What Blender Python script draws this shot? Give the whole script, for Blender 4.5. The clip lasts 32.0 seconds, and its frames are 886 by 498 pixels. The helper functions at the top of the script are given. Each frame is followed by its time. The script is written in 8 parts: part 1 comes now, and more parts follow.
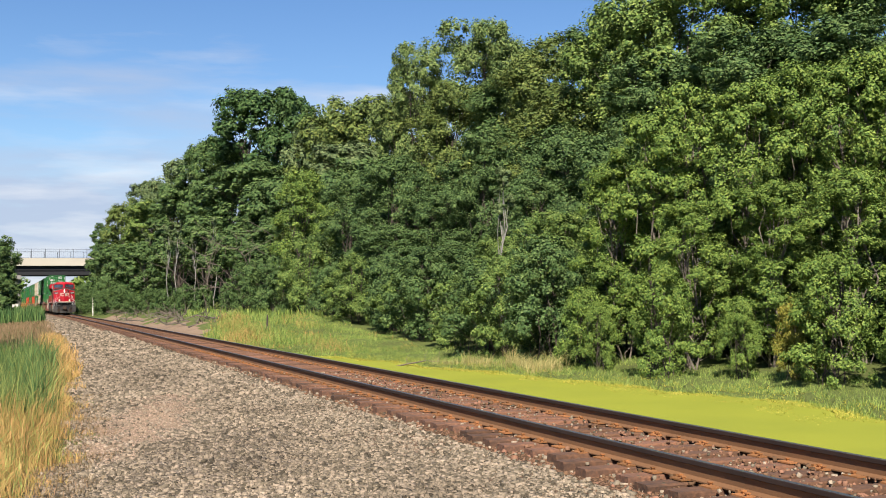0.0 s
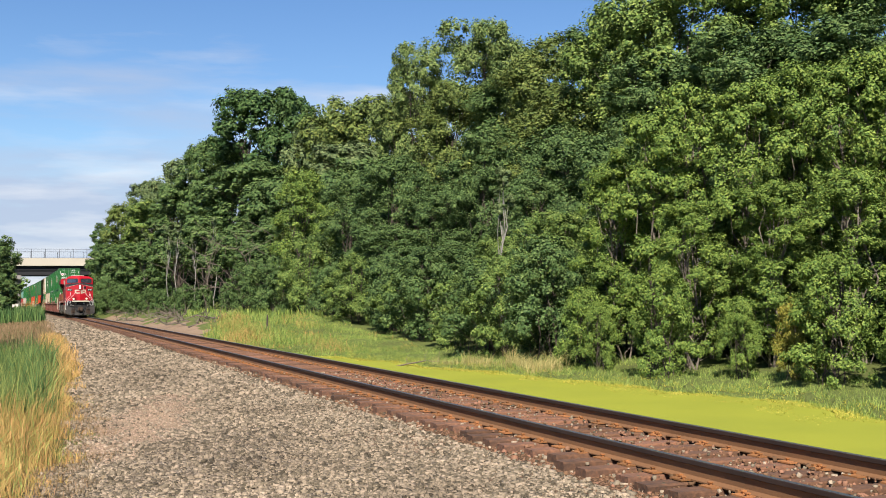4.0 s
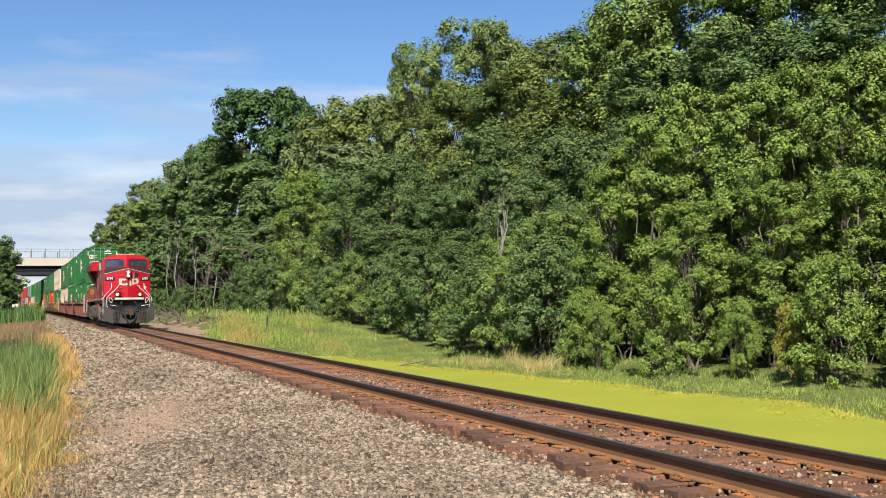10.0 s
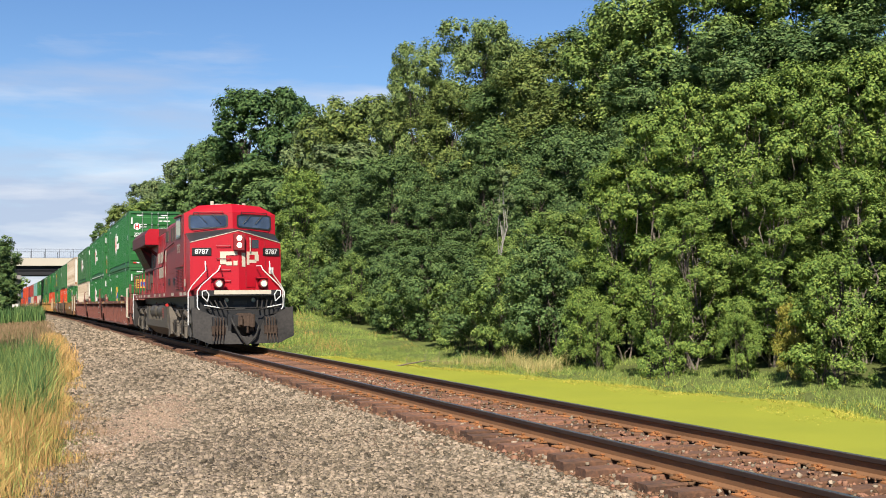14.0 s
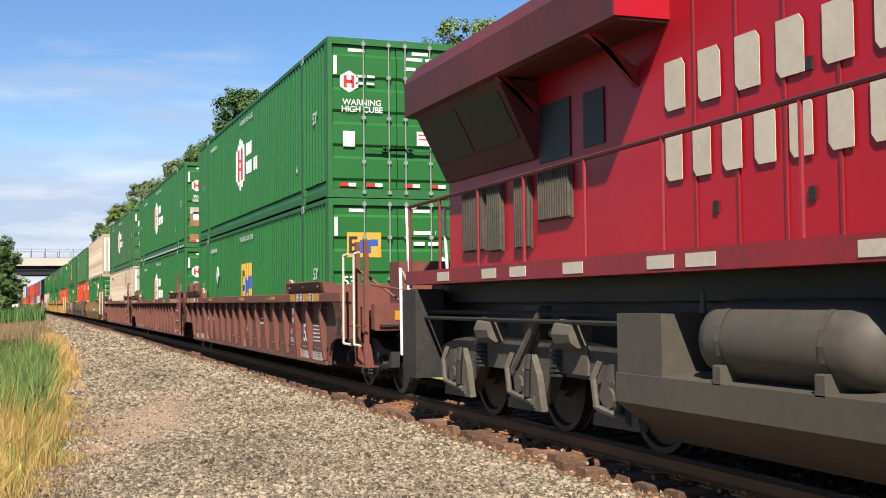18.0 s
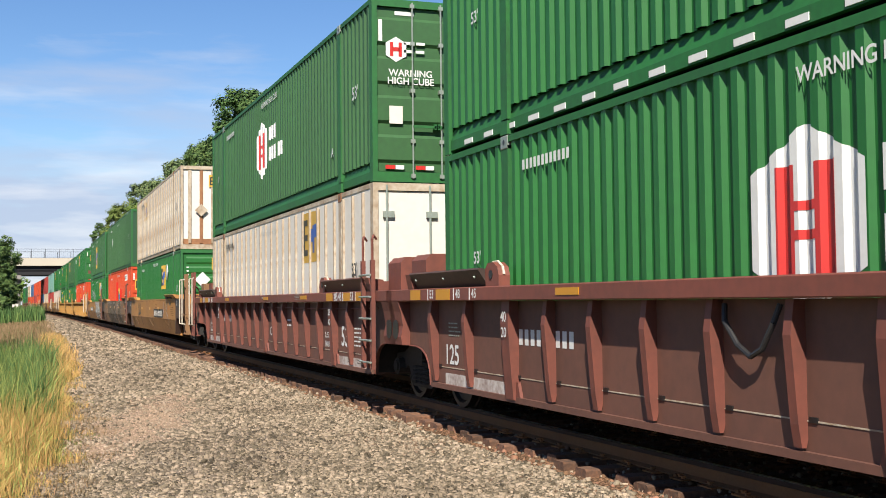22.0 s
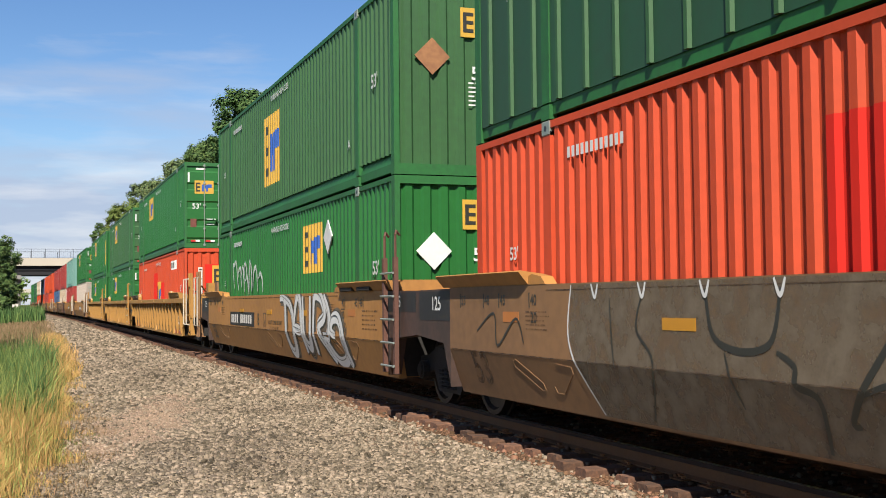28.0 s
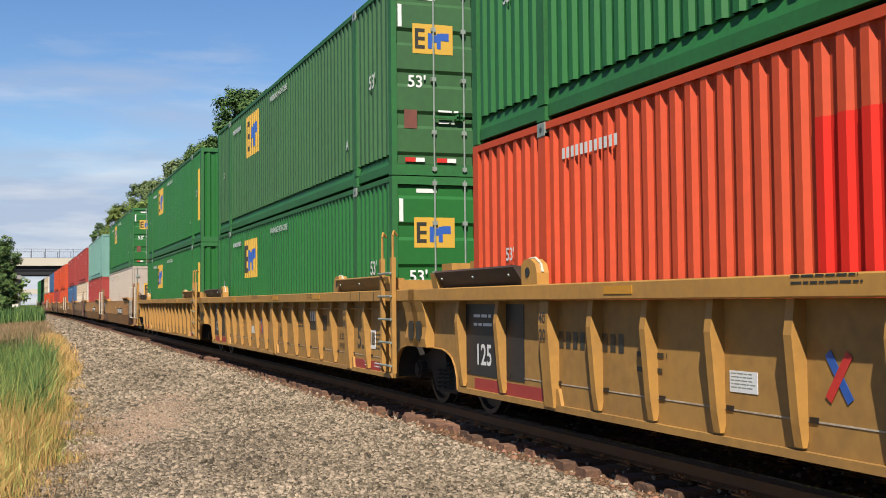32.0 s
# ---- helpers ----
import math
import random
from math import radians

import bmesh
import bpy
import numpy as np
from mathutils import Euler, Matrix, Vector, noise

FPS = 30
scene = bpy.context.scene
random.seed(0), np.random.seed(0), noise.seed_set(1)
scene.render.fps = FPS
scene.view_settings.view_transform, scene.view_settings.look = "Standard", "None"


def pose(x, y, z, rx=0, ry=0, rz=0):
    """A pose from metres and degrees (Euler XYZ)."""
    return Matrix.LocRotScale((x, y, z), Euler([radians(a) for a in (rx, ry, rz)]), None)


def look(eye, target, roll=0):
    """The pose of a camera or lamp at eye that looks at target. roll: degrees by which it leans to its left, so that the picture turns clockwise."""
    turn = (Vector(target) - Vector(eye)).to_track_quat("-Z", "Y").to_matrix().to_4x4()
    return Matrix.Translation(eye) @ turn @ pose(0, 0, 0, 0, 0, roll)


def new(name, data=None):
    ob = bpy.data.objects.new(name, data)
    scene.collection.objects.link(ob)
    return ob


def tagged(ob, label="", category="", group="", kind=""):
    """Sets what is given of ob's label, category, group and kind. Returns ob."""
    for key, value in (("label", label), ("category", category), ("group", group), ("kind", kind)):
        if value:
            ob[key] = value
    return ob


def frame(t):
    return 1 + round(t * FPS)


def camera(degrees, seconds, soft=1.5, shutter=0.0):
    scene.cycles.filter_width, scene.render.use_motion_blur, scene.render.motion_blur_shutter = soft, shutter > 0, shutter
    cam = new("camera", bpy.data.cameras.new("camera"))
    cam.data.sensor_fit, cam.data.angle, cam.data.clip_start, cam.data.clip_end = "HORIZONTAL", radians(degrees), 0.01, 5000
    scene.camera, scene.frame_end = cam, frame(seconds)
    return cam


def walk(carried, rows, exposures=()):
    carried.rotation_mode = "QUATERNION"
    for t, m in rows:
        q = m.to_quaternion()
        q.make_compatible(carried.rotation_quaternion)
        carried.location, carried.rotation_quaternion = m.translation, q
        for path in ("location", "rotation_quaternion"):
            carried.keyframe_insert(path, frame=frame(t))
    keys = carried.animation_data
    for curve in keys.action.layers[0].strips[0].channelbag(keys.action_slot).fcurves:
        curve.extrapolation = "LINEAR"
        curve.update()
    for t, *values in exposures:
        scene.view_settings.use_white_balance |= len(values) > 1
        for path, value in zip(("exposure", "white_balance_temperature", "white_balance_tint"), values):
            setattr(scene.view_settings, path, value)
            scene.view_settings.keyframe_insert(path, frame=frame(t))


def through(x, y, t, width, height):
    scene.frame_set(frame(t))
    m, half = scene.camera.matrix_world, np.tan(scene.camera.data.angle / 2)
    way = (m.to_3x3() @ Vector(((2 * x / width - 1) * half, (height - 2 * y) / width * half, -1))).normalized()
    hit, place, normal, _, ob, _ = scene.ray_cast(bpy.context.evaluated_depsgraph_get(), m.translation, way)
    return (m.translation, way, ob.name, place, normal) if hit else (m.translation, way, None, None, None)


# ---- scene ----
# World: x across the track (to the right of the lens), y along it into the distance, z up; rail tops at z = 0.
TRACK = 6.411


def bend(y):
    """The line swings gently to the left in the distance."""
    return -0.65 * (max(y - 60.0, 0.0) / 110.0) ** 2 if y < 420 else -6.96 - 0.0387 * (y - 420)


cam = camera(42.06, 32.0, soft=0.95, shutter=0.0)
yaw, pitch = radians(20.037), radians(2.537)
EYE = (0.0, 0.0, 1.452)
AIM = (math.sin(yaw) * math.cos(pitch) * 50, math.cos(yaw) * math.cos(pitch) * 50, 1.452 + math.sin(pitch) * 50)
stand = look(EYE, AIM, -0.604)
walk(cam, [(0.0, stand), (32.0, stand)], exposures=[(0.0, 1.03), (16.5, 1.03), (18.0, 1.14), (19.5, 1.12), (21.0, 1.16), (22.0, 1.08), (23.0, 0.88), (24.0, 1.06), (27.0, 1.08), (28.0, 0.94), (29.0, 0.92), (31.0, 0.84), (32.0, 0.86)])

# ---- light ----
SUN_WAY = Vector((-0.50, -1.1, 1.20)).normalized()
sun = new("sun", bpy.data.lights.new("sun", "SUN"))
sun.data.energy, sun.data.angle, sun.data.color = 5.0, radians(0.53), (1.0, 0.93, 0.825)
sun.matrix_world = look(tuple(SUN_WAY * 300), (0, 0, 0))
world = bpy.data.worlds.new("sky")
scene.world = world
world.use_nodes = True
wn, wl = world.node_tree.nodes, world.node_tree.links
sky = wn.new("ShaderNodeTexSky")
sky.sky_type, sky.sun_disc = "NISHITA", False
sky.sun_elevation = math.asin(SUN_WAY.z)
sky.sun_rotation = math.atan2(SUN_WAY.x, SUN_WAY.y)
sky.air_density, sky.dust_density, sky.ozone_density = 1.0, 0.03, 3.0
# thin bands of cloud low over the horizon
geo_in = wn.new("ShaderNodeTexCoord")
stretch = wn.new("ShaderNodeMapping")
stretch.inputs["Scale"].default_value = (2.2, 2.2, 13.0)
stretch.inputs["Location"].default_value = (0.35, 0.1, 0.4)
cloud = wn.new("ShaderNodeTexNoise")
cloud.inputs["Scale"].default_value, cloud.inputs["Detail"].default_value, cloud.inputs["Roughness"].default_value = 1.6, 7.0, 0.55
part_up = wn.new("ShaderNodeSeparateXYZ")
low = wn.new("ShaderNodeMapRange")
for k, v in (("From Min", 0.10), ("From Max", 0.215), ("To Min", 0.30), ("To Max", -0.10)):
    low.inputs[k].default_value = v
add = wn.new("ShaderNodeMath")
add.operation = "ADD"
ramp = wn.new("ShaderNodeMapRange")
for k, v in (("From Min", 0.50), ("From Max", 0.76), ("To Min", 0.0), ("To Max", 0.9)):
    ramp.inputs[k].default_value = v
mixc = wn.new("ShaderNodeMix")
mixc.data_type = "RGBA"
puff = wn.new("ShaderNodeTexNoise")
puff.inputs["Scale"].default_value, puff.inputs["Detail"].default_value = 2.6, 5.0
bright = wn.new("ShaderNodeMapRange")
for k, v in (("From Min", 0.46), ("From Max", 0.66)):
    bright.inputs[k].default_value = v
tint = wn.new("ShaderNodeMix")
tint.data_type = "RGBA"
tint.inputs["A"].default_value, tint.inputs["B"].default_value = (3.9, 4.6, 6.1, 1), (7.0, 7.1, 7.5, 1)
wl.new(stretch.outputs["Vector"], puff.inputs["Vector"])
wl.new(puff.outputs["Fac"], bright.inputs["Value"])
wl.new(bright.outputs["Result"], tint.inputs["Factor"])
wl.new(tint.outputs["Result"], mixc.inputs["B"])
wl.new(geo_in.outputs["Generated"], stretch.inputs["Vector"])
wl.new(stretch.outputs["Vector"], cloud.inputs["Vector"])
wl.new(geo_in.outputs["Generated"], part_up.inputs["Vector"])
wl.new(part_up.outputs["Z"], low.inputs["Value"])
wl.new(cloud.outputs["Fac"], add.inputs[0])
wl.new(low.outputs["Result"], add.inputs[1])
wl.new(add.outputs["Value"], ramp.inputs["Value"])
wl.new(ramp.outputs["Result"], mixc.inputs["Factor"])
deep = wn.new("ShaderNodeHueSaturation")
deep.inputs["Saturation"].default_value, deep.inputs["Hue"].default_value = 1.2, 0.508
wl.new(sky.outputs["Color"], deep.inputs["Color"])
wl.new(deep.outputs["Color"], mixc.inputs["A"])
wl.new(mixc.outputs["Result"], wn["Background"].inputs["Color"])
wn["Background"].inputs["Strength"].default_value = 0.0625


# ---- materials ----
def mat(name, base, dark=None, rough=0.6, metal=0.0, scale=3.0, fine=40.0, amount=0.5, bump=0.15, vary=0.0, island=False, spec=0.4, streak=1.0, dist=0.01, hue=0.06):
    """Base colour broken up at two scales, with grain in the relief."""
    m = bpy.data.materials.new(name)
    m.use_nodes = True
    n, l = m.node_tree.nodes, m.node_tree.links
    b = n["Principled BSDF"]
    b.inputs["Roughness"].default_value, b.inputs["Metallic"].default_value = rough, metal
    b.inputs["Specular IOR Level"].default_value = spec
    dark = dark or tuple(c * 0.55 for c in base)
    tc = n.new("ShaderNodeTexCoord")
    mp = n.new("ShaderNodeMapping")
    mp.inputs["Scale"].default_value = (1, 1, streak)
    l.new(tc.outputs["Object"], mp.inputs["Vector"])
    big = n.new("ShaderNodeTexNoise")
    big.inputs["Scale"].default_value, big.inputs["Detail"].default_value = scale, 5
    small = n.new("ShaderNodeTexNoise")
    small.inputs["Scale"].default_value, small.inputs["Detail"].default_value = fine, 3
    l.new(mp.outputs["Vector"], big.inputs["Vector"])
    l.new(tc.outputs["Object"], small.inputs["Vector"])
    mean = n.new("ShaderNodeMath")
    mean.operation = "MULTIPLY_ADD"
    l.new(small.outputs["Fac"], mean.inputs[0])
    mean.inputs[1].default_value = 0.45
    half = n.new("ShaderNodeMath")
    half.operation = "MULTIPLY"
    half.inputs[1].default_value = 0.55
    l.new(big.outputs["Fac"], half.inputs[0])
    l.new(half.outputs["Value"], mean.inputs[2])
    mr = n.new("ShaderNodeMapRange")
    for k, v in (("From Min", 0.36), ("From Max", 0.62), ("To Min", amount), ("To Max", 0.0)):
        mr.inputs[k].default_value = v
    l.new(mean.outputs["Value"], mr.inputs["Value"])
    mx = n.new("ShaderNodeMix")
    mx.data_type = "RGBA"
    mx.inputs["A"].default_value, mx.inputs["B"].default_value = (*base, 1), (*dark, 1)
    l.new(mr.outputs["Result"], mx.inputs["Factor"])
    out = mx.outputs["Result"]
    if vary:
        hs = n.new("ShaderNodeHueSaturation")
        if island:
            src = n.new("ShaderNodeNewGeometry").outputs["Random Per Island"]
        else:
            src = n.new("ShaderNodeObjectInfo").outputs["Random"]
        vr = n.new("ShaderNodeMapRange")
        vr.inputs["To Min"].default_value, vr.inputs["To Max"].default_value = 1 - vary, 1 + vary
        l.new(src, vr.inputs["Value"])
        l.new(vr.outputs["Result"], hs.inputs["Value"])
        hr = n.new("ShaderNodeMapRange")
        hr.inputs["To Min"].default_value, hr.inputs["To Max"].default_value = 0.5 + vary * hue, 0.5 - vary * hue
        l.new(src, hr.inputs["Value"])
        l.new(hr.outputs["Result"], hs.inputs["Hue"])
        l.new(out, hs.inputs["Color"])
        out = hs.outputs["Color"]
    l.new(out, b.inputs["Base Color"])
    if bump:
        bp = n.new("ShaderNodeBump")
        bp.inputs["Strength"].default_value, bp.inputs["Distance"].default_value = bump, dist
        l.new(small.outputs["Fac"], bp.inputs["Height"])
        l.new(bp.outputs["Normal"], b.inputs["Normal"])
    return m


def leaf_mat(name, base, dark, through=0.06, vary=0.45):
    """Leaves: light passes through them in part; each leaf has its own tone."""
    m = mat(name, base, dark, rough=0.6, scale=0.35, fine=2.5, amount=0.7, bump=0, vary=vary, island=True, spec=0.12)
    n, l = m.node_tree.nodes, m.node_tree.links
    b, o = n["Principled BSDF"], n["Material Output"]
    tr = n.new("ShaderNodeBsdfTranslucent")
    sh = n.new("ShaderNodeMixShader")
    sh.inputs["Fac"].default_value = through
    l.new(b.inputs["Base Color"].links[0].from_socket, tr.inputs["Color"])
    l.new(b.outputs["BSDF"], sh.inputs[1])
    l.new(tr.outputs["BSDF"], sh.inputs[2])
    l.new(sh.outputs["Shader"], o.inputs["Surface"])
    return m


def lamp_mat(name, color, strength):
    m = bpy.data.materials.new(name)
    m.use_nodes = True
    b = m.node_tree.nodes["Principled BSDF"]
    b.inputs["Base Color"].default_value = (*color, 1)
    b.inputs["Emission Color"].default_value, b.inputs["Emission Strength"].default_value = (*color, 1), strength
    return m


M = {}


def ballast_mat():
    """Crushed stone: cells of their own tone, the shade between them put into the colour, dusted with rust towards the
    rails.
    """
    m = mat("ballast_bed", (0.306, 0.248, 0.184), (0.208, 0.162, 0.117), rough=0.95, scale=0.35, fine=5, amount=0.8, bump=0, spec=0.05)
    n, l = m.node_tree.nodes, m.node_tree.links
    b = n["Principled BSDF"]
    base = b.inputs["Base Color"].links[0].from_socket
    tc = n.new("ShaderNodeTexCoord")
    cell, gap = n.new("ShaderNodeTexVoronoi"), n.new("ShaderNodeTexVoronoi")
    for q in (cell, gap):
        q.inputs["Scale"].default_value, q.inputs["Randomness"].default_value = 27.0, 1.0
        l.new(tc.outputs["Object"], q.inputs["Vector"])
    gap.feature = "DISTANCE_TO_EDGE"
    tone = n.new("ShaderNodeSeparateColor")
    l.new(cell.outputs["Color"], tone.inputs["Color"])
    tr = n.new("ShaderNodeMapRange")
    tr.inputs["To Min"].default_value, tr.inputs["To Max"].default_value = 0.45, 1.45
    l.new(tone.outputs["Red"], tr.inputs["Value"])
    # colour falls off at cell edges for the shade between stones
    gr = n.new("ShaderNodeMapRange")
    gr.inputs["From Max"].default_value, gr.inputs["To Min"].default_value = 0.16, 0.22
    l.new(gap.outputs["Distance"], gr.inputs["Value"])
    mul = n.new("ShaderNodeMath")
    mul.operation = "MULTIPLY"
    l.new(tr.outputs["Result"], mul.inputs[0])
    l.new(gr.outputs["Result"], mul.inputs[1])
    # rust dust spread about the track
    sx = n.new("ShaderNodeSeparateXYZ")
    l.new(tc.outputs["Object"], sx.inputs["Vector"])
    off = n.new("ShaderNodeMath")
    off.operation = "SUBTRACT"
    off.inputs[1].default_value = TRACK
    l.new(sx.outputs["X"], off.inputs[0])
    ab = n.new("ShaderNodeMath")
    ab.operation = "ABSOLUTE"
    l.new(off.outputs["Value"], ab.inputs[0])
    rr = n.new("ShaderNodeMapRange")
    for k, v in (("From Min", 1.2), ("From Max", 3.0), ("To Min", 0.8), ("To Max", 0.0)):
        rr.inputs[k].default_value = v
    l.new(ab.outputs["Value"], rr.inputs["Value"])
    rust = n.new("ShaderNodeMix")
    rust.data_type = "RGBA"
    rust.inputs["B"].default_value = (0.19, 0.089, 0.043, 1)
    l.new(rr.outputs["Result"], rust.inputs["Factor"])
    l.new(base, rust.inputs["A"])
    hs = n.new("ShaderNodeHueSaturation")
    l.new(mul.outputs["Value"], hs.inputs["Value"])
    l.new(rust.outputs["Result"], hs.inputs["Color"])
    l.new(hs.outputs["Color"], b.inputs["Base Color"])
    bp = n.new("ShaderNodeBump")
    bp.inputs["Strength"].default_value, bp.inputs["Distance"].default_value = 1.0, 0.03
    l.new(gap.outputs["Distance"], bp.inputs["Height"])
    l.new(bp.outputs["Normal"], b.inputs["Normal"])
    return m


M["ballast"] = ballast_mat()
M["stone"] = mat("stone", (0.222, 0.177, 0.124), (0.087, 0.067, 0.046), rough=0.9, scale=0.5, fine=60, amount=0.75, bump=0.4, vary=0.7, island=True, spec=0.12, hue=0.012)
M["dark_stone"] = mat("dark_fine_stone", (0.119, 0.095, 0.069), (0.058, 0.044, 0.031), rough=0.95, scale=0.5, fine=60, amount=0.6, bump=0.4, vary=0.6, island=True, spec=0.12, hue=0.012)
M["rusty_stone"] = mat("rust_dusted_stone", (0.184, 0.101, 0.058), (0.092, 0.049, 0.031), rough=0.95, scale=9, fine=60, amount=0.6, bump=0.4, vary=0.55, island=True, spec=0.15, hue=0.02)
M["soil"] = mat("soil", (0.251, 0.174, 0.116), (0.159, 0.111, 0.073), rough=0.95, scale=0.6, fine=14, amount=0.8, bump=0.8, dist=0.04, spec=0.15)
M["soil_crumb"] = mat("soil_crumb", (0.27, 0.195, 0.138), (0.15, 0.108, 0.078), rough=0.95, scale=0.6, fine=40, amount=0.7, bump=0.3, vary=0.45, island=True, spec=0.1, hue=0.01)
M["turf"] = mat("turf", (0.104, 0.128, 0.034), (0.061, 0.067, 0.025), rough=0.95, scale=0.4, fine=9, amount=0.8, bump=0.8, dist=0.08, spec=0.1)
M["duckweed"] = mat("duckweed", (0.240, 0.250, 0.024), (0.175, 0.196, 0.021), rough=0.85, scale=0.35, fine=120, amount=0.7, bump=0.25, dist=0.004, spec=0.2)
M["rail_side"] = mat("rusty_rail", (0.037, 0.02, 0.014), (0.015, 0.01, 0.008), rough=0.75, metal=0.2, scale=2, fine=50, amount=0.6)
M["rail_web"] = mat("rail_web_rust", (0.184, 0.088, 0.037), (0.098, 0.046, 0.021), rough=0.85, metal=0.1, scale=2, fine=50, amount=0.5)
M["rail_top"] = mat("rail_tread", (0.30, 0.30, 0.31), (0.18, 0.17, 0.17), rough=0.35, metal=0.9, scale=2, fine=60, amount=0.3, bump=0.02)
M["tie"] = mat("timber_tie", (0.168, 0.078, 0.041), (0.046, 0.028, 0.02), rough=0.95, scale=1.3, fine=24, amount=0.85, bump=0.6, dist=0.02, vary=0.4, hue=0.008)
M["plate"] = mat("tie_plate", (0.269, 0.111, 0.034), (0.122, 0.049, 0.02), rough=0.9, scale=5, fine=50, amount=0.6, vary=0.3, hue=0.01)
M["concrete"] = mat("concrete", (0.404, 0.367, 0.3), (0.318, 0.281, 0.226), rough=0.9, scale=0.3, fine=6, amount=0.5)
M["pier"] = mat("pier_concrete", (0.22, 0.208, 0.19), (0.147, 0.134, 0.122), rough=0.9, scale=0.4, fine=6, amount=0.5)
M["girder"] = mat("girder_steel", (0.008, 0.008, 0.01), (0.005, 0.005, 0.006), rough=0.7, scale=0.5, fine=6)
M["fence"] = mat("fence_steel", (0.019, 0.019, 0.019), rough=0.6, metal=0.2)
M["pale_bark"] = mat("grey_bark", (0.184, 0.153, 0.122), (0.073, 0.058, 0.046), rough=0.95, scale=2, fine=18, amount=0.8, bump=0.8, dist=0.03)
M["bark"] = mat("bark", (0.08, 0.061, 0.048), (0.034, 0.026, 0.02), rough=0.95, scale=2, fine=18, amount=0.8, bump=0.8, dist=0.03)
M["birch"] = mat("pale_bark", (0.281, 0.264, 0.233), (0.111, 0.098, 0.086), rough=0.9, scale=3, fine=16, amount=0.7, bump=0.4)
M["dead"] = mat("dead_wood", (0.141, 0.113, 0.088), (0.073, 0.058, 0.046), rough=0.95, scale=3, fine=30)
M["leaf_oak"] = leaf_mat("leaf_oak", (0.090, 0.143, 0.044), (0.050, 0.089, 0.028))
M["leaf_maple"] = leaf_mat("leaf_maple", (0.14, 0.201, 0.048), (0.082, 0.129, 0.031))
M["leaf_ash"] = leaf_mat("leaf_ash", (0.128, 0.170, 0.068), (0.078, 0.112, 0.046))
M["leaf_olive"] = leaf_mat("leaf_olive", (0.128, 0.165, 0.042), (0.078, 0.112, 0.028))
M["leaf_elder"] = leaf_mat("leaf_elder", (0.138, 0.202, 0.040), (0.080, 0.130, 0.027))
M["leaf_deep"] = leaf_mat("leaf_deep", (0.062, 0.112, 0.034), (0.036, 0.070, 0.022))
M["leaf_poplar"] = leaf_mat("leaf_poplar", (0.145, 0.197, 0.06), (0.083, 0.124, 0.037))
M["leaf_gold"] = leaf_mat("leaf_gold", (0.245, 0.224, 0.038), (0.147, 0.153, 0.027))
M["reed"] = leaf_mat("reed_green", (0.178, 0.214, 0.061), (0.111, 0.153, 0.04), vary=0.4)
M["meadow"] = leaf_mat("meadow_green", (0.205, 0.272, 0.065), (0.135, 0.19, 0.043), vary=0.5)
M["reed_dark"] = leaf_mat("reed_shade_green", (0.08, 0.141, 0.043), (0.049, 0.086, 0.027), vary=0.5)
M["bank_grass"] = leaf_mat("bank_grass", (0.245, 0.287, 0.08), (0.165, 0.208, 0.049), vary=0.4)
M["rim_weed"] = leaf_mat("rim_weed", (0.36, 0.34, 0.055), (0.235, 0.225, 0.04), vary=0.5)
M["sedge"] = leaf_mat("pale_sedge", (0.36, 0.31, 0.12), (0.22, 0.21, 0.075), vary=0.4)
M["straw"] = leaf_mat("straw", (0.428, 0.279, 0.095), (0.281, 0.178, 0.058), vary=0.35)
M["dry"] = leaf_mat("dry_grass", (0.225, 0.155, 0.082), (0.15, 0.10, 0.055), vary=0.35)

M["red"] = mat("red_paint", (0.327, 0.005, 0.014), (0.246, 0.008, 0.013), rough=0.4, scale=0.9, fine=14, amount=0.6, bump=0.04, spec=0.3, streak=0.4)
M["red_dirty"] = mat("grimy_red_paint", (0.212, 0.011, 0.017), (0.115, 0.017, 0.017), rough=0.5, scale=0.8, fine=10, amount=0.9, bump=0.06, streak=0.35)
M["soot"] = mat("sooty_red_paint", (0.089, 0.014, 0.016), (0.038, 0.012, 0.012), rough=0.65, scale=0.9, fine=10, amount=0.9, bump=0.05, streak=0.4)
M["cream"] = mat("cream_paint", (0.446, 0.396, 0.31), (0.324, 0.266, 0.202), rough=0.55, scale=2, fine=14, amount=0.5, bump=0.03)
M["black"] = mat("black_paint", (0.011, 0.011, 0.012), (0.021, 0.02, 0.019), rough=0.55, scale=1.5, fine=16, amount=0.8, bump=0.06)
M["plow"] = mat("worn_black_steel", (0.018, 0.017, 0.016), (0.045, 0.040, 0.036), rough=0.6, metal=0.0, scale=0.9, fine=14, amount=0.75, bump=0.08, spec=0.12)
M["step_grey"] = mat("grey_step_plate", (0.062, 0.058, 0.052), (0.030, 0.028, 0.025), rough=0.7, scale=1.2, fine=14, amount=0.7, bump=0.06)
M["dusty"] = mat("dusty_brown_iron", (0.071, 0.048, 0.034), (0.025, 0.017, 0.014), rough=0.8, scale=2.5, fine=20, amount=0.8, bump=0.1, spec=0.15)
M["grime"] = mat("grey_underframe", (0.073, 0.06, 0.043), (0.031, 0.025, 0.02), rough=0.75, scale=1.2, fine=12, amount=0.8, bump=0.08)
M["tank"] = mat("grey_tank", (0.063, 0.053, 0.039), (0.034, 0.029, 0.022), rough=0.65, scale=0.7, fine=10, amount=0.7, bump=0.04, streak=0.3)
M["dust_grey"] = mat("dusty_cast_steel", (0.092, 0.077, 0.058), (0.042, 0.035, 0.027), rough=0.8, scale=1.5, fine=14, amount=0.75, bump=0.08)
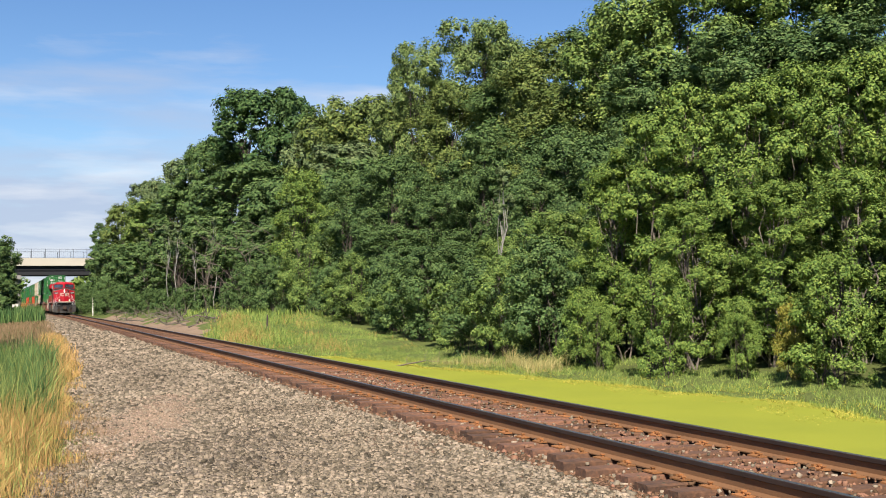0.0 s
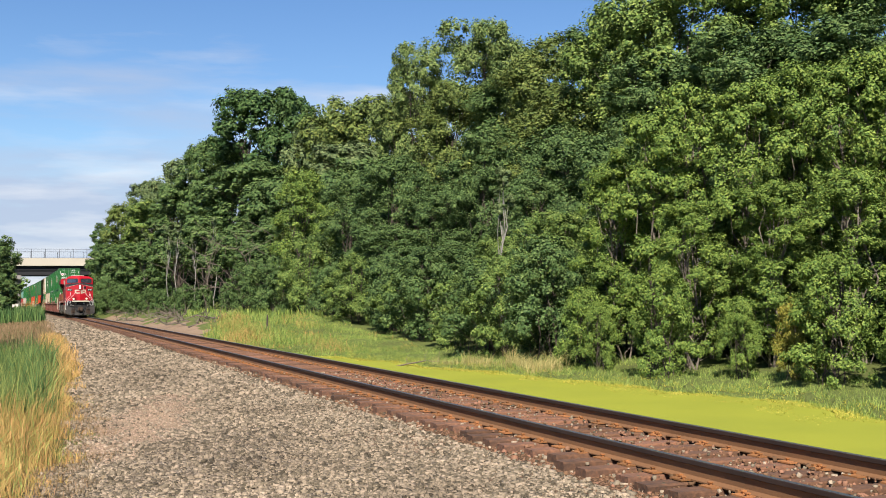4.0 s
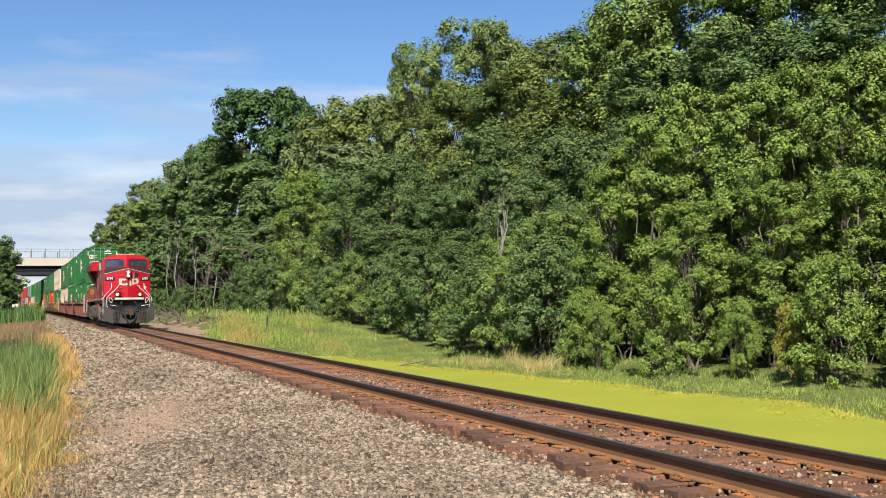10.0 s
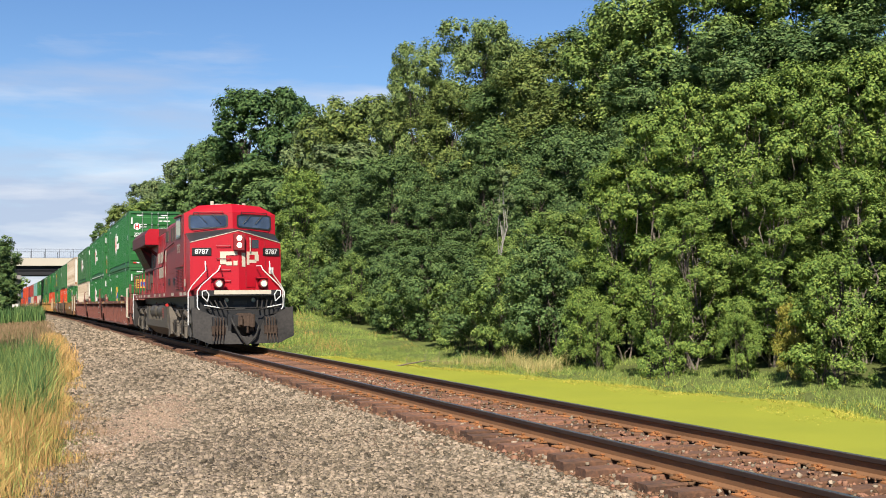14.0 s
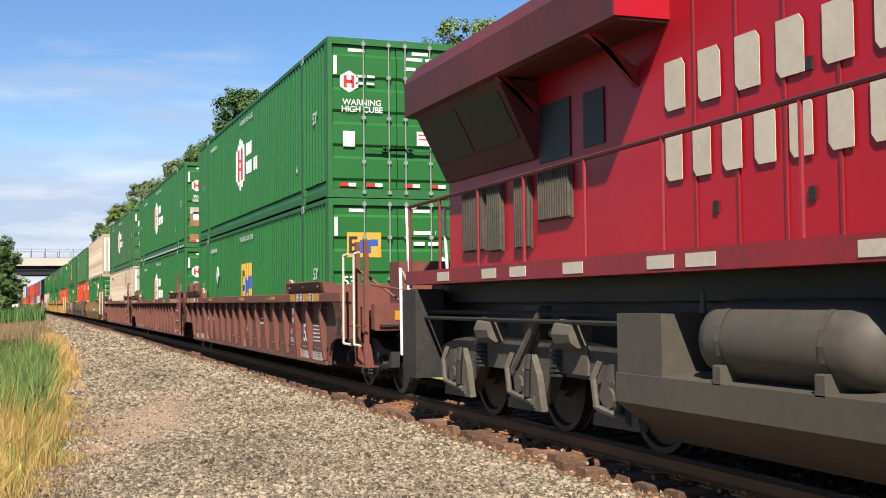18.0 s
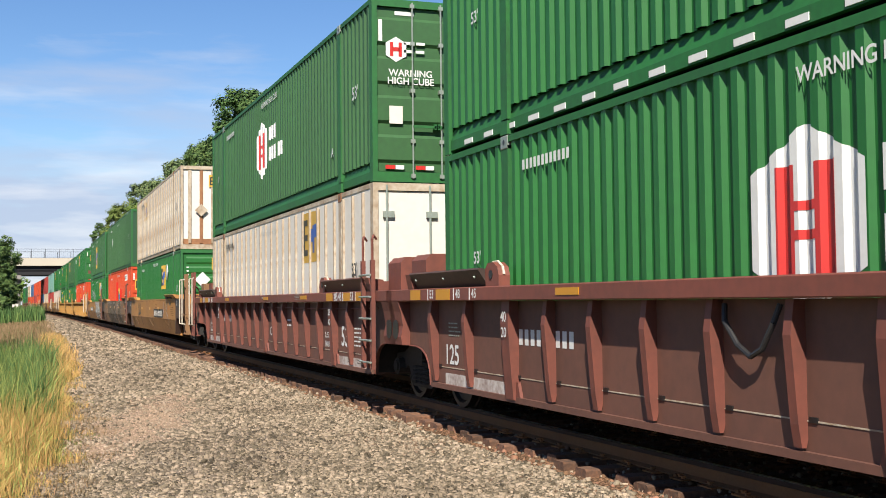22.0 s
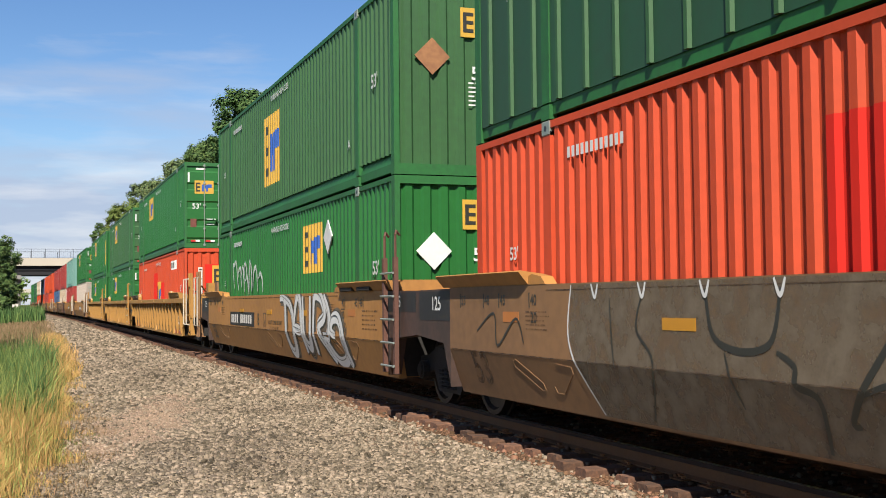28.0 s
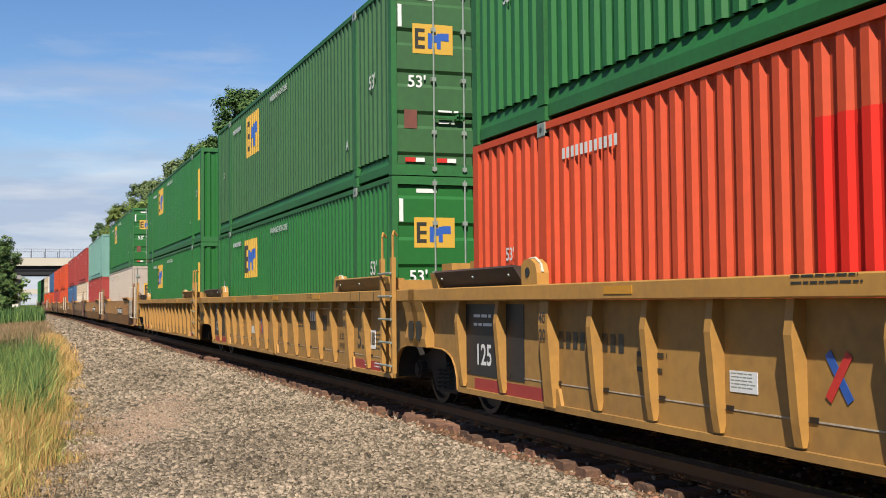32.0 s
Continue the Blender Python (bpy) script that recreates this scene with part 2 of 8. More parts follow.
M["iron"] = mat("cast_iron", (0.027, 0.025, 0.022), (0.014, 0.012, 0.011), rough=0.8, metal=0.2, scale=2, fine=20, amount=0.8, bump=0.15)
M["wheel"] = mat("wheel_steel", (0.037, 0.031, 0.026), (0.019, 0.015, 0.013), rough=0.55, metal=0.5, scale=3, fine=20, amount=0.7)
M["white_rail"] = mat("white_handrail", (0.562, 0.554, 0.533), (0.432, 0.418, 0.389), rough=0.45, scale=3, fine=20, amount=0.3, bump=0)
M["white"] = mat("white_marking", (0.547, 0.547, 0.526), (0.418, 0.41, 0.389), rough=0.6, scale=2, fine=18, amount=0.4, bump=0)
M["worn_white"] = mat("chipped_white_paint", (0.425, 0.391, 0.357), (0.136, 0.072, 0.055), rough=0.7, scale=4, fine=22, amount=0.75, bump=0.05)
M["spray_white"] = mat("thin_white_spray", (0.62, 0.66, 0.62), (0.45, 0.52, 0.46), rough=0.7, scale=3, fine=20, amount=0.6, bump=0)


def thin_out(m, least, most):
    """Lets patches of what lies beneath show through."""
    n, l = m.node_tree.nodes, m.node_tree.links
    spots, span, clear, mix = n.new("ShaderNodeTexNoise"), n.new("ShaderNodeMapRange"), n.new("ShaderNodeBsdfTransparent"), n.new("ShaderNodeMixShader")
    spots.inputs["Scale"].default_value, spots.inputs["Detail"].default_value = 5.0, 6.0
    span.inputs["From Min"].default_value, span.inputs["From Max"].default_value = 0.35, 0.65
    span.inputs["To Min"].default_value, span.inputs["To Max"].default_value = least, most
    l.new(n.new("ShaderNodeTexCoord").outputs["Object"], spots.inputs["Vector"])
    l.new(spots.outputs["Fac"], span.inputs["Value"])
    l.new(span.outputs["Result"], mix.inputs["Fac"])
    l.new(clear.outputs["BSDF"], mix.inputs[1])
    l.new(n["Principled BSDF"].outputs["BSDF"], mix.inputs[2])
    l.new(mix.outputs["Shader"], n["Material Output"].inputs["Surface"])


thin_out(M["spray_white"], 0.15, 0.95)
M["board"] = mat("number_board", (0.008, 0.008, 0.008), (0.019, 0.019, 0.019), rough=0.4, bump=0)
M["lens_grey"] = mat("tinted_pane", (0.02, 0.026, 0.032), (0.012, 0.016, 0.02), rough=0.06, scale=1, amount=0.4, bump=0, spec=0.8)
# patchy blue-grey metallic tone stands for sky reflected in the glass
M["windshield"] = mat("coated_windshield", (0.16, 0.19, 0.23), (0.05, 0.06, 0.08), rough=0.08, metal=0.75, scale=1.1, fine=2.5, amount=0.9, bump=0)
M["lamp"] = lamp_mat("headlight_glow", (1.0, 0.86, 0.66), 2.2)
M["ditch"] = lamp_mat("ditch_light_glow", (1.0, 0.74, 0.46), 1.6)
M["green"] = mat("green_container_paint", (0.01, 0.101, 0.016), (0.008, 0.072, 0.014), rough=0.5, scale=0.5, fine=9, amount=0.55, bump=0.03, streak=0.3)
M["green_old"] = mat("faded_green_paint", (0.025, 0.088, 0.025), (0.02, 0.06, 0.02), rough=0.6, scale=0.5, fine=9, amount=0.7, bump=0.03, streak=0.3)
M["green_dark"] = mat("dark_green_paint", (0.012, 0.058, 0.025), (0.017, 0.046, 0.022), rough=0.6, scale=0.5, fine=8, amount=0.7, bump=0.03, streak=0.25)
M["green_rail"] = mat("green_frame_paint", (0.013, 0.106, 0.022), (0.012, 0.066, 0.017), rough=0.6, scale=1.2, fine=14, amount=0.8, bump=0.04)
M["orange"] = mat("orange_container_paint", (0.425, 0.054, 0.019), (0.323, 0.043, 0.016), rough=0.62, spec=0.2, scale=0.5, fine=9, amount=0.6, bump=0.03, streak=0.3)
M["orange_new"] = mat("fresh_red_patch", (0.476, 0.017, 0.01), (0.399, 0.017, 0.011), rough=0.75, spec=0.15, scale=0.8, fine=9, amount=0.4, bump=0)
M["pale"] = mat("pale_container_paint", (0.535, 0.505, 0.455), (0.45, 0.405, 0.345), rough=0.6, scale=0.6, fine=9, amount=0.4, bump=0.03, streak=0.25)
M["pale_post"] = mat("tan_post_paint", (0.385, 0.33, 0.255), (0.20, 0.13, 0.07), rough=0.65, scale=1.6, fine=10, amount=0.95, bump=0.03)
M["rust"] = mat("rust_stain", (0.257, 0.122, 0.052), (0.147, 0.061, 0.031), rough=0.85, scale=2, fine=12, amount=0.8)
M["beige"] = mat("beige_container_paint", (0.318, 0.269, 0.226), (0.245, 0.202, 0.165), rough=0.6, scale=0.6, fine=9, amount=0.6, bump=0.03)
M["teal"] = mat("teal_container_paint", (0.122, 0.245, 0.208), (0.092, 0.184, 0.159), rough=0.6, scale=0.6, fine=9, amount=0.6, bump=0.03)
M["crimson"] = mat("crimson_container_paint", (0.257, 0.027, 0.021), (0.184, 0.025, 0.021), rough=0.6, scale=0.6, fine=9, amount=0.6, bump=0.03)
M["blue"] = mat("blue_container_paint", (0.031, 0.08, 0.172), (0.025, 0.055, 0.122), rough=0.6, scale=0.6, fine=9, amount=0.6, bump=0.03)
M["maroon"] = mat("maroon_car_paint", (0.150, 0.044, 0.029), (0.089, 0.031, 0.022), rough=0.62, scale=0.7, fine=9, amount=0.8, bump=0.04, streak=0.4)
M["maroon_panel"] = mat("dusty_maroon_panel", (0.112, 0.047, 0.031), (0.072, 0.033, 0.023), rough=0.7, scale=0.6, fine=8, amount=0.8, bump=0.04, streak=0.4)
M["tan"] = mat("tan_car_paint", (0.335, 0.156, 0.038), (0.222, 0.103, 0.028), rough=0.65, scale=0.5, fine=8, amount=0.8, bump=0.04, streak=0.35)
M["tan_dull"] = mat("dull_brown_car_paint", (0.2, 0.104, 0.043), (0.128, 0.068, 0.031), rough=0.68, scale=0.5, fine=8, amount=0.85, bump=0.04, streak=0.35)
M["yellow"] = mat("yellow_car_paint", (0.34, 0.174, 0.036), (0.225, 0.115, 0.03), rough=0.6, scale=0.7, fine=9, amount=0.75, bump=0.04, streak=0.35)
M["yellow_panel"] = mat("dusty_yellow_panel", (0.285, 0.152, 0.036), (0.175, 0.094, 0.028), rough=0.68, scale=0.6, fine=8, amount=0.75, bump=0.04, streak=0.4)
M["guide"] = mat("dark_guide_plate", (0.064, 0.034, 0.025), (0.027, 0.019, 0.015), rough=0.6, scale=1, fine=10, amount=0.8)
M["reflector"] = mat("yellow_reflector", (0.425, 0.191, 0.01), (0.323, 0.145, 0.012), rough=0.4, bump=0, amount=0.3)
M["red_tape"] = mat("red_reflector", (0.428, 0.025, 0.019), (0.306, 0.019, 0.019), rough=0.4, bump=0)
M["logo_yellow"] = mat("yellow_decal", (0.44, 0.257, 0.031), (0.355, 0.214, 0.037), rough=0.5, scale=2, amount=0.35, bump=0)
M["logo_blue"] = mat("blue_decal", (0.019, 0.073, 0.294), (0.019, 0.061, 0.22), rough=0.5, bump=0)
M["logo_dark"] = mat("black_decal", (0.019, 0.019, 0.014), (0.031, 0.031, 0.025), rough=0.5, bump=0)
M["grey_paint"] = mat("grey_spray_paint", (0.128, 0.099, 0.065), (0.089, 0.068, 0.044), rough=0.7, scale=1, amount=0.5, bump=0)
M["faded_orange"] = mat("faded_orange_patch", (0.37, 0.128, 0.028), (0.29, 0.115, 0.03), rough=0.65, scale=3, fine=16, bump=0)
M["brown_ink"] = mat("faded_brown_stencil", (0.061, 0.034, 0.019), (0.092, 0.052, 0.027), rough=0.7, bump=0)
thin_out(M["grey_paint"], 0.5, 1.0)
thin_out(M["brown_ink"], 0.25, 0.9)
M["rod"] = mat("galvanised_rod", (0.27, 0.305, 0.265), (0.17, 0.195, 0.165), rough=0.45, metal=0.4, scale=3, fine=20, amount=0.5, bump=0)


# ---- mesh helpers ----
class Geo:
    """Collects faces for one mesh."""

    def __init__(self):
        self.v, self.f = [], []

    def face(self, *pts):
        k = len(self.v)
        self.v += [tuple(q) for q in pts]
        self.f.append(tuple(range(k, k + len(pts))))
        return self

    def box(self, x0, x1, y0, y1, z0, z1, bevel=0.0):
        if bevel:
            return self.prism([(x0 + bevel, z0), (x1 - bevel, z0), (x1, z0 + bevel), (x1, z1 - bevel), (x1 - bevel, z1), (x0 + bevel, z1), (x0, z1 - bevel), (x0, z0 + bevel)], y0, y1, "y")
        k = len(self.v)
        self.v += [(x, y, z) for x in (x0, x1) for y in (y0, y1) for z in (z0, z1)]
        self.f += [tuple(k + i for i in q) for q in ((0, 1, 3, 2), (4, 6, 7, 5), (0, 4, 5, 1), (2, 3, 7, 6), (0, 2, 6, 4), (1, 5, 7, 3))]
        return self

    def prism(self, outline, a, b, axis="y"):
        """An outline drawn in the other two axes, pushed from a to b along axis."""
        k, n = len(self.v), len(outline)
        for c in (a, b):
            for p, q in outline:
                self.v.append({"x": (c, p, q), "y": (p, c, q), "z": (p, q, c)}[axis])
        self.f += [tuple(range(k + n - 1, k - 1, -1)), tuple(range(k + n, k + 2 * n))]
        self.f += [(k + i, k + (i + 1) % n, k + n + (i + 1) % n, k + n + i) for i in range(n)]
        return self

    def rod(self, a, b, r, n=8, r2=None):
        a, b = Vector(a), Vector(b)
        w = (b - a).normalized()
        s = w.orthogonal().normalized()
        t = w.cross(s)
        k = len(self.v)
        for c, rad in ((a, r), (b, r if r2 is None else r2)):
            for i in range(n):
                g = 2 * math.pi * i / n
                self.v.append(tuple(c + (s * math.cos(g) + t * math.sin(g)) * rad))
        self.f += [tuple(range(k + n - 1, k - 1, -1)), tuple(range(k + n, k + 2 * n))]
        self.f += [(k + i, k + (i + 1) % n, k + n + (i + 1) % n, k + n + i) for i in range(n)]
        return self

    def pipe(self, pts, r, n=6):
        for a, b in zip(pts, pts[1:]):
            self.rod(a, b, r, n)
        return self

    def lathe(self, profile, n=24, axis="x", centre=(0, 0, 0)):
        """(along, radius) pairs turned about an axis."""
        k, m = len(self.v), len(profile)
        for i in range(n):
            g = 2 * math.pi * i / n
            for al, r in profile:
                c, s = r * math.cos(g), r * math.sin(g)
                q = {"x": (al, c, s), "y": (c, al, s), "z": (c, s, al)}[axis]
                self.v.append(tuple(q[j] + centre[j] for j in range(3)))
        for i in range(n):
            for j in range(m - 1):
                a, b = k + i * m + j, k + ((i + 1) % n) * m + j
                self.f.append((a, b, b + 1, a + 1))
        return self

    def mesh(self, name, material, smooth=False):
        me = bpy.data.meshes.new(name)
        me.from_pydata(self.v, [], self.f)
        me.materials.append(M[material] if isinstance(material, str) else material)
        if smooth:
            me.polygons.foreach_set("use_smooth", [True] * len(me.polygons))
        fix = bmesh.new()
        fix.from_mesh(me)
        if len(fix.faces) < 4000:
            bmesh.ops.recalc_face_normals(fix, faces=fix.faces)
            fix.to_mesh(me)
        fix.free()
        return me


def part(name, geo, material, parent=None, label="", smooth=False, at=None):
    me = geo if isinstance(geo, bpy.types.Mesh) else geo.mesh(name, material, smooth)
    ob = new(name, me)
    if parent is not None:
        ob.parent = parent
    if at is not None:
        ob.matrix_basis = at
    return tagged(ob, label)


def thing(name, label, category, group="", kind="", at=None):
    ob = new(name)
    ob.empty_display_size = 0.3
    if at is not None:
        ob.matrix_basis = at
    return tagged(ob, label, category, group, kind)


def soup(name, verts, quads, material, mats=None):
    """A mesh from arrays: verts (n, 3) and quads (m, 4)."""
    me = bpy.data.meshes.new(name)
    verts, quads = np.asarray(verts, np.float32), np.asarray(quads, np.int32)
    k = quads.shape[1]
    me.vertices.add(len(verts))
    me.vertices.foreach_set("co", verts.ravel())
    me.loops.add(quads.size)
    me.loops.foreach_set("vertex_index", quads.ravel())
    me.polygons.add(len(quads))
    me.polygons.foreach_set("loop_start", np.arange(0, quads.size, k, dtype=np.int32))
    me.polygons.foreach_set("loop_total", np.full(len(quads), k, np.int32))
    for q in (material if isinstance(material, list) else [material]):
        me.materials.append(M[q])
    if mats is not None:
        me.polygons.foreach_set("material_index", np.asarray(mats, np.int32))
    me.update(calc_edges=True)
    return me


# ---- ground ----
def smooth01(a, b, x):
    t = np.clip((x - a) / (b - a), 0, 1)
    return t * t * (3 - 2 * t)


VERGE_Y, VERGE_X = [0, 12, 15, 18, 22, 39, 72, 110, 160, 240], [-0.3, 0.1, 0.45, 0.65, 0.85, 1.35, 1.85, 2.2, 3.2, 3.8]


def bare(x, y):
    """The worn patch of soil that crosses the gravel."""
    q = ((x - 1.75 - (y - 18.5) * 0.22) / 0.75) ** 2 + ((y - 18.8) / 4.4) ** 2
    return q + 0.25 * np.sin(x * 5 + y * 2.1) + 0.2 * np.sin(x * 3 - y * 4.3)


def sooty(x, y):
    """How far the gravel is the darker, finer kind."""
    q = ((x - 1.9 - (y - 12) * 0.16) / 0.95) ** 2 + ((y - 12.5) / 5.0) ** 2
    return np.clip(1.5 - q, 0, 1)


def pond_edge(y):
    """How far across the pond reaches at y; it ends near y = 51."""
    y = np.asarray(y, float)
    far = np.interp(y, [-60, 0, 18, 22, 29, 34, 39, 45, 50, 52.5], [15, 15.6, 16.4, 17.0, 16.1, 15.6, 14.6, 14.1, 13.3, 9.5])
    return far + (0.22 * np.sin(y * 0.9) + 0.12 * np.sin(y * 2.3)) * smooth01(51, 46, y)


def bends(y):
    y = np.asarray(y, float)
    return np.where(y < 420, -0.65 * (np.maximum(y - 60.0, 0.0) / 110.0) ** 2, -6.96 - 0.0387 * (y - 420))


def ground_z(x, y):
    x, y = np.asarray(x, float), np.asarray(y, float)
    x = x - bends(y)
    left = np.interp(x, [-60, -8, -3, -0.3, 2.5, 4.4, 4.95, 5.35, 5.75], [-0.9, -0.9, -0.6, -0.43, -0.37, -0.30, -0.265, -0.243, -0.226])
    right = np.interp(x, [7.6, 7.8, 8.3, 9.2, 10.0], [-0.225, -0.28, -0.34, -0.85, -0.78])
    edge = pond_edge(y)
    basin = -1.3 * smooth01(9.0, 9.6, x) * (1 - smooth01(edge - 0.5, edge + 0.6, x))
    bank = -0.95 + 0.5 * smooth01(0, 8, x - edge)
    far_bank = np.interp(x, [7.65, 8.6, 10.0, 13, 18, 40], [-0.225, -0.35, -0.75, -0.55, -0.35, -0.3])
    far_bank = far_bank + smooth01(57, 71, y) * np.interp(x, [8.6, 9.6, 11.5, 14, 18, 40], [0, 0.25, 0.75, 1.0, 0.9, 0.8])
    in_pond = smooth01(53.5, 51.5, y)
    low = np.where(x < 9.3, right, np.where(x < edge, basin, bank))
    r = low * in_pond + far_bank * (1 - in_pond)
    z = np.where(x < 6.4, left, r)
    off = np.clip(np.abs(x - 6.4) - 1.5, 0, 3) / 3
    return z + off * (0.035 * np.sin(x * 2.1 + y * 0.7) + 0.03 * np.sin(x * 0.9 - y * 1.37))


def build_ground():
    xs = np.concatenate([[-1500, -400, -120, -40, -20], np.arange(-10, -3, 1.0), np.arange(-3, 18, 0.25), np.arange(18, 40, 1.5), [60, 120, 400, 1500]])
    ys = np.concatenate([[-400, -100, -40, -15], np.arange(-6, 60, 0.5), np.arange(60, 240, 3.0), [260, 320, 420, 600, 1000, 2600]])
    gx, gy = np.meshgrid(xs, ys)
    z = ground_z(gx, gy)
    v = np.stack([gx, gy, z], -1).reshape(-1, 3)
    nx, ny = len(xs), len(ys)
    i = (np.arange(ny - 1)[:, None] * nx + np.arange(nx - 1)[None, :]).ravel()
    q = np.stack([i, i + 1, i + nx + 1, i + nx], -1)
    c = v[q].mean(1)
    c[:, 0] -= bends(c[:, 1])
    wob = 0.3 * np.sin(c[:, 1] * 0.9) + 0.2 * np.sin(c[:, 1] * 2.3)
    edge_l = np.interp(c[:, 1], VERGE_Y, VERGE_X)
    m = np.where((c[:, 0] > edge_l + wob) & (c[:, 0] < 8.55), 0, 2)
    m = np.where(bare(c[:, 0], c[:, 1]) < 0.55, 1, m)
    m = np.where((c[:, 0] > 8.4) & (c[:, 0] < 10.9 + wob * 2.5) & (c[:, 1] > 66) & (c[:, 1] < 150), 1, m)
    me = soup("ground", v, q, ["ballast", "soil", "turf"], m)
    tagged(new("ground", me), "gravel railway embankment with grassy verges and bare soil", "ground", kind="structure")
    w = Geo()
    rows = np.arange(-60, 53, 1.5)
    for a, b in zip(rows, rows[1:]):
        w.face((8.8, a, -1.0), (float(pond_edge(a)) + 1.2, a, -1.0), (float(pond_edge(b)) + 1.2, b, -1.0), (8.8, b, -1.0))
    tagged(part("water", w, "duckweed"), "still pond covered by bright yellow-green duckweed", "pond", kind="structure")


build_ground()


# ---- track ----
def swept(outline):
    """A profile carried along the line."""
    g, n = Geo(), len(outline)
    ys = [-40, 20, 60, 80, 100, 120, 140, 160, 180, 200, 225, 260, 300, 340, 380, 420, 900]
    for y in ys:
        g.v += [(x + bend(y), y, z) for x, z in outline]
    for k in range(len(ys) - 1):
        g.f += [(k * n + i, k * n + (i + 1) % n, (k + 1) * n + (i + 1) % n, (k + 1) * n + i) for i in range(n)]
    return g


def build_track():
    prof_head = [(-0.036, -0.002), (-0.030, 0.0), (0.030, 0.0), (0.036, -0.002), (0.036, -0.038), (0.010, -0.048), (-0.010, -0.048), (-0.036, -0.038)]
    web = [(-0.010, -0.048), (0.010, -0.048), (0.012, -0.140), (-0.012, -0.140)]
    foot = [(-0.012, -0.140), (0.012, -0.140), (0.070, -0.160), (0.070, -0.172), (-0.070, -0.172), (-0.070, -0.160)]
    for s in (-1, 1):
        rail = thing("rail", "rusty steel rail with a worn dark head, spiked to timber ties", "rail", "rails of the track", at=Matrix.Translation((TRACK + s * 0.755, 0, 0)))
        part("rail_head", swept(prof_head), "rail_side", rail, "dark rusty rail head")
        part("running_surface", swept([(-0.026, -0.004), (0.026, -0.004), (0.026, 0.0015), (-0.026, 0.0015)]), "rail_top", rail, "polished running surface")
        part("rail_web", swept(web), "rail_web", rail, "orange rusted rail web")
        part("rail_foot", swept(foot), "rail_web", rail)
    rnd = random.Random(5)
    meshes = []
    for k in range(5):
        g = Geo()
        e = [rnd.uniform(-0.03, 0.03) for _ in range(8)]
        g.prism([(-0.115 + e[0] * .4, -0.39), (0.115 + e[1] * .4, -0.39), (0.115 + e[2] * .4, -0.192), (0.10, -0.174), (-0.10, -0.174), (-0.115 + e[3] * .4, -0.192)], -1.28 + e[4] * 3, 1.28 + e[5] * 3, "x")
        meshes.append(g.mesh("tie", "tie"))
    plate = Geo().box(-0.17, 0.17, -0.10, 0.10, -0.176, -0.162).mesh("tie_plate", "plate")
    spike = Geo()
    for sx, sy in ((-0.085, 0.05), (0.085, -0.05), (-0.125, -0.06)):
        spike.box(sx - 0.013, sx + 0.013, sy - 0.013, sy + 0.013, -0.17, -0.138).box(sx - 0.02, sx + 0.02, sy - 0.02, sy + 0.02, -0.146, -0.134)
    spike = spike.mesh("spikes", "plate")
    anchor = Geo().box(-0.085, 0.085, 0.118, 0.15, -0.20, -0.158).box(-0.095, -0.06, 0.112, 0.155, -0.178, -0.145).mesh("rail_anchor", "plate")
    y, n = -8.0, 0
    track_bed = thing("tie_row", "weathered brown timber ties bedded in gravel under the rails", "railway ties", kind="structure")
    far = Geo()
    while y < 420:
        if y < 60:
            ob = part("tie", rnd.choice(meshes), None, track_bed, at=pose(TRACK + rnd.uniform(-0.035, 0.035), y, rnd.uniform(-0.012, 0.006), 0, 0, rnd.uniform(-1.3, 1.3)))
            for s in (-1, 1):
                if y < 40:
                    part("tie_plate", plate, None, track_bed, at=Matrix.Translation((TRACK + s * 0.755, y, 0)))
                    part("spikes", spike, None, track_bed, at=pose(TRACK + s * 0.755, y, 0, 0, 0, 180 * (n % 2)))
                    if n % 2 == 0:
                        part("rail_anchor", anchor, None, track_bed, at=Matrix.Translation((TRACK + s * 0.755, y, 0)))
        else:
            far.box(TRACK + bend(y) - 1.3, TRACK + bend(y) + 1.3, y - 0.115, y + 0.115, -0.35, -0.175)
        y += rnd.uniform(0.47, 0.53)
        n += 1
    me = far.mesh("far_ties", "tie")
    tagged(part("far_ties", me, None, track_bed), kind="stuff")


build_track()


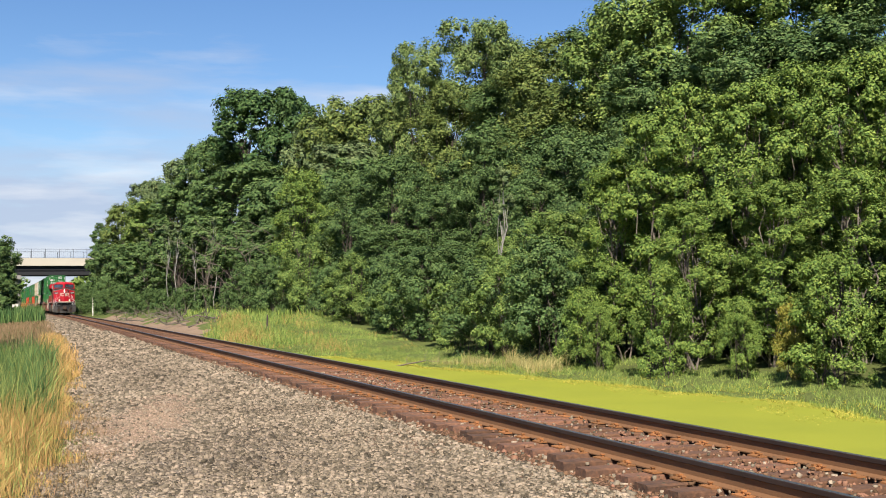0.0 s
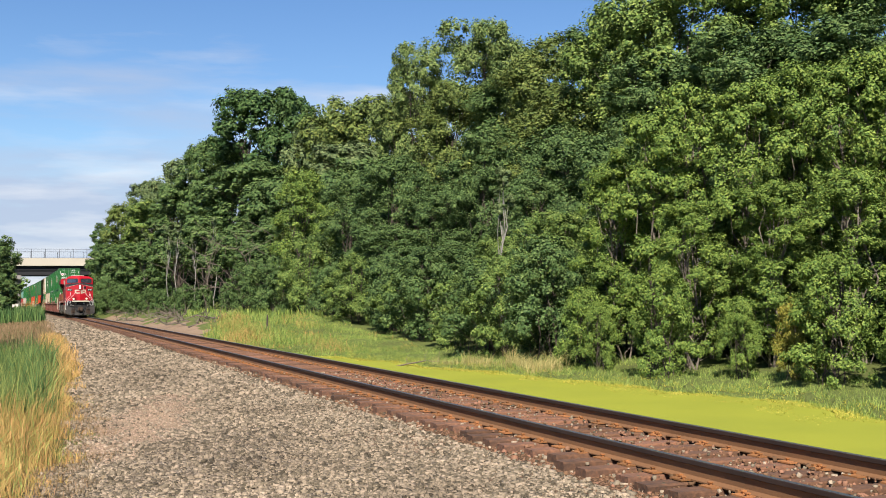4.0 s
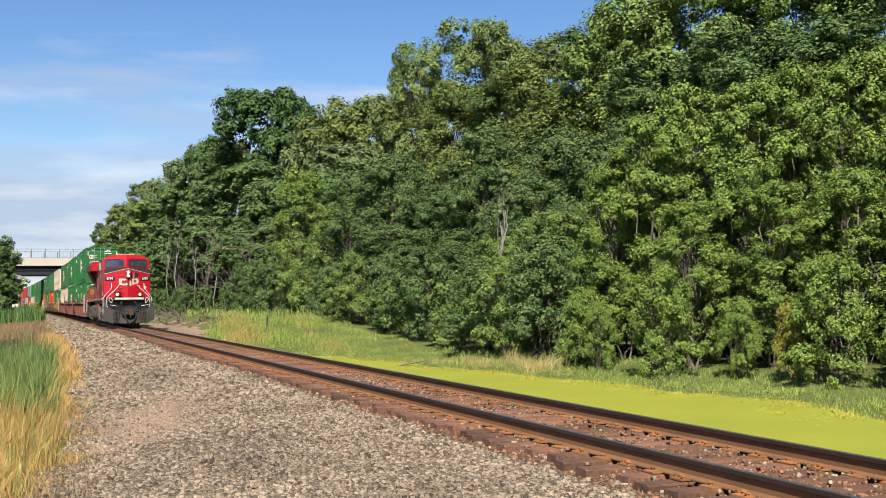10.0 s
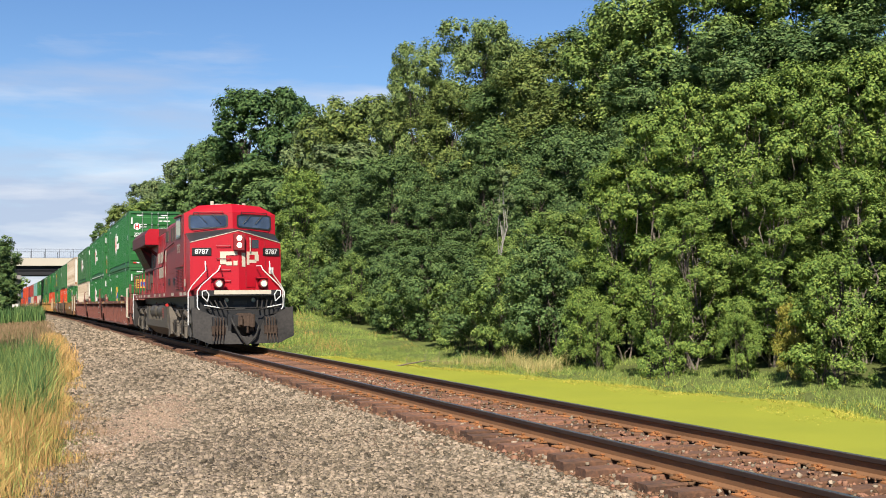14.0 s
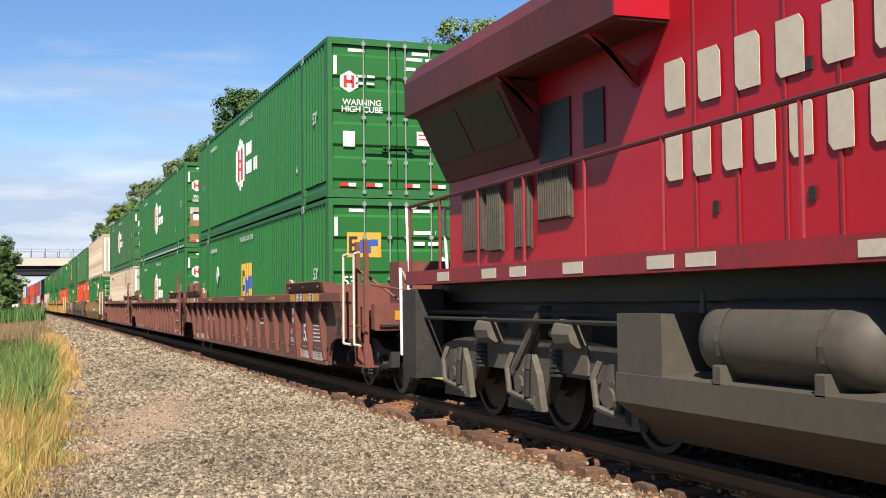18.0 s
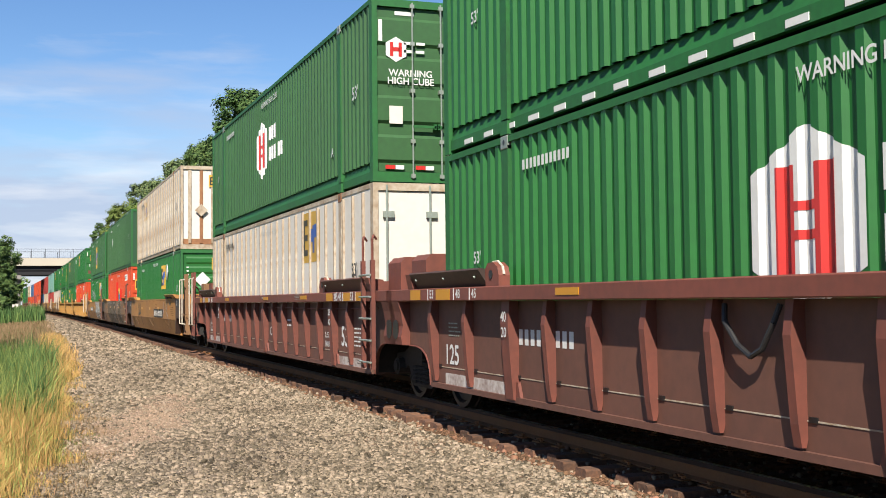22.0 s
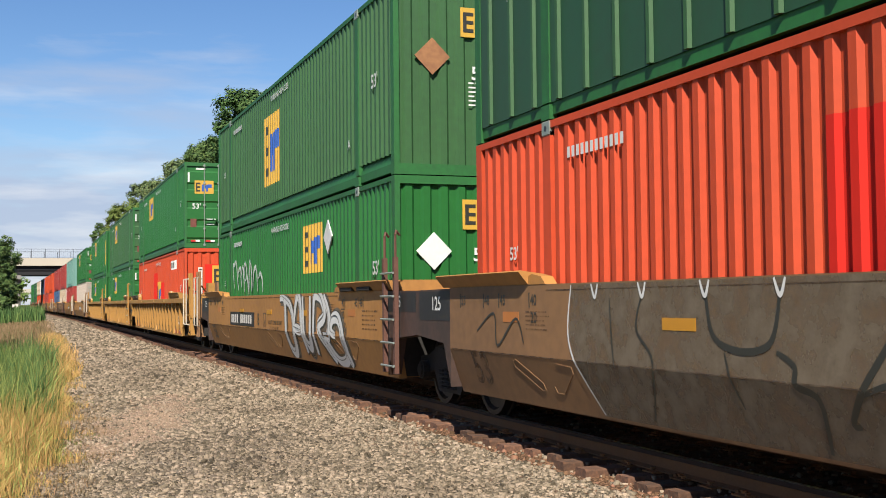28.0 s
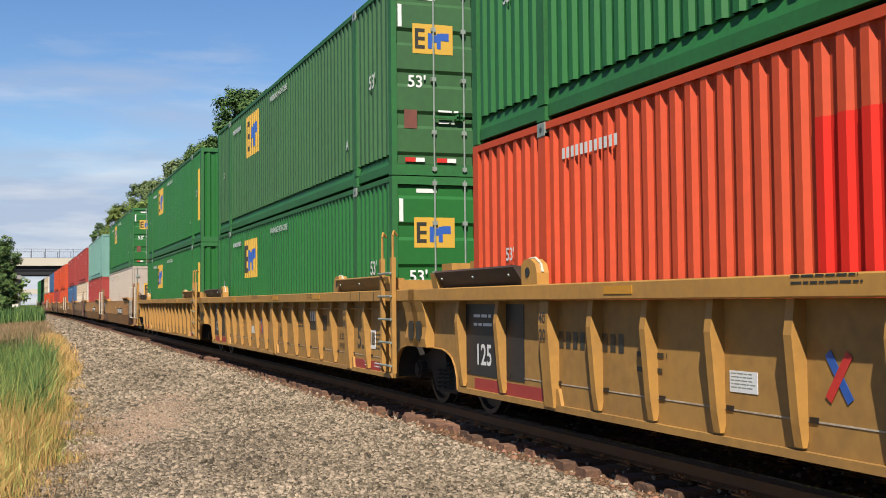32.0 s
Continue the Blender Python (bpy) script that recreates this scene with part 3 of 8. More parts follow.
def scatter_stones():
    """Crushed stone, single and angular, over the near embankment."""
    rng = np.random.default_rng(11)
    cube = np.array([(x, y, z) for x in (-1, 1) for y in (-1, 1) for z in (-1, 1)], float)
    quad = np.array([(0, 1, 3, 2), (4, 6, 7, 5), (0, 4, 5, 1), (2, 3, 7, 6), (1, 5, 7, 3)])

    def batch(n, x0, x1, y0, y1, r0, r1, keep=None, lift=0.0):
        x, y = rng.uniform(x0, x1, n), rng.uniform(y0, y1, n)
        if keep is not None:
            k = keep(x, y)
            x, y = x[k], y[k]
            n = len(x)
        z = ground_z(x, y)
        r = r0 + (r1 - r0) * rng.random(n) ** 2
        sc = r[:, None] * rng.uniform(0.6, 1.25, (n, 3)) * np.array([1, 1, 0.75])
        v = cube[None] * (1 + rng.uniform(-0.42, 0.2, (n, 8, 3)))
        v = v * sc[:, None, :]
        a = rng.uniform(0, 2 * np.pi, n)
        t = rng.uniform(-0.7, 0.7, n)
        ca, sa, ct, st = np.cos(a)[:, None], np.sin(a)[:, None], np.cos(t)[:, None], np.sin(t)[:, None]
        yy, zz = v[..., 1] * ct - v[..., 2] * st, v[..., 1] * st + v[..., 2] * ct
        xx = v[..., 0]
        v = np.stack([xx * ca - yy * sa + x[:, None], xx * sa + yy * ca + y[:, None], zz + (z + lift + r * rng.uniform(-0.15, 0.45, n))[:, None]], -1)
        return v.reshape(-1, 3), (quad[None] + 8 * np.arange(n)[:, None, None]).reshape(-1, 4)

    def verge(x, y):
        edge = np.interp(y, VERGE_Y, VERGE_X)
        worn = np.maximum(np.clip(1.5 - bare(x, y), 0, 0.9), 0.55 * sooty(x, y))
        return (x > edge - 0.1 + 0.15 * np.sin(y * 0.9)) & (rng.random(len(x)) > worn)

    def pour(name, label, material, sets):
        off, vs, qs = 0, [], []
        for v, q in sets:
            vs.append(v)
            qs.append(q + off)
            off += len(v)
        ob = new(name, soup(name, np.concatenate(vs), np.concatenate(qs), material))
        tagged(ob, label, "gravel", kind="stuff")

    pour("ballast_stones", "loose crushed stone ballast, grey and tan, beside the track", "stone",
         [batch(30000, 0.0, 4.95, 7.4, 12.5, 0.009, 0.027, verge), batch(24000, 0.2, 4.95, 12.5, 21, 0.010, 0.028, verge), batch(13000, 0.8, 4.95, 21, 40, 0.020, 0.042, verge),
          batch(5000, 1.5, 4.95, 40, 75, 0.035, 0.07, verge), batch(3500, 1.8, 4.6, 75, 140, 0.06, 0.11, verge), batch(900, 5.3, 7.6, 5.5, 26, 0.010, 0.024, None, 0.05), batch(1500, 5.15, 7.75, 5.5, 26, 0.012, 0.028), batch(700, 4.85, 5.35, 6, 34, 0.013, 0.032), batch(2200, 7.7, 9.0, 5, 40, 0.02, 0.04)])
    pour("soil_crumbs", "pinkish crumbs of dry soil and grit on the worn patch", "soil_crumb",
         [batch(16000, 0.4, 3.6, 13.5, 24, 0.005, 0.014, lambda x, y: bare(x, y) + 0.35 * rng.random(len(x)) < 1.25), batch(2600, 0.4, 3.6, 13.5, 24, 0.010, 0.022, lambda x, y: bare(x, y) < 1.2)])
    pour("dark_stones", "dark fine gravel worn into the ballast", "dark_stone",
         [batch(12500, 0.3, 3.8, 7.6, 17.5, 0.009, 0.023, lambda x, y: verge(x, y) & (rng.random(len(x)) < sooty(x, y)))])
    pour("rusty_stones", "rust-dusted crushed stone between the ties", "rusty_stone",
         [batch(1600, 5.3, 7.6, 5.5, 26, 0.010, 0.026, None, 0.05), batch(2600, 4.9, 7.9, 6.0, 14, 0.012, 0.028), batch(2600, 4.9, 7.9, 14, 34, 0.016, 0.034)])


scatter_stones()


# ---- overpass ----
def build_bridge():
    g = thing("overpass", "concrete road overpass on dark steel girders with a wire fence", "bridge", kind="structure")
    Y = 225.0
    part("parapet", Geo().box(-28, 40, Y, Y + 0.35, 8.62, 9.98).box(-28, 40, Y - 0.12, Y, 8.55, 8.85), "concrete", g, "pale concrete parapet")
    part("deck", Geo().box(-28, 40, Y + 0.352, Y + 11.6, 8.55, 8.9), "concrete", g)
    part("parapet", Geo().box(-28, 40, Y + 11.6, Y + 11.95, 8.55, 9.98), "concrete", g)
    for k in range(5):
        y = Y + 0.5 + k * 2.6
        part("girder", Geo().box(-28, 40, y - 0.02, y + 0.02, 6.9, 8.546).box(-28, 40, y - 0.22, y + 0.22, 6.84, 6.9).box(-28, 40, y - 0.2, y + 0.2, 7.7, 7.76), "girder", g, "dark steel girder")
    for y in (Y + 0.15, Y + 11.8):
        f = Geo()
        for x in np.arange(-28, 40.1, 2.45):
            f.rod((x, y, 9.98), (x, y, 11.66), 0.045, 6)
        for z in (10.02, 11.64):
            f.rod((-28, y, z), (40, y, z), 0.03, 5)
        for x in np.arange(-28, 40, 0.35):
            if y < Y + 5:
                f.rod((x, y, 10.0), (x, y, 11.6), 0.006, 3)
        part("fence", f, "fence", g, "thin steel fence")
    for x in (-0.9, 19.0):
        p = Geo()
        for y in (Y + 1.5, Y + 6, Y + 10.5):
            p.rod((x, y, -0.6), (x, y, 6.2), 0.5, 12)
        p.box(x - 0.6, x + 0.6, Y + 0.3, Y + 11.7, 6.1, 6.836)
        part("pier", p, "pier", g, "concrete pier", smooth=False)
    for x0, x1, s in ((-60, -14, 1), (33, 70, -1)):
        a = Geo()
        if s == 1:
            a.prism([(-60, -0.9), (-8, -0.9), (-16, 6.8), (-60, 8.6)], Y - 4, Y + 16, "y")
        else:
            a.prism([(70, -0.9), (27, -0.9), (35, 6.8), (70, 8.6)], Y - 4, Y + 16, "y")
        part("embankment", a, "turf", g, "grassy embankment")
    h = thing("far_overpass", "pale concrete overpass farther along the line", "bridge", kind="structure")
    part("deck", Geo().box(-40, 60, 620, 628, 6.6, 9.2), "concrete", h)
    for x in (-3.2, 14):
        part("pier", Geo().box(x - 0.9, x + 0.9, 620.5, 627, -1, 6.6), "pier", h)


build_bridge()


# ---- trees ----
def leaf_cloud(rng, centres, radii, per, size, squash=0.72, out=None, ruffle=0.36):
    """Three-cornered leaves gathered in clumps; out: the way each clump faces."""
    n = len(centres) * per
    c, r = np.repeat(centres, per, 0), np.repeat(radii, per)
    d = rng.normal(size=(n, 3))
    d /= np.linalg.norm(d, axis=1)[:, None]
    u = rng.random(n) ** 0.4
    pos = c + d * (r * u)[:, None] * np.array([1, 1, squash])
    nor = d * 0.8 + rng.normal(size=(n, 3)) * ruffle + np.array([0, 0, 0.35])
    if out is not None:
        nor += 0.6 * np.repeat(out, per, 0)
    nor /= np.linalg.norm(nor, axis=1)[:, None]
    t = np.cross(nor, rng.normal(size=(n, 3)))
    t /= np.linalg.norm(t, axis=1)[:, None]
    b = np.cross(nor, t)
    s = (size * rng.uniform(0.6, 1.25, n))[:, None]
    v = np.stack([pos - t * s, pos - b * s * 0.62 + t * s * 0.35, pos + b * s * 0.75 + t * s * 0.55], 1)
    return v.reshape(-1, 3), np.arange(3 * n).reshape(-1, 3)


def limb(g, a, b, r0, r1, rng, bend=0.1, seg=3, n=6):
    pts = [np.array(a) + (np.array(b) - np.array(a)) * k / seg for k in range(seg + 1)]
    for k in range(1, seg):
        pts[k] = pts[k] + rng.normal(size=3) * bend
    for k in range(seg):
        g.rod(pts[k], pts[k + 1], r0 + (r1 - r0) * k / seg, n, r0 + (r1 - r0) * (k + 1) / seg)
    return pts


def tree_meshes(seed, h, w, base, lobes, clumps, per, size, leaf, bark, trunks=1, thick=0.017, swell=1.0, top=0.55):
    """A tree h metres high and w wide whose crown starts at base: domed lobes of leaf clumps on limbs, shaded and open below.
    top: how broad the crown still is near its tip. Returns wood and crown meshes."""
    rng = np.random.default_rng(seed)
    wood, places = Geo(), []
    for k in range(lobes):
        f = (k + 0.5) / lobes
        a = k * 2.4 + rng.uniform(-0.45, 0.45)
        wide = w * 0.5 * (1 - (1 - top) * f ** 2.2) * (0.72 + 0.28 * min(1.0, f * 3.5))
        r = w * rng.uniform(0.13, 0.215) * swell
        reach = max(0.0, wide - r) * rng.uniform(0.45, 1.1) * math.sqrt(max(0.05, 1.02 - f ** 6))
        z = base + (h - base) * min(1.0, 1.12 * f) - 0.85 * r * f - (0.05 * h * rng.random() if f > 0.85 else 0.0)
        places.append((np.array([math.cos(a) * reach, math.sin(a) * reach, z]), r))
    cs, rs, ways = [], [], []
    for p, r in places:
        side = p * np.array([1, 1, 0])
        side = side / (np.linalg.norm(side) + 0.3)
        for _ in range(clumps):
            d = rng.normal(size=3) * 0.75 + side * 0.75 + np.array([0, 0, 0.55])
            d /= np.linalg.norm(d)
            cs.append(p + d * r * rng.uniform(0.6, 1.1))
            rs.append(r * rng.uniform(0.22, 0.44))
            ways.append(d)
    for k in range(trunks):
        many = trunks > 1
        off = np.array([rng.uniform(-0.5, 0.5), rng.uniform(-0.5, 0.5), 0]) * many
        tip = np.array([rng.uniform(-0.1, 0.1) * w * many, rng.uniform(-0.1, 0.1) * w * many, h * 0.86])
        pts = limb(wood, off + np.array([0, 0, -0.4]), tip, thick * h / trunks ** 0.4, 0.02, rng, 0.02 * h, 6, 7)
        for p, r in places[k::trunks]:
            f = min(0.8, max(0.15, (p[2] - 0.18 * h) / h))
            limb(wood, pts[int(f * 6)], p, 0.30 * thick * h, 0.012, rng, 0.04 * w, 3, 5)
    v, q = leaf_cloud(rng, np.array(cs), np.array(rs), per, size, 0.95, np.array(ways), 0.38 if size < 0.13 else 0.24)
    return wood.mesh("trunk", bark), soup("crown", v, q, leaf)


def plant(kind, meshes, x, y, turn, scale, label, category, group=""):
    t = thing(kind, label, category, group, at=Matrix.LocRotScale((x, y, float(ground_z(x, y))), Euler((0, 0, turn)), Vector((scale[0], scale[0], scale[1]))))
    part("trunk", meshes[0], None, t)
    part("crown", meshes[1], None, t)
    return t


def build_trees():
    rnd = random.Random(3)
    # kinds of the wood: name, label, leaves
    kinds = {
        "o": ("oak_tree", "tall dark green broadleaf oak of the wood", "leaf_oak"),
        "q": ("oak_tree", "tall dark oak with an uneven open crown", "leaf_deep"),
        "m": ("maple_tree", "mid-green maple with a full crown", "leaf_maple"),
        "v": ("maple_tree", "olive-green tree with a dense rounded crown", "leaf_olive"),
        "a": ("ash_tree", "grey-green ash with fine foliage", "leaf_ash"),
        "l": ("poplar_tree", "tall light green poplar standing over its neighbours", "leaf_poplar"),
        "e": ("boxelder_tree", "yellow-green tree brighter than its neighbours", "leaf_elder"),
    }
    near, far = {}, {}
    for i, (k, (_, _, leaf)) in enumerate(kinds.items()):
        lobes, swell, top = {"q": (24, 0.95, 0.8), "v": (27, 1.1, 0.85), "l": (26, 1.0, 0.8)}.get(k, (26, 1.0, 0.78))
        near[k] = [tree_meshes(20 + 3 * i + j, 20, 9, 6.5, lobes, 19, 90, 0.115, leaf, "bark", 1, 0.012, swell, top) for j in range(2)]
        far[k] = [tree_meshes(60 + 3 * i + j, 20, 9, 6.0, lobes, 18, 58, 0.18, leaf, "bark", 1, 0.012, swell, top) for j in range(2)]
    # along the line, across it, height of the top, width of the crown
    crowns = [
        (212, 13.8, 15.2, 6.4, "o"), (198, 16.0, 18.2, 7.4, "v"), (182, 18.7, 19.8, 8.0, "a"), (172, 17.1, 16.0, 8.4, "m"), (168, 21.4, 21.6, 8.0, "a"), (155, 19.5, 16.9, 9.2, "o"), (150, 22.3, 22.4, 7.6, "o"),
        (130, 25.0, 25.8, 11.0, "q"), (127, 28.1, 24.6, 7.5, "q"), (136, 22.4, 20.5, 8.3, "o"), (122, 22.5, 16.2, 10.0, "o"), (116, 30.0, 21.4, 8.9, "v"), (106, 31.1, 20.4, 8.8, "v"), (100, 27.4, 15.6, 8.6, "a"), (118, 28.6, 19.6, 6.4, "a"),
        (90, 30.8, 22.3, 6.8, "l"), (84, 34.1, 23.2, 8.4, "l"), (78, 34.0, 17.4, 8.3, "o"), (82, 31.4, 17.9, 7.5, "v"), (72, 34.8, 19.1, 8.8, "v"), (66, 32.9, 14.8, 8.2, "v"), (62, 35.2, 19.3, 8.4, "m"), (98, 32.4, 19.6, 7.0, "v"),
        (58, 37.8, 20.5, 10.0, "m"), (56, 42.1, 21.2, 10.5, "m"), (52, 45.0, 20.0, 10.0, "o"), (70, 38.4, 20.6, 8.4, "o"), (86, 37.6, 22.0, 7.4, "v"), (50, 35.4, 15.1, 8.4, "o"), (46, 38.1, 14.6, 8.7, "o"), (56, 33.4, 14.6, 7.4, "o")]
    edge = [
        (84, 19.7, 11.1, 6.2, "e"), (78, 21.8, 10.3, 6.6, "o"), (74, 23.6, 11.1, 6.7, "o"), (66, 20.7, 5.9, 5.8, "o"), (66, 24.2, 8.4, 6.2, "o"), (64, 25.8, 9.3, 5.4, "o"), (56, 20.9, 4.4, 4.8, "o"), (56, 25.6, 8.0, 5.5, "o"), (50, 21.2, 4.4, 4.0, "m"),
        (46, 22.1, 5.2, 4.5, "m"), (92, 18.8, 7.6, 6.0, "o"), (104, 18.2, 7.8, 6.6, "o"), (118, 17.6, 9.2, 6.8, "o"), (134, 16.4, 9.4, 6.8, "o"), (150, 14.4, 9.1, 6.8, "o"), (166, 13.8, 9.6, 7.0, "o"), (184, 13.0, 10.4, 7.0, "o"), (198, 12.6, 10.4, 6.6, "o"),
        (60, 29.2, 11.2, 7.4, "o"), (70, 29.0, 12.6, 7.5, "o"), (92, 25.4, 13.0, 7.5, "o"), (108, 22.8, 13.2, 7.6, "o"), (52, 27.6, 9.6, 6.6, "o"), (44, 27.0, 9.4, 6.4, "o"), (40, 30.0, 10.8, 7.0, "o"), (36, 32.5, 11.4, 7.4, "o")]
    low_near = {k: [tree_meshes(100 + 5 * i + j, 10, 6.5, 0.9, 22, 16, 105, 0.075, kinds[k][2], "bark", 3, 0.010, 1.0, 0.55) for j in range(2)] for i, k in enumerate("omae")}
    low_far = {k: [tree_meshes(130 + 5 * i + j, 10, 6.5, 1.0, 20, 14, 62, 0.14, kinds[k][2], "bark", 3, 0.009, 1.0, 0.55) for j in range(2)] for i, k in enumerate("om")}
    open_far = {k: [tree_meshes(150 + 5 * i + j, 10, 6.5, 5.2, 13, 14, 62, 0.14, kinds[k][2], "bark", 3, 0.008, 1.0, 0.6) for j in range(2)] for i, k in enumerate("om")}
    for n, (y, x, top, wide, k) in enumerate(crowns + edge):
        tall = n < len(crowns)
        pool = (near if y < 95 else far)[k] if tall else (open_far[k] if 90 < y < 150 else low_far[k] if y > 90 else low_near[k])
        gz = float(ground_z(x, y))
        across, up = 1.2 * wide / (9 if tall else 6.5), (top - gz) / (19.6 if tall else 9.9)
        nm, lab, _ = kinds[k]
        plant(nm, pool[n % 2], x, y, rnd.uniform(0, 6.3), (across, up), lab if tall or k == "e" else "bushy tree leafed almost to the ground", "tree", "trees of the wood")
    elder = [tree_meshes(50 + k, 9, 4.6, 1.3, 24, 16, 110, 0.060, "leaf_elder", "pale_bark", 4, 0.008, 0.95, 0.6) for k in range(3)]
    fronts = [(35, 19.0, 5.9, 3.7), (33.5, 19.8, 7.5, 4.4), (33, 21.0, 8.4, 4.5), (31.5, 22.0, 8.0, 4.4), (31, 23.5, 8.6, 4.8), (29.5, 24.5, 8.8, 4.7), (28.5, 25.6, 8.8, 4.6), (28.8, 20.9, 4.7, 3.6), (27, 22.4, 4.9, 3.8), (31, 19.4, 4.4, 3.4), (36.5, 20.6, 5.0, 4.0), (25.5, 24.6, 6.4, 4.2), (30, 27.2, 9.4, 5.5), (26.5, 27.5, 9.0, 5.2)]
    for k, (y, x, top, wide) in enumerate(fronts):
        plant("boxelder_tree", elder[k % 3], x, y, rnd.uniform(0, 6.3), (wide / 4.6, (top + 0.8) / 9), "bright green many-stemmed boxelder overhanging the pond", "tree", "trees of the pond bank")
    bush = [tree_meshes(70 + k, 3.2, 3.4, 0.1, 15, 13, 95, 0.046, "leaf_elder" if k != 1 else "leaf_gold", "bark", 5, 0.010, 1.05, 0.5) for k in range(3)]
    dark = [tree_meshes(80 + k, 4.0, 4.2, 0.2, 16, 14, 85, 0.062, "leaf_maple" if k else "leaf_oak", "bark", 4, 0.010, 1.05, 0.5) for k in range(2)]
    low = [(29.5, 17.5, 2.4, 0.85), (34.5, 17.6, 1.8, 1.0), (24.2, 19.4, 2.3, 1.0), (27.6, 18.9, 1.3, 0.7), (25.6, 19.2, 1.2, 0.7), (22.4, 20.6, 2.0, 1.0), (38, 17.8, 2.6, 1.0), (41, 17.6, 2.2, 1.0), (33, 17.3, 1.2, 0.7)]
    for k, (y, x, top, wide) in enumerate(low):
        sz = (top + 0.9) / 3.2
        plant("bush", dark[k % 2] if y > 36 else bush[1 if k == 4 else 2 * (k % 2)], x, y, rnd.uniform(0, 6.3), (sz * wide, sz), "leafy light green bush at the water's edge" if k != 4 else "yellowing bush at the water's edge", "bush", "bushes of the pond bank")
    for k, (y, x) in enumerate(((24, 23.2), (25.5, 25.2), (27.5, 24.0), (29.5, 23.4), (31, 25.6), (32.5, 22.6), (34.5, 23.6), (36.5, 22.4), (38.5, 21.2), (40.5, 20.4), (28.2, 27.0), (35.5, 26.0), (42.5, 20.6), (45.5, 20.2))):
        sz = rnd.uniform(0.7, 0.95)
        plant("bush", dark[k % 2], x, y, rnd.uniform(0, 6.3), (sz * 1.25, sz), "shaded dark bush behind the pond trees", "bush", "undergrowth of the wood")
    y = 44.0
    k = 0
    while y < 215:
        x = np.interp(y, [44, 52, 70, 100, 143, 200, 215], [17.8, 18.5, 18.0, 13.9, 11.6, 9.6, 9.2])
        sz = rnd.uniform(0.9, 1.3) * (0.62 if 88 < y < 150 else 1.0)
        # beyond y = 80 only the darker leaf, for the shade under the crowns
        plant("bush", dark[0 if y > 80 else k % 2], float(x) + rnd.uniform(-0.5, 0.7), y, rnd.uniform(0, 6.3), (sz, sz * rnd.uniform(0.8, 1.1)), "dense dark green undergrowth bush at the wood's edge", "bush", "undergrowth of the wood")
        y += rnd.uniform(2.2, 3.4) * (1 + y / 110)
        k += 1
    birch = tree_meshes(90, 13, 2.2, 9.0, 7, 12, 70, 0.11, "leaf_ash", "birch", 1, 0.0062)
    for y, x, h in ((42.6, 18.1, 7.6), (116, 13.5, 8.5), (117, 14.4, 9), (116, 16.0, 8.2), (114, 17.6, 9.5), (150, 14.6, 10)):
        plant("birch_tree", birch, x, y, rnd.uniform(0, 6.3), (h / 13, h / 13), "slender birch with a bare white trunk", "tree", "birches at the wood's edge")
    for y, x, h, sd in ((100, 14.6, 7.5, 1), (92, 16.4, 7.0, 2), (86, 18.0, 6.8, 6), (84, 19.2, 6.0, 7), (88, 17.2, 7.5, 8)):
        g, rng = Geo(), np.random.default_rng(sd)
        pts = limb(g, (0, 0, -0.4), (rng.normal() * 1.2, rng.normal() * 0.8, h * 0.8), 0.055, 0.014, rng, 0.35, 6, 6)
        for k in range(11):
            a = pts[1 + k % 5]
            e = a + np.array([rng.normal() * 1.7, rng.normal() * 1.7, abs(rng.normal()) * 1.6 + 0.2])
            q = limb(g, a, e, 0.03, 0.009, rng, 0.2, 3, 4)
            for _ in range(2):
                limb(g, q[2], e + rng.normal(size=3) * 0.7, 0.018, 0.006, rng, 0.1, 2, 3)
        tagged(part("dead_tree", g, "dead", at=Matrix.Translation((x, y, float(ground_z(x, y))))), "bare dead tree with pale broken branches", "tree", "dead trees at the wood's edge")
    # trees on the other side of the line; the last two, unseen, are added to shade the verge
    for y, x, h in ((150, -2.9, 10.2), (172, -3.6, 10.5), (195, -3.8, 10.0), (138, -5.0, 8.5), (212, -4.6, 10.5), (46, -4.3, 9.0), (52, -4.4, 9.0)):
        sz = h / 10
        plant("oak_tree", (low_far if y > 90 else low_near)["o"][0], x, y, rnd.uniform(0, 6.3), (sz * 1.1, sz), "dark green tree across the line, the two nearest unseen and added for shade", "tree", "trees across the line")
    # the depth of the wood behind its edge, its leaf colour darkened for shade
    rng = np.random.default_rng(19)
    cs, rs = [], []
    for _ in range(620):
        y = rng.uniform(22, 215)
        x = np.interp(y, [22, 34, 60, 100, 150, 215], [29, 30, 33, 30, 25, 19]) + rng.uniform(0, 10)
        cs.append((x, y, rng.uniform(0.5, np.interp(y, [22, 50, 80, 215], [9, 10, 12, 9]))))
        rs.append(rng.uniform(1.3, 2.6))
    v, q = leaf_cloud(rng, np.array(cs), np.array(rs), 75, 0.42)
    tagged(new("deep_woods", soup("deep_woods", v, q, "leaf_deep")), "dense foliage deeper in the wood, its shade put into a dark leaf colour", "woods", kind="stuff")
    rng = np.random.default_rng(9)
    cs, rs = [], []
    for _ in range(260):
        x = rng.uniform(-60, 120)
        y = rng.uniform(300, 560)
        if -2 < x < 22 - (y - 300) * 0.01 and x < 14:
            continue
        for _ in range(5):
            cs.append((x + rng.normal() * 2.5, y + rng.normal() * 2.5, rng.uniform(1, 10)))
            rs.append(rng.uniform(1.5, 3.2))
    v, q = leaf_cloud(rng, np.array(cs), np.array(rs), 70, 0.7)
    tagged(new("far_woods", soup("far_woods", v, q, "leaf_maple")), "hazy green far woods along the line", "woods", kind="stuff")


build_trees()


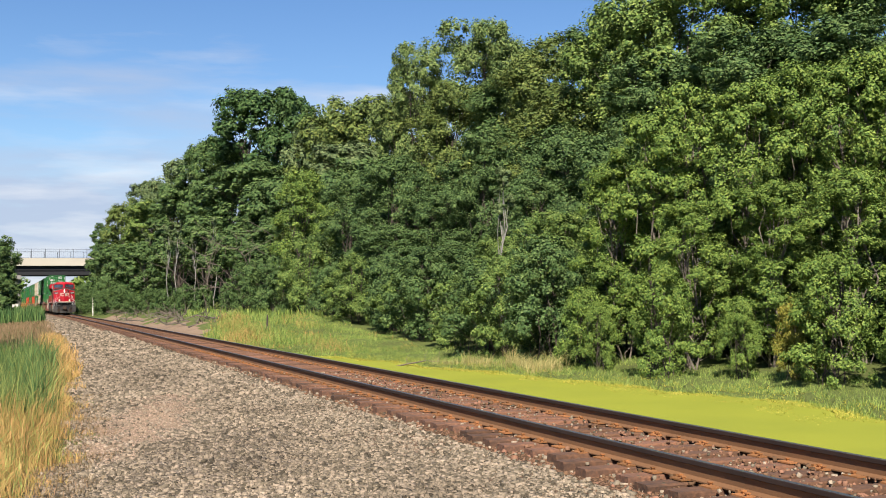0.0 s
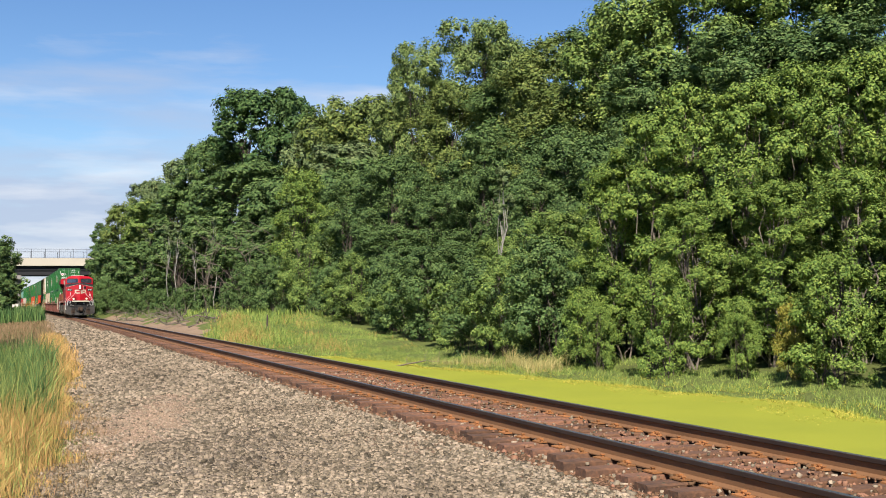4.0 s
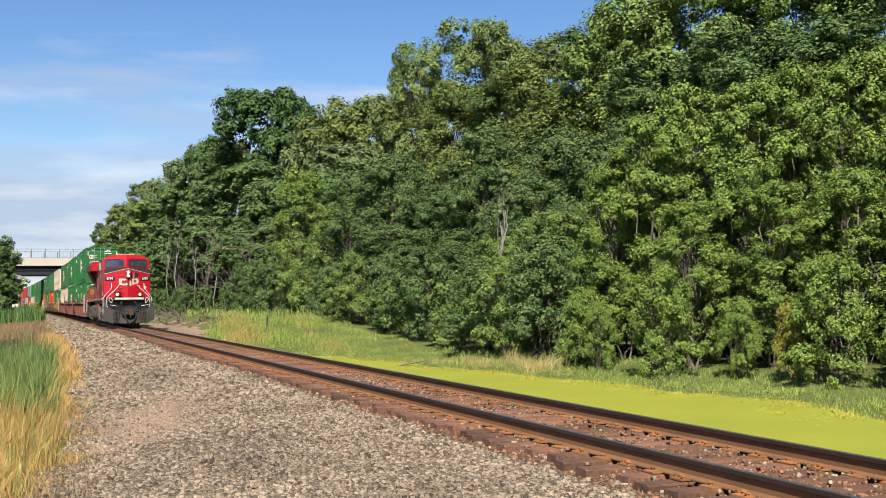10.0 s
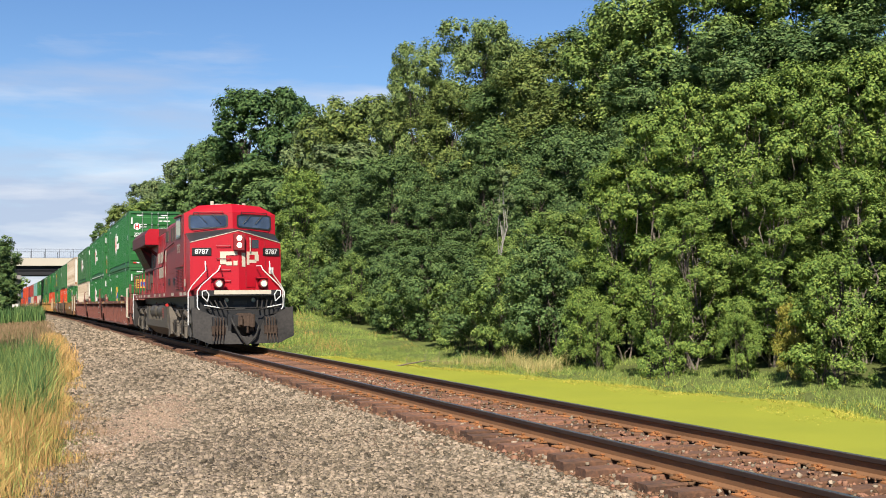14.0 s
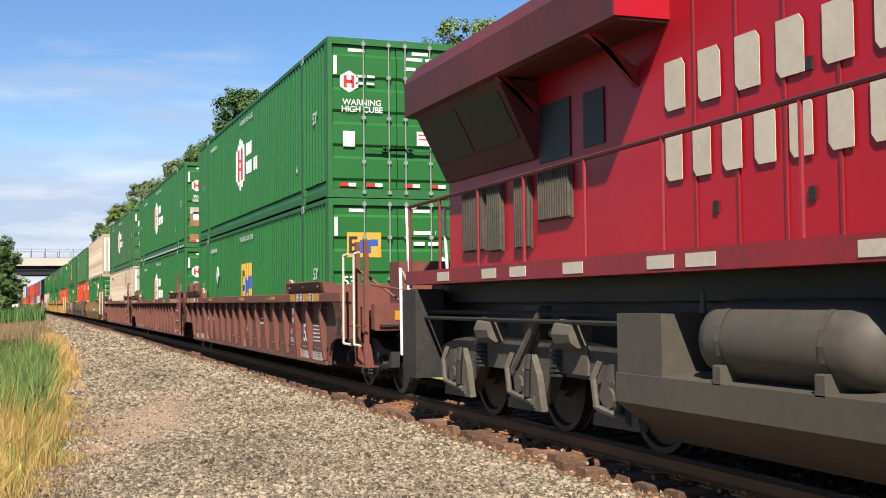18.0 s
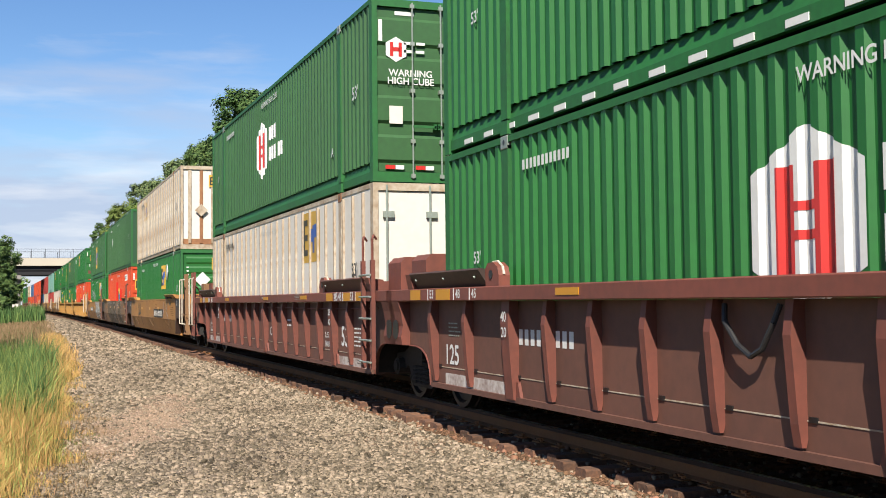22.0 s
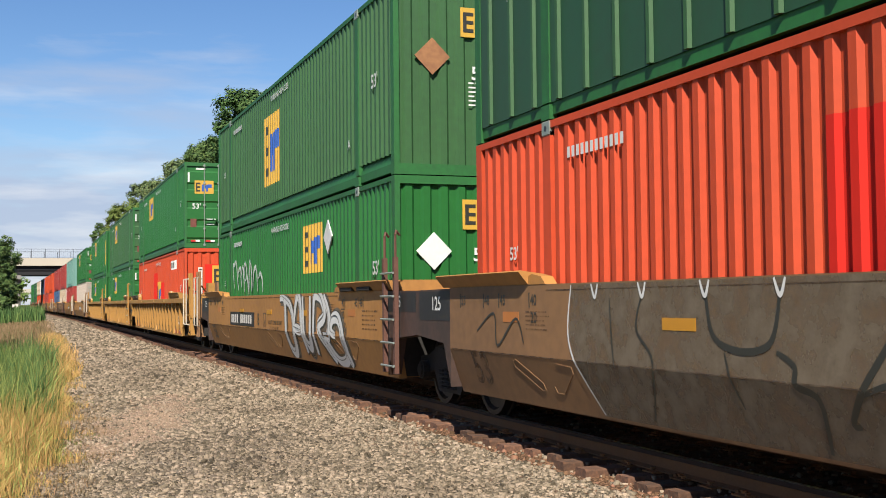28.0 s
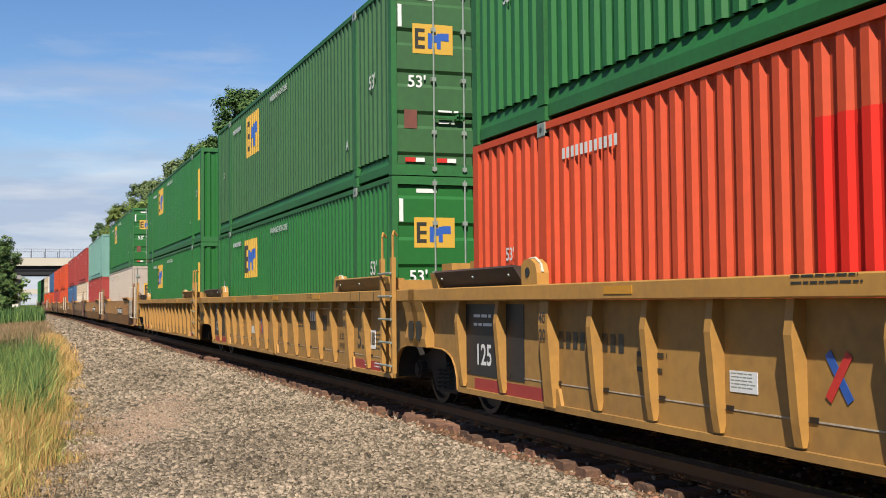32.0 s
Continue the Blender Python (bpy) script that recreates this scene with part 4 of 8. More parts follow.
def build_litter():
    """Fallen wood, posts and a plank by the line."""
    rng = np.random.default_rng(4)
    for k in range(34):
        y = rng.uniform(78, 150)
        x = 10.4 + bend(y) + rng.uniform(-0.4, 3.0)
        g = Geo()
        a = rng.uniform(0, 3.1)
        n = rng.uniform(1.5, 3.5)
        e = (math.cos(a) * n, math.sin(a) * n * 1.5, rng.uniform(0.05, 0.3))
        pts = limb(g, (0, 0, 0.05), e, 0.06, 0.02, rng, 0.15, 4, 6)
        for _ in range(6):
            q = pts[rng.integers(1, 4)]
            limb(g, q, q + np.array([rng.normal() * 0.8, rng.normal() * 0.8, abs(rng.normal()) * 0.6]), 0.03, 0.008, rng, 0.08, 2, 4)
        tagged(part("fallen_branch", g, "dead", at=Matrix.Translation((x, y, float(ground_z(x, y))))), "fallen grey branch lying on the bank", "branch", "fallen branches")
    g = Geo()
    pts = limb(g, (0, 0, -0.05), (1.7, -1.2, 0.12), 0.035, 0.012, rng, 0.1, 4, 5)
    for k in (1, 2, 3):
        limb(g, pts[k], pts[k] + np.array([0.2, 0.3, 0.35]), 0.015, 0.006, rng, 0.05, 2, 4)
    tagged(part("fallen_branch", g, "dead", at=Matrix.Translation((13.2, 41.5, -0.98))), "thin branch lying in the duckweed", "branch", "fallen branches")
    tagged(part("plank", Geo().box(-0.75, 0.75, -0.09, 0.09, 0.0, 0.06, 0.01), "white", at=pose(2.05, 72.5, float(ground_z(2.05, 72.5)), 0, 0, 12)), "pale plank lying on the gravel", "plank")
    tagged(part("marker_post", Geo().box(-0.09, 0.09, -0.05, 0.05, -0.3, 2.6, 0.02), "pale", at=Matrix.Translation((9.6, 176, float(ground_z(9.6, 176))))), "pale upright marker post beside the track", "post")
    tagged(part("wooden_post", Geo().rod((0, 0, -0.3), (0.05, 0, 0.95), 0.055, 8, 0.045), "bark", at=Matrix.Translation((12.6, 63, float(ground_z(12.6, 63))))), "short weathered wooden post in tall grass", "post")
    for k, (x, y) in enumerate(((-1.3, 190), (-0.9, 183))):
        tagged(part("marker_post", Geo().box(-0.22, 0.22, -0.22, 0.22, -0.3, 2.0, 0.04), "pale", at=Matrix.Translation((x, y, float(ground_z(x, y))))), "stout white post in the reeds", "post")


build_litter()


# ---- grass ----
WATER = -1.0


def blades(name, label, n, place, h0, h1, width, material, seed, bend=0.35, uneven=0.0, tall=None):
    rng = np.random.default_rng(seed)
    x, y = place(rng, n)
    n = len(x)
    z = ground_z(x, y) - 0.03
    z = np.where((x > 9.6) & (y < 51), np.maximum(z, WATER - 0.01), z)
    h = rng.uniform(h0, h1, n) * rng.uniform(0.7, 1.0, n)
    h = h * (1 + uneven * (0.6 * np.sin(x * 1.7 + y * 0.9) + 0.5 * np.sin(y * 2.3 - x * 0.8)))
    if tall is not None:
        h = h * tall(x, y)
    a = rng.uniform(0, 2 * np.pi, n)
    w = width * rng.uniform(0.6, 1.3, n)
    dx, dy = np.cos(a), np.sin(a)
    lean = bend * h * rng.uniform(0.1, 1.0, n)
    la = rng.uniform(0, 2 * np.pi, n)
    lx, ly = np.cos(la) * lean, np.sin(la) * lean
    b0 = np.stack([x, y, z], -1)
    side = np.stack([dx * w, dy * w, 0 * w], -1)
    m = b0 + np.stack([lx * 0.3, ly * 0.3, h * 0.6], -1)
    t = b0 + np.stack([lx, ly, h * (1 - 0.12 * bend)], -1)
    v = np.stack([b0 - side, b0 + side, m + side * 0.8, m - side * 0.8, t], 1).reshape(-1, 3)
    k = 5 * np.arange(n)[:, None]
    q = np.concatenate([np.stack([k, k + 1, k + 2], -1), np.stack([k, k + 2, k + 3], -1), np.stack([k + 3, k + 2, k + 4], -1)], 1).reshape(-1, 3)
    tagged(new(name, soup(name, v, q, material)), label, "grass", kind="stuff")


def verge_edge(y):
    return np.interp(y, VERGE_Y, VERGE_X)


def band(y0, y1, inner, outer, clump=0.0):
    def place(rng, n):
        y = y0 + (y1 - y0) * rng.random(n) ** 1.3
        x = verge_edge(y) - inner - (outer - inner) * rng.random(n)
        if clump:
            x += clump * np.sin(y * 2.7) + 0.5 * clump * np.sin(y * 6.1)
        return x, y
    return place


def build_grass():
    def fringe(x, y):
        return np.clip((verge_edge(y) - x) * 1.5 + 0.35, 0.3, 1.0)

    blades("straw_grass", "dry golden grass along the gravel edge", 15000, band(9.5, 31, -0.05, 1.1, 0.22), 0.18, 0.74, 0.0036, "straw", 1, 0.9, 0.35, fringe)
    blades("straw_grass", "short dry grass beside the standing place", 5000, band(-14, 9.3, -0.6, 1.4, 0.2), 0.06, 0.3, 0.006, "straw", 33, 1.0, 0.3)
    blades("straw_grass", "dry golden grass behind the gravel edge", 9000, band(9.0, 21, 0.5, 2.6, 0.2), 0.35, 0.85, 0.0042, "straw", 9, 0.7, 0.3)
    blades("verge_grass", "yellow-green grass mixed into the dry verge", 9000, band(9.0, 30, 0.1, 2.2, 0.2), 0.2, 0.75, 0.004, "bank_grass", 16, 0.8, 0.3, fringe)
    blades("reed_grass", "tall green reeds in the ditch beside the line", 9000, band(17, 35, 0.5, 3.0, 0.25), 0.45, 1.15, 0.007, "reed", 2, 0.5, 0.3, fringe)
    blades("reed_grass", "dark green reeds in the ditch", 8000, band(18, 36, 0.45, 3.0, 0.25), 0.5, 1.2, 0.008, "reed_dark", 15, 0.45, 0.3, fringe)
    blades("straw_grass", "thin dry grass farther along the gravel edge", 5000, band(30, 66, -0.1, 0.7, 0.2), 0.2, 0.55, 0.009, "straw", 3, 0.8, 0.4)
    blades("dry_grass", "matted dead grass at the gravel's edge", 7000, band(8.8, 24, -0.45, 0.35, 0.18), 0.04, 0.17, 0.004, "dry", 14, 1.6)
    blades("dry_grass", "low brown dead grass on the verge", 12000, band(36, 125, 0.0, 5.0, 0.3), 0.15, 0.5, 0.016, "dry", 10, 0.6)
    blades("reed_grass", "tall green reeds below the overpass", 3000, band(120, 200, 0.8, 5.0, 0.3), 0.9, 2.2, 0.05, "reed_dark", 11)

    def bank(rng, n):
        y = 18 + 35 * rng.random(n)
        e = pond_edge(y)
        return e - 0.35 + rng.random(n) ** 1.3 * 4.4, y

    blades("bank_grass", "light green grass fringing the pond", 42000, bank, 0.05, 0.24, 0.0048, "meadow", 5, 1.1, 0.5)

    def shore(rng, n):
        y = 18 + 34 * rng.random(n)
        return pond_edge(y) - 0.75 + rng.random(n) ** 1.5 * 1.3 + 0.25 * np.sin(y * 1.9), y

    blades("bank_weeds", "low yellow-green weeds along the pond's rim", 14000, shore, 0.02, 0.09, 0.008, "rim_weed", 25, 1.4, 0.5)

    def rim(rng, n):
        y = 18 + 31 * rng.random(3 * n)
        off = rng.random(3 * n) ** 1.4 * np.interp(y, [18, 30, 49], [2.4, 1.7, 0.8])
        keep = rng.random(3 * n) < 0.35 + 0.6 * np.sin(y * 2.1 + off * 2.2) * np.sin(y * 0.77 + 1.0)
        return (pond_edge(y) + 0.3 - off)[keep][:n], y[keep][:n]

    blades("rim_weeds", "yellowed weeds spreading over the pond's rim", 15000, rim, 0.015, 0.055, 0.009, "rim_weed", 31, 1.6, 0.5)

    def clump(rng, n):
        y = 33.5 + 6.5 * rng.random(n)
        return pond_edge(y) + 0.1 + rng.random(n) * 1.0 + 0.3 * np.sin(y * 3.1), y

    blades("straw_grass", "pale dry sedge at the pond's corner", 2600, clump, 0.25, 0.7, 0.006, "sedge", 26, 1.0, 0.5)

    def slope(rng, n):
        y = 50 + 21 * rng.random(n) ** 1.1
        w = np.interp(y, [50, 56, 66, 78], [4.0, 8.0, 8.5, 3.5])
        return np.interp(y, [50, 56, 64, 78], [13.0, 9.6, 9.3, 13.2]) + rng.random(n) * w, y

    def tufts(rng, n):
        x, y = slope(rng, 4 * n)
        keep = (0.5 + 0.5 * np.sin(x * 1.3 + 0.6 * y) * np.sin(y * 0.8 - 0.4 * x)) ** 3 * np.interp(x, [9, 11, 15], [1.6, 1.0, 0.25]) > rng.random(4 * n) * 0.8
        return x[keep][:n], y[keep][:n]

    def falling(x, y):
        return np.interp(x, [9, 11, 14, 17.5], [1.15, 1.0, 0.55, 0.35]) * np.interp(y, [50, 55, 62, 70], [0.55, 0.75, 1.0, 1.15])

    blades("meadow_grass", "tall bright green grass on the bank beyond the rails", 30000, slope, 0.2, 0.72, 0.0075, "meadow", 6, 1.0, 0.6, falling)
    blades("straw_grass", "dry golden grass among the green", 6500, tufts, 0.3, 0.85, 0.008, "straw", 7, 0.9, 0.6, falling)

    def slope_far(rng, n):
        y = 70 + 30 * rng.random(n)
        return 12.6 + bends(y) + rng.random(n) * np.interp(y, [70, 100], [6.0, 3.0]), y

    blades("meadow_grass", "patchy green grass at the foot of the wood", 1200, slope_far, 0.3, 0.9, 0.025, "meadow", 12, 0.5)

    def near_pond(rng, n):
        y = 4 + 44 * rng.random(n)
        return 8.55 + 0.5 * rng.random(n), y

    blades("bank_grass", "short grass on the pond side of the embankment", 2500, near_pond, 0.06, 0.14, 0.008, "bank_grass", 8, 0.5)


build_grass()


# ---- the train ----
PALETTE = {"pale": "pale_post", "green": "green_rail", "green_old": "green_rail", "green_dark": "green_rail"}

TEXTS = {}


def writing(words, size, material):
    """A flat mesh of the built-in font, centred on its origin."""
    key = (words, size, material)
    if key not in TEXTS:
        cu = bpy.data.curves.new("writing", "FONT")
        cu.body, cu.size, cu.align_x, cu.align_y = words, size, "CENTER", "CENTER"
        cu.space_line, cu.offset = 0.85, 0.016 * size
        ob = bpy.data.objects.new("writing", cu)
        me = bpy.data.meshes.new_from_object(ob)
        bpy.data.objects.remove(ob)
        me.materials.clear()
        me.materials.append(M[material])
        TEXTS[key] = me
    return TEXTS[key]


def on_side(x, y, z):
    """Faces the near side of the line; reads from far to near."""
    return Matrix(((0, 0, -1, x), (-1, 0, 0, y), (0, 1, 0, z), (0, 0, 0, 1)))


def on_slope(y, z):
    """Lies on the inward slope of a smooth well car's side."""
    return Matrix.Translation((-1.536 + 0.327 * (0.86 - z), y, z)) @ Matrix.Rotation(-0.316, 4, "Y") @ on_side(0, 0, 0)


def on_front(x, y, z):
    return Matrix(((1, 0, 0, x), (0, 0, -1, y), (0, 1, 0, z), (0, 0, 0, 1)))


def bars_side(x, y, z, w, h, rows, seed=0):
    """Lines of lettering too small to read, as bars."""
    r, g = random.Random(seed), Geo()
    step = h / rows
    for k in range(rows):
        zt = z + h / 2 - k * step
        a = y + w / 2
        end = y - w / 2 * r.uniform(0.4, 1.0)
        while a > end:
            b = max(end, a - (0.24 * step if rows == 1 else r.uniform(0.35, 1.0) * step * 3))
            g.face((x, a, zt), (x, b, zt), (x, b, zt - step * (0.42 if rows == 1 else 0.34)), (x, a, zt - step * (0.42 if rows == 1 else 0.34)))
            a = b - step * (0.14 if rows == 1 else 0.35)
    return g


def bars_front(x, y, z, w, h, rows, seed=0):
    g = bars_side(0, -x, z, w, h, rows, seed)
    g.v = [(-q[1], y, q[2]) for q in g.v]
    return g


LEN, HALF = 16.15, 1.295


def wave(y0, y1, pitch, depth, start=0.0, inset=0.0):
    """Trapezoid corrugation along y: (y, how deep)."""
    ks = [(0.0, 0.0), (0.36, 0.0), (0.5, 1.0), (0.86, 1.0)]
    pts = []
    n0 = int((y0 - start) / pitch) - 1
    n1 = int((y1 - start) / pitch) + 2
    allp = [(start + (n + f) * pitch, d * depth) for n in range(n0, n1) for f, d in ks]
    ys = [q[0] for q in allp]
    ds = [q[1] for q in allp]
    inside = [q for q in allp if y0 < q[0] < y1]
    return [(y0, float(np.interp(y0, ys, ds)))] + inside + [(y1, float(np.interp(y1, ys, ds)))]


class Skin:
    """The corrugated or posted side of a container, on which markings follow the folds."""

    def __init__(self, pitch, depth, z0, z1, length=LEN):
        self.pitch, self.depth, self.z0, self.z1, self.length = pitch, depth, z0, z1, length

    def sheet(self, y0, y1, lo, hi, off=0.0, sign=-1):
        g = Geo()
        lo = lo if callable(lo) else (lambda y, c=lo: c)
        hi = hi if callable(hi) else (lambda y, c=hi: c)
        pts = wave(y0, y1, self.pitch, self.depth) if self.depth else [(y0 + (y1 - y0) * k / 12, 0.0) for k in range(13)]
        k = len(g.v)
        for y, d in pts:
            x = sign * (HALF - 0.006 - d + off)
            g.v += [(x, y, lo(y)), (x, y, hi(y))]
        for i in range(len(pts) - 1):
            a = k + 2 * i
            g.f.append((a, a + 2, a + 3, a + 1))
        return g


def logo_block(skin, parent, y, z, w, h):
    """A yellow field with a dark and two blue blocks."""
    part("marking", skin.sheet(y - w / 2, y + w / 2, z - h / 2, z + h / 2, 0.004), "logo_yellow", parent, "yellow painted emblem field")
    for a, b, lo, hi, m in ((0.36, 0.44, -0.36, 0.36, "logo_dark"), (0.20, 0.36, 0.24, 0.36, "logo_dark"), (0.20, 0.36, -0.06, 0.06, "logo_dark"), (0.20, 0.36, -0.36, -0.24, "logo_dark"),
                             (0.02, 0.12, -0.32, 0.22, "logo_blue"), (-0.10, 0.02, -0.10, 0.16, "logo_blue"), (-0.20, -0.10, -0.32, 0.22, "logo_blue"), (-0.40, -0.20, -0.02, 0.24, "logo_blue")):
        part("marking", skin.sheet(y + a * w, y + b * w, z + lo * h, z + hi * h, 0.008), m, parent)


def logo_gem(skin, parent, y, z, w, h):
    """A white pointed field with a red barred shape, and white blocks beside it."""
    top = lambda q: z + h * (0.5 - 0.24 * (abs(q - y) / (w / 2)) ** 0.9)
    bot = lambda q: z - h * (0.5 - 0.24 * (abs(q - y) / (w / 2)) ** 0.9)
    part("marking", skin.sheet(y - w / 2, y + w / 2, bot, top, 0.004), "white", parent, "white painted emblem field")
    for a, b, lo, hi in ((0.09, 0.26, -0.30, 0.28), (-0.26, -0.09, -0.30, 0.28), (-0.09, 0.09, 0.04, 0.09), (-0.09, 0.09, -0.11, -0.06)):
        part("marking", skin.sheet(y + a * w, y + b * w, z + lo * h, z + hi * h, 0.008), "red_tape", parent)
    for k, (a, n) in enumerate(((0.08, 3), (-0.22, 5))):
        for i in range(n):
            yy = y - w * 0.60 - i * 0.29
            part("marking", skin.sheet(yy - 0.22, yy, z + a * h * 1.1, z + (a + 0.2) * h * 1.1, 0.004), "white", parent)


def front_panel_logo(parent, x, y, z, w, h, kind):
    if kind == "block":
        part("marking", Geo().box(x - w / 2, x + w / 2, y - 0.004, y, z - h / 2, z + h / 2), "logo_yellow", parent, "yellow emblem field")
        g, b = Geo(), Geo()
        g.box(x - 0.44 * w, x - 0.36 * w, y - 0.008, y - 0.004, z - 0.34 * h, z + 0.34 * h)
        for q in (-0.34, -0.06, 0.22):
            g.box(x - 0.36 * w, x - 0.2 * w, y - 0.008, y - 0.004, z + q * h, z + (q + 0.12) * h)
        for a, c, lo, hi in ((-0.12, -0.02, -0.32, 0.2), (-0.02, 0.1, -0.1, 0.14), (0.1, 0.2, -0.32, 0.2), (0.2, 0.4, -0.04, 0.22)):
            b.box(x + a * w, x + c * w, y - 0.008, y - 0.004, z + lo * h, z + hi * h)
        part("marking", g, "logo_dark", parent)
        part("marking", b, "logo_blue", parent)
    else:
        part("marking", Geo().prism([(x - w / 2, z - h * .25), (x, z - h / 2), (x + w / 2, z - h * .25), (x + w / 2, z + h * .25), (x, z + h / 2), (x - w / 2, z + h * .25)], y - 0.004, y, "y"), "white", parent, "white emblem field")
        g = Geo()
        for a in (-0.3, 0.12):
            g.box(x + a * w, x + (a + 0.16) * w, y - 0.008, y - 0.004, z - 0.28 * h, z + 0.28 * h)
        g.box(x - 0.16 * w, x + 0.16 * w, y - 0.008, y - 0.004, z - 0.08 * h, z + 0.08 * h)
        part("marking", g, "red_tape", parent)
        part("marking", bars_front(x + w * 1.05, y - 0.004, z, 0.46, 0.26, 2, 4), "white", parent)


def placard(parent, x, y, z, s, front=True, material="white"):
    g = Geo()
    if front:
        g.prism([(x - s, z), (x, z - s), (x + s, z), (x, z + s)], y - 0.02, y, "y")
    else:
        g.prism([(y - s, z), (y, z - s), (y + s, z), (y, z + s)], x - 0.02, x, "x")
    part("placard", g, material, parent, "diamond-shaped placard holder")


def container(paint, u, z, side="corr", front="doors", mark="", fmark="", label="", length=LEN, extras=()):
    """A 2.9 m high box; its front (leading) end at local y = 0, its bottom at z = 0."""
    H = 2.896
    c = thing("shipping_container", label, "container", "containers of the train")
    frame = PALETTE.get(paint, paint)
    L = length
    p40 = ((L - 12.19) / 2, (L + 12.19) / 2) if L > 13 else ()
    lowest = 0.30 if front != "hribs" else 0.2
    rails = Geo()
    for s in (-1, 1):
        xa, xb = sorted((s * (HALF + 0.005), s * (HALF - 0.08)))
        rails.box(xa, xb, 0.0, L, H - 0.075, H).box(*sorted((s * (HALF - 0.022), s * (HALF - 0.09))), 0.161, L - 0.161, 0.045, 0.17)
        for y in (0.0, L - 0.16):
            rails.box(xa, xb, y, y + 0.16, 0.0, 0.17)
        for y in (0.0, L - 0.16):
            rails.box(xa, xb, y, y + 0.16, 0.17, H - 0.075)
    for y in (0.0, L - 0.12):
        rails.box(-HALF + 0.08, HALF - 0.08, y, y + 0.12, H - 0.12, H).box(-HALF + 0.08, HALF - 0.08, y, y + 0.12, 0.0, 0.16)
    part("frame", rails, frame, c)
    for y in p40:
        for s in (-1, 1):
            xa, xb = sorted((s * (HALF + 0.012), s * (HALF - 0.07)))
            part("post", Geo().box(xa, xb, y - 0.09, y + 0.09, 0.172, H - 0.112).box(xa - 0.006, xb, y - 0.10, y + 0.10, 0.0, 0.15), frame, c)
            cast = part("corner_casting", Geo().box(xa - 0.008, xb, y - 0.09, y + 0.09, H - 0.15, H + 0.004, 0.01), "rod" if paint != "pale" else "rust", c, "worn steel corner casting")
            part("casting_hole", Geo().lathe([(-HALF - 0.022 if s < 0 else HALF + 0.0135, 0.0), (-HALF - 0.022 if s < 0 else HALF + 0.0135, 0.032)], 10, "x", (0, y, H - 0.075)), "board", cast)
    pitch, depth = (0.236, 0.042) if side == "corr" else (0.296, 0.0)
    skin = Skin(pitch, depth, 0.17, H - 0.11, L)
    zlo = 0.32 if side == "corr" and L > 13 else 0.17
    part("side_panel", skin.sheet(0.16, L - 0.16, zlo, H - 0.075), paint, c, "corrugated steel side" if side == "corr" else "flat panelled side")
    part("side_panel", skin.sheet(0.16, L - 0.16, zlo, H - 0.11, 0.0, 1), paint, c)
    if zlo > 0.2:
        g = Geo()
        for s in (-1, 1):
            g.prism([(s * (HALF - 0.024), 0.17), (s * (HALF - 0.12), 0.17), (s * (HALF - 0.12), 0.33), (s * (HALF - 0.075), 0.33)], 0.161, L - 0.161, "y")
        part("side_sill", g, frame, c)
    part("roof_panel", Geo().box(-HALF + 0.08, HALF - 0.08, 0.12, L - 0.12, H - 0.05, H - 0.02), frame, c)
    part("floor_panel", Geo().box(-HALF + 0.08, HALF - 0.08, 0.12, L - 0.12, 0.10, 0.14), "iron", c)
    part("rear_panel", Geo().box(-HALF + 0.082, HALF - 0.082, L - 0.06, L - 0.03, 0.16, H - 0.12), paint, c)
    if side == "post":
        post = Geo().prism([(-HALF + 0.004, -0.045), (-HALF - 0.030, -0.028), (-HALF - 0.030, 0.028), (-HALF + 0.004, 0.045)], 0.175, H - 0.115, "z").mesh("side_post", "pale_post" if paint == "pale" else ("green_old" if paint == "green_dark" else paint))
        y = 0.55
        while y < L - 0.3:
            if all(abs(y - q) > 0.2 for q in p40):
                part("side_post", post, None, c, at=Matrix.Translation((0, y, 0)))
            y += 0.605
    # leading end
    if front == "doors":
        for s in (-1, 1):
            x0, x1 = sorted((s * 0.008, s * (HALF - 0.085)))
            w = x1 - x0
            prof = [(0.08, 0.17), (0.05, 0.17)]
            for k in range(4):
                za = 0.30 + k * 0.62
                prof += [(0.05, za), (0.012, za + 0.05), (0.012, za + 0.40), (0.05, za + 0.45)]
            g = Geo().prism(prof + [(0.05, H - 0.13), (0.08, H - 0.13)], x0, x1, "x")
            door = part("door", g, paint, c, "door leaf with pressed panels")
            for f in (0.13, 0.525):
                x = s * f * (HALF - 0.08)
                rod = Geo().rod((x, -0.018, 0.06), (x, -0.018, H - 0.04), 0.014, 7)
                for zz in (0.10, 0.65, 1.45, 2.2, H - 0.10):
                    rod.box(x - 0.035, x + 0.035, -0.03, 0.05, zz - 0.03, zz + 0.03)
                part("lock_rod", rod, "rod", door, "galvanised lock rod")
                part("door_handle", Geo().box(min(x, x - s * 0.38), max(x, x - s * 0.38), -0.05, -0.03, 0.86, 0.90).box(x - s * 0.38 - 0.03, x - s * 0.38 + 0.03, -0.05, 0.04, 0.84, 0.93), frame, door)
            for k in range(2):
                xx = x0 + 0.12 + k * 0.5
                part("reflective_tape", Geo().box(xx, xx + 0.16, 0.004, 0.011, 0.20, 0.265), "red_tape", door, "red reflective strip")
                part("reflective_tape", Geo().box(xx + 0.165, xx + 0.305, 0.004, 0.011, 0.20, 0.265), "white", door, "white reflective strip")
            part("reflective_tape", Geo().box(x0 + 0.3, x0 + 0.62, 0.042, 0.049, H - 0.24, H - 0.18), "white", door, "white reflective strip")
        yl = 0.011
        ink = yl - 0.006
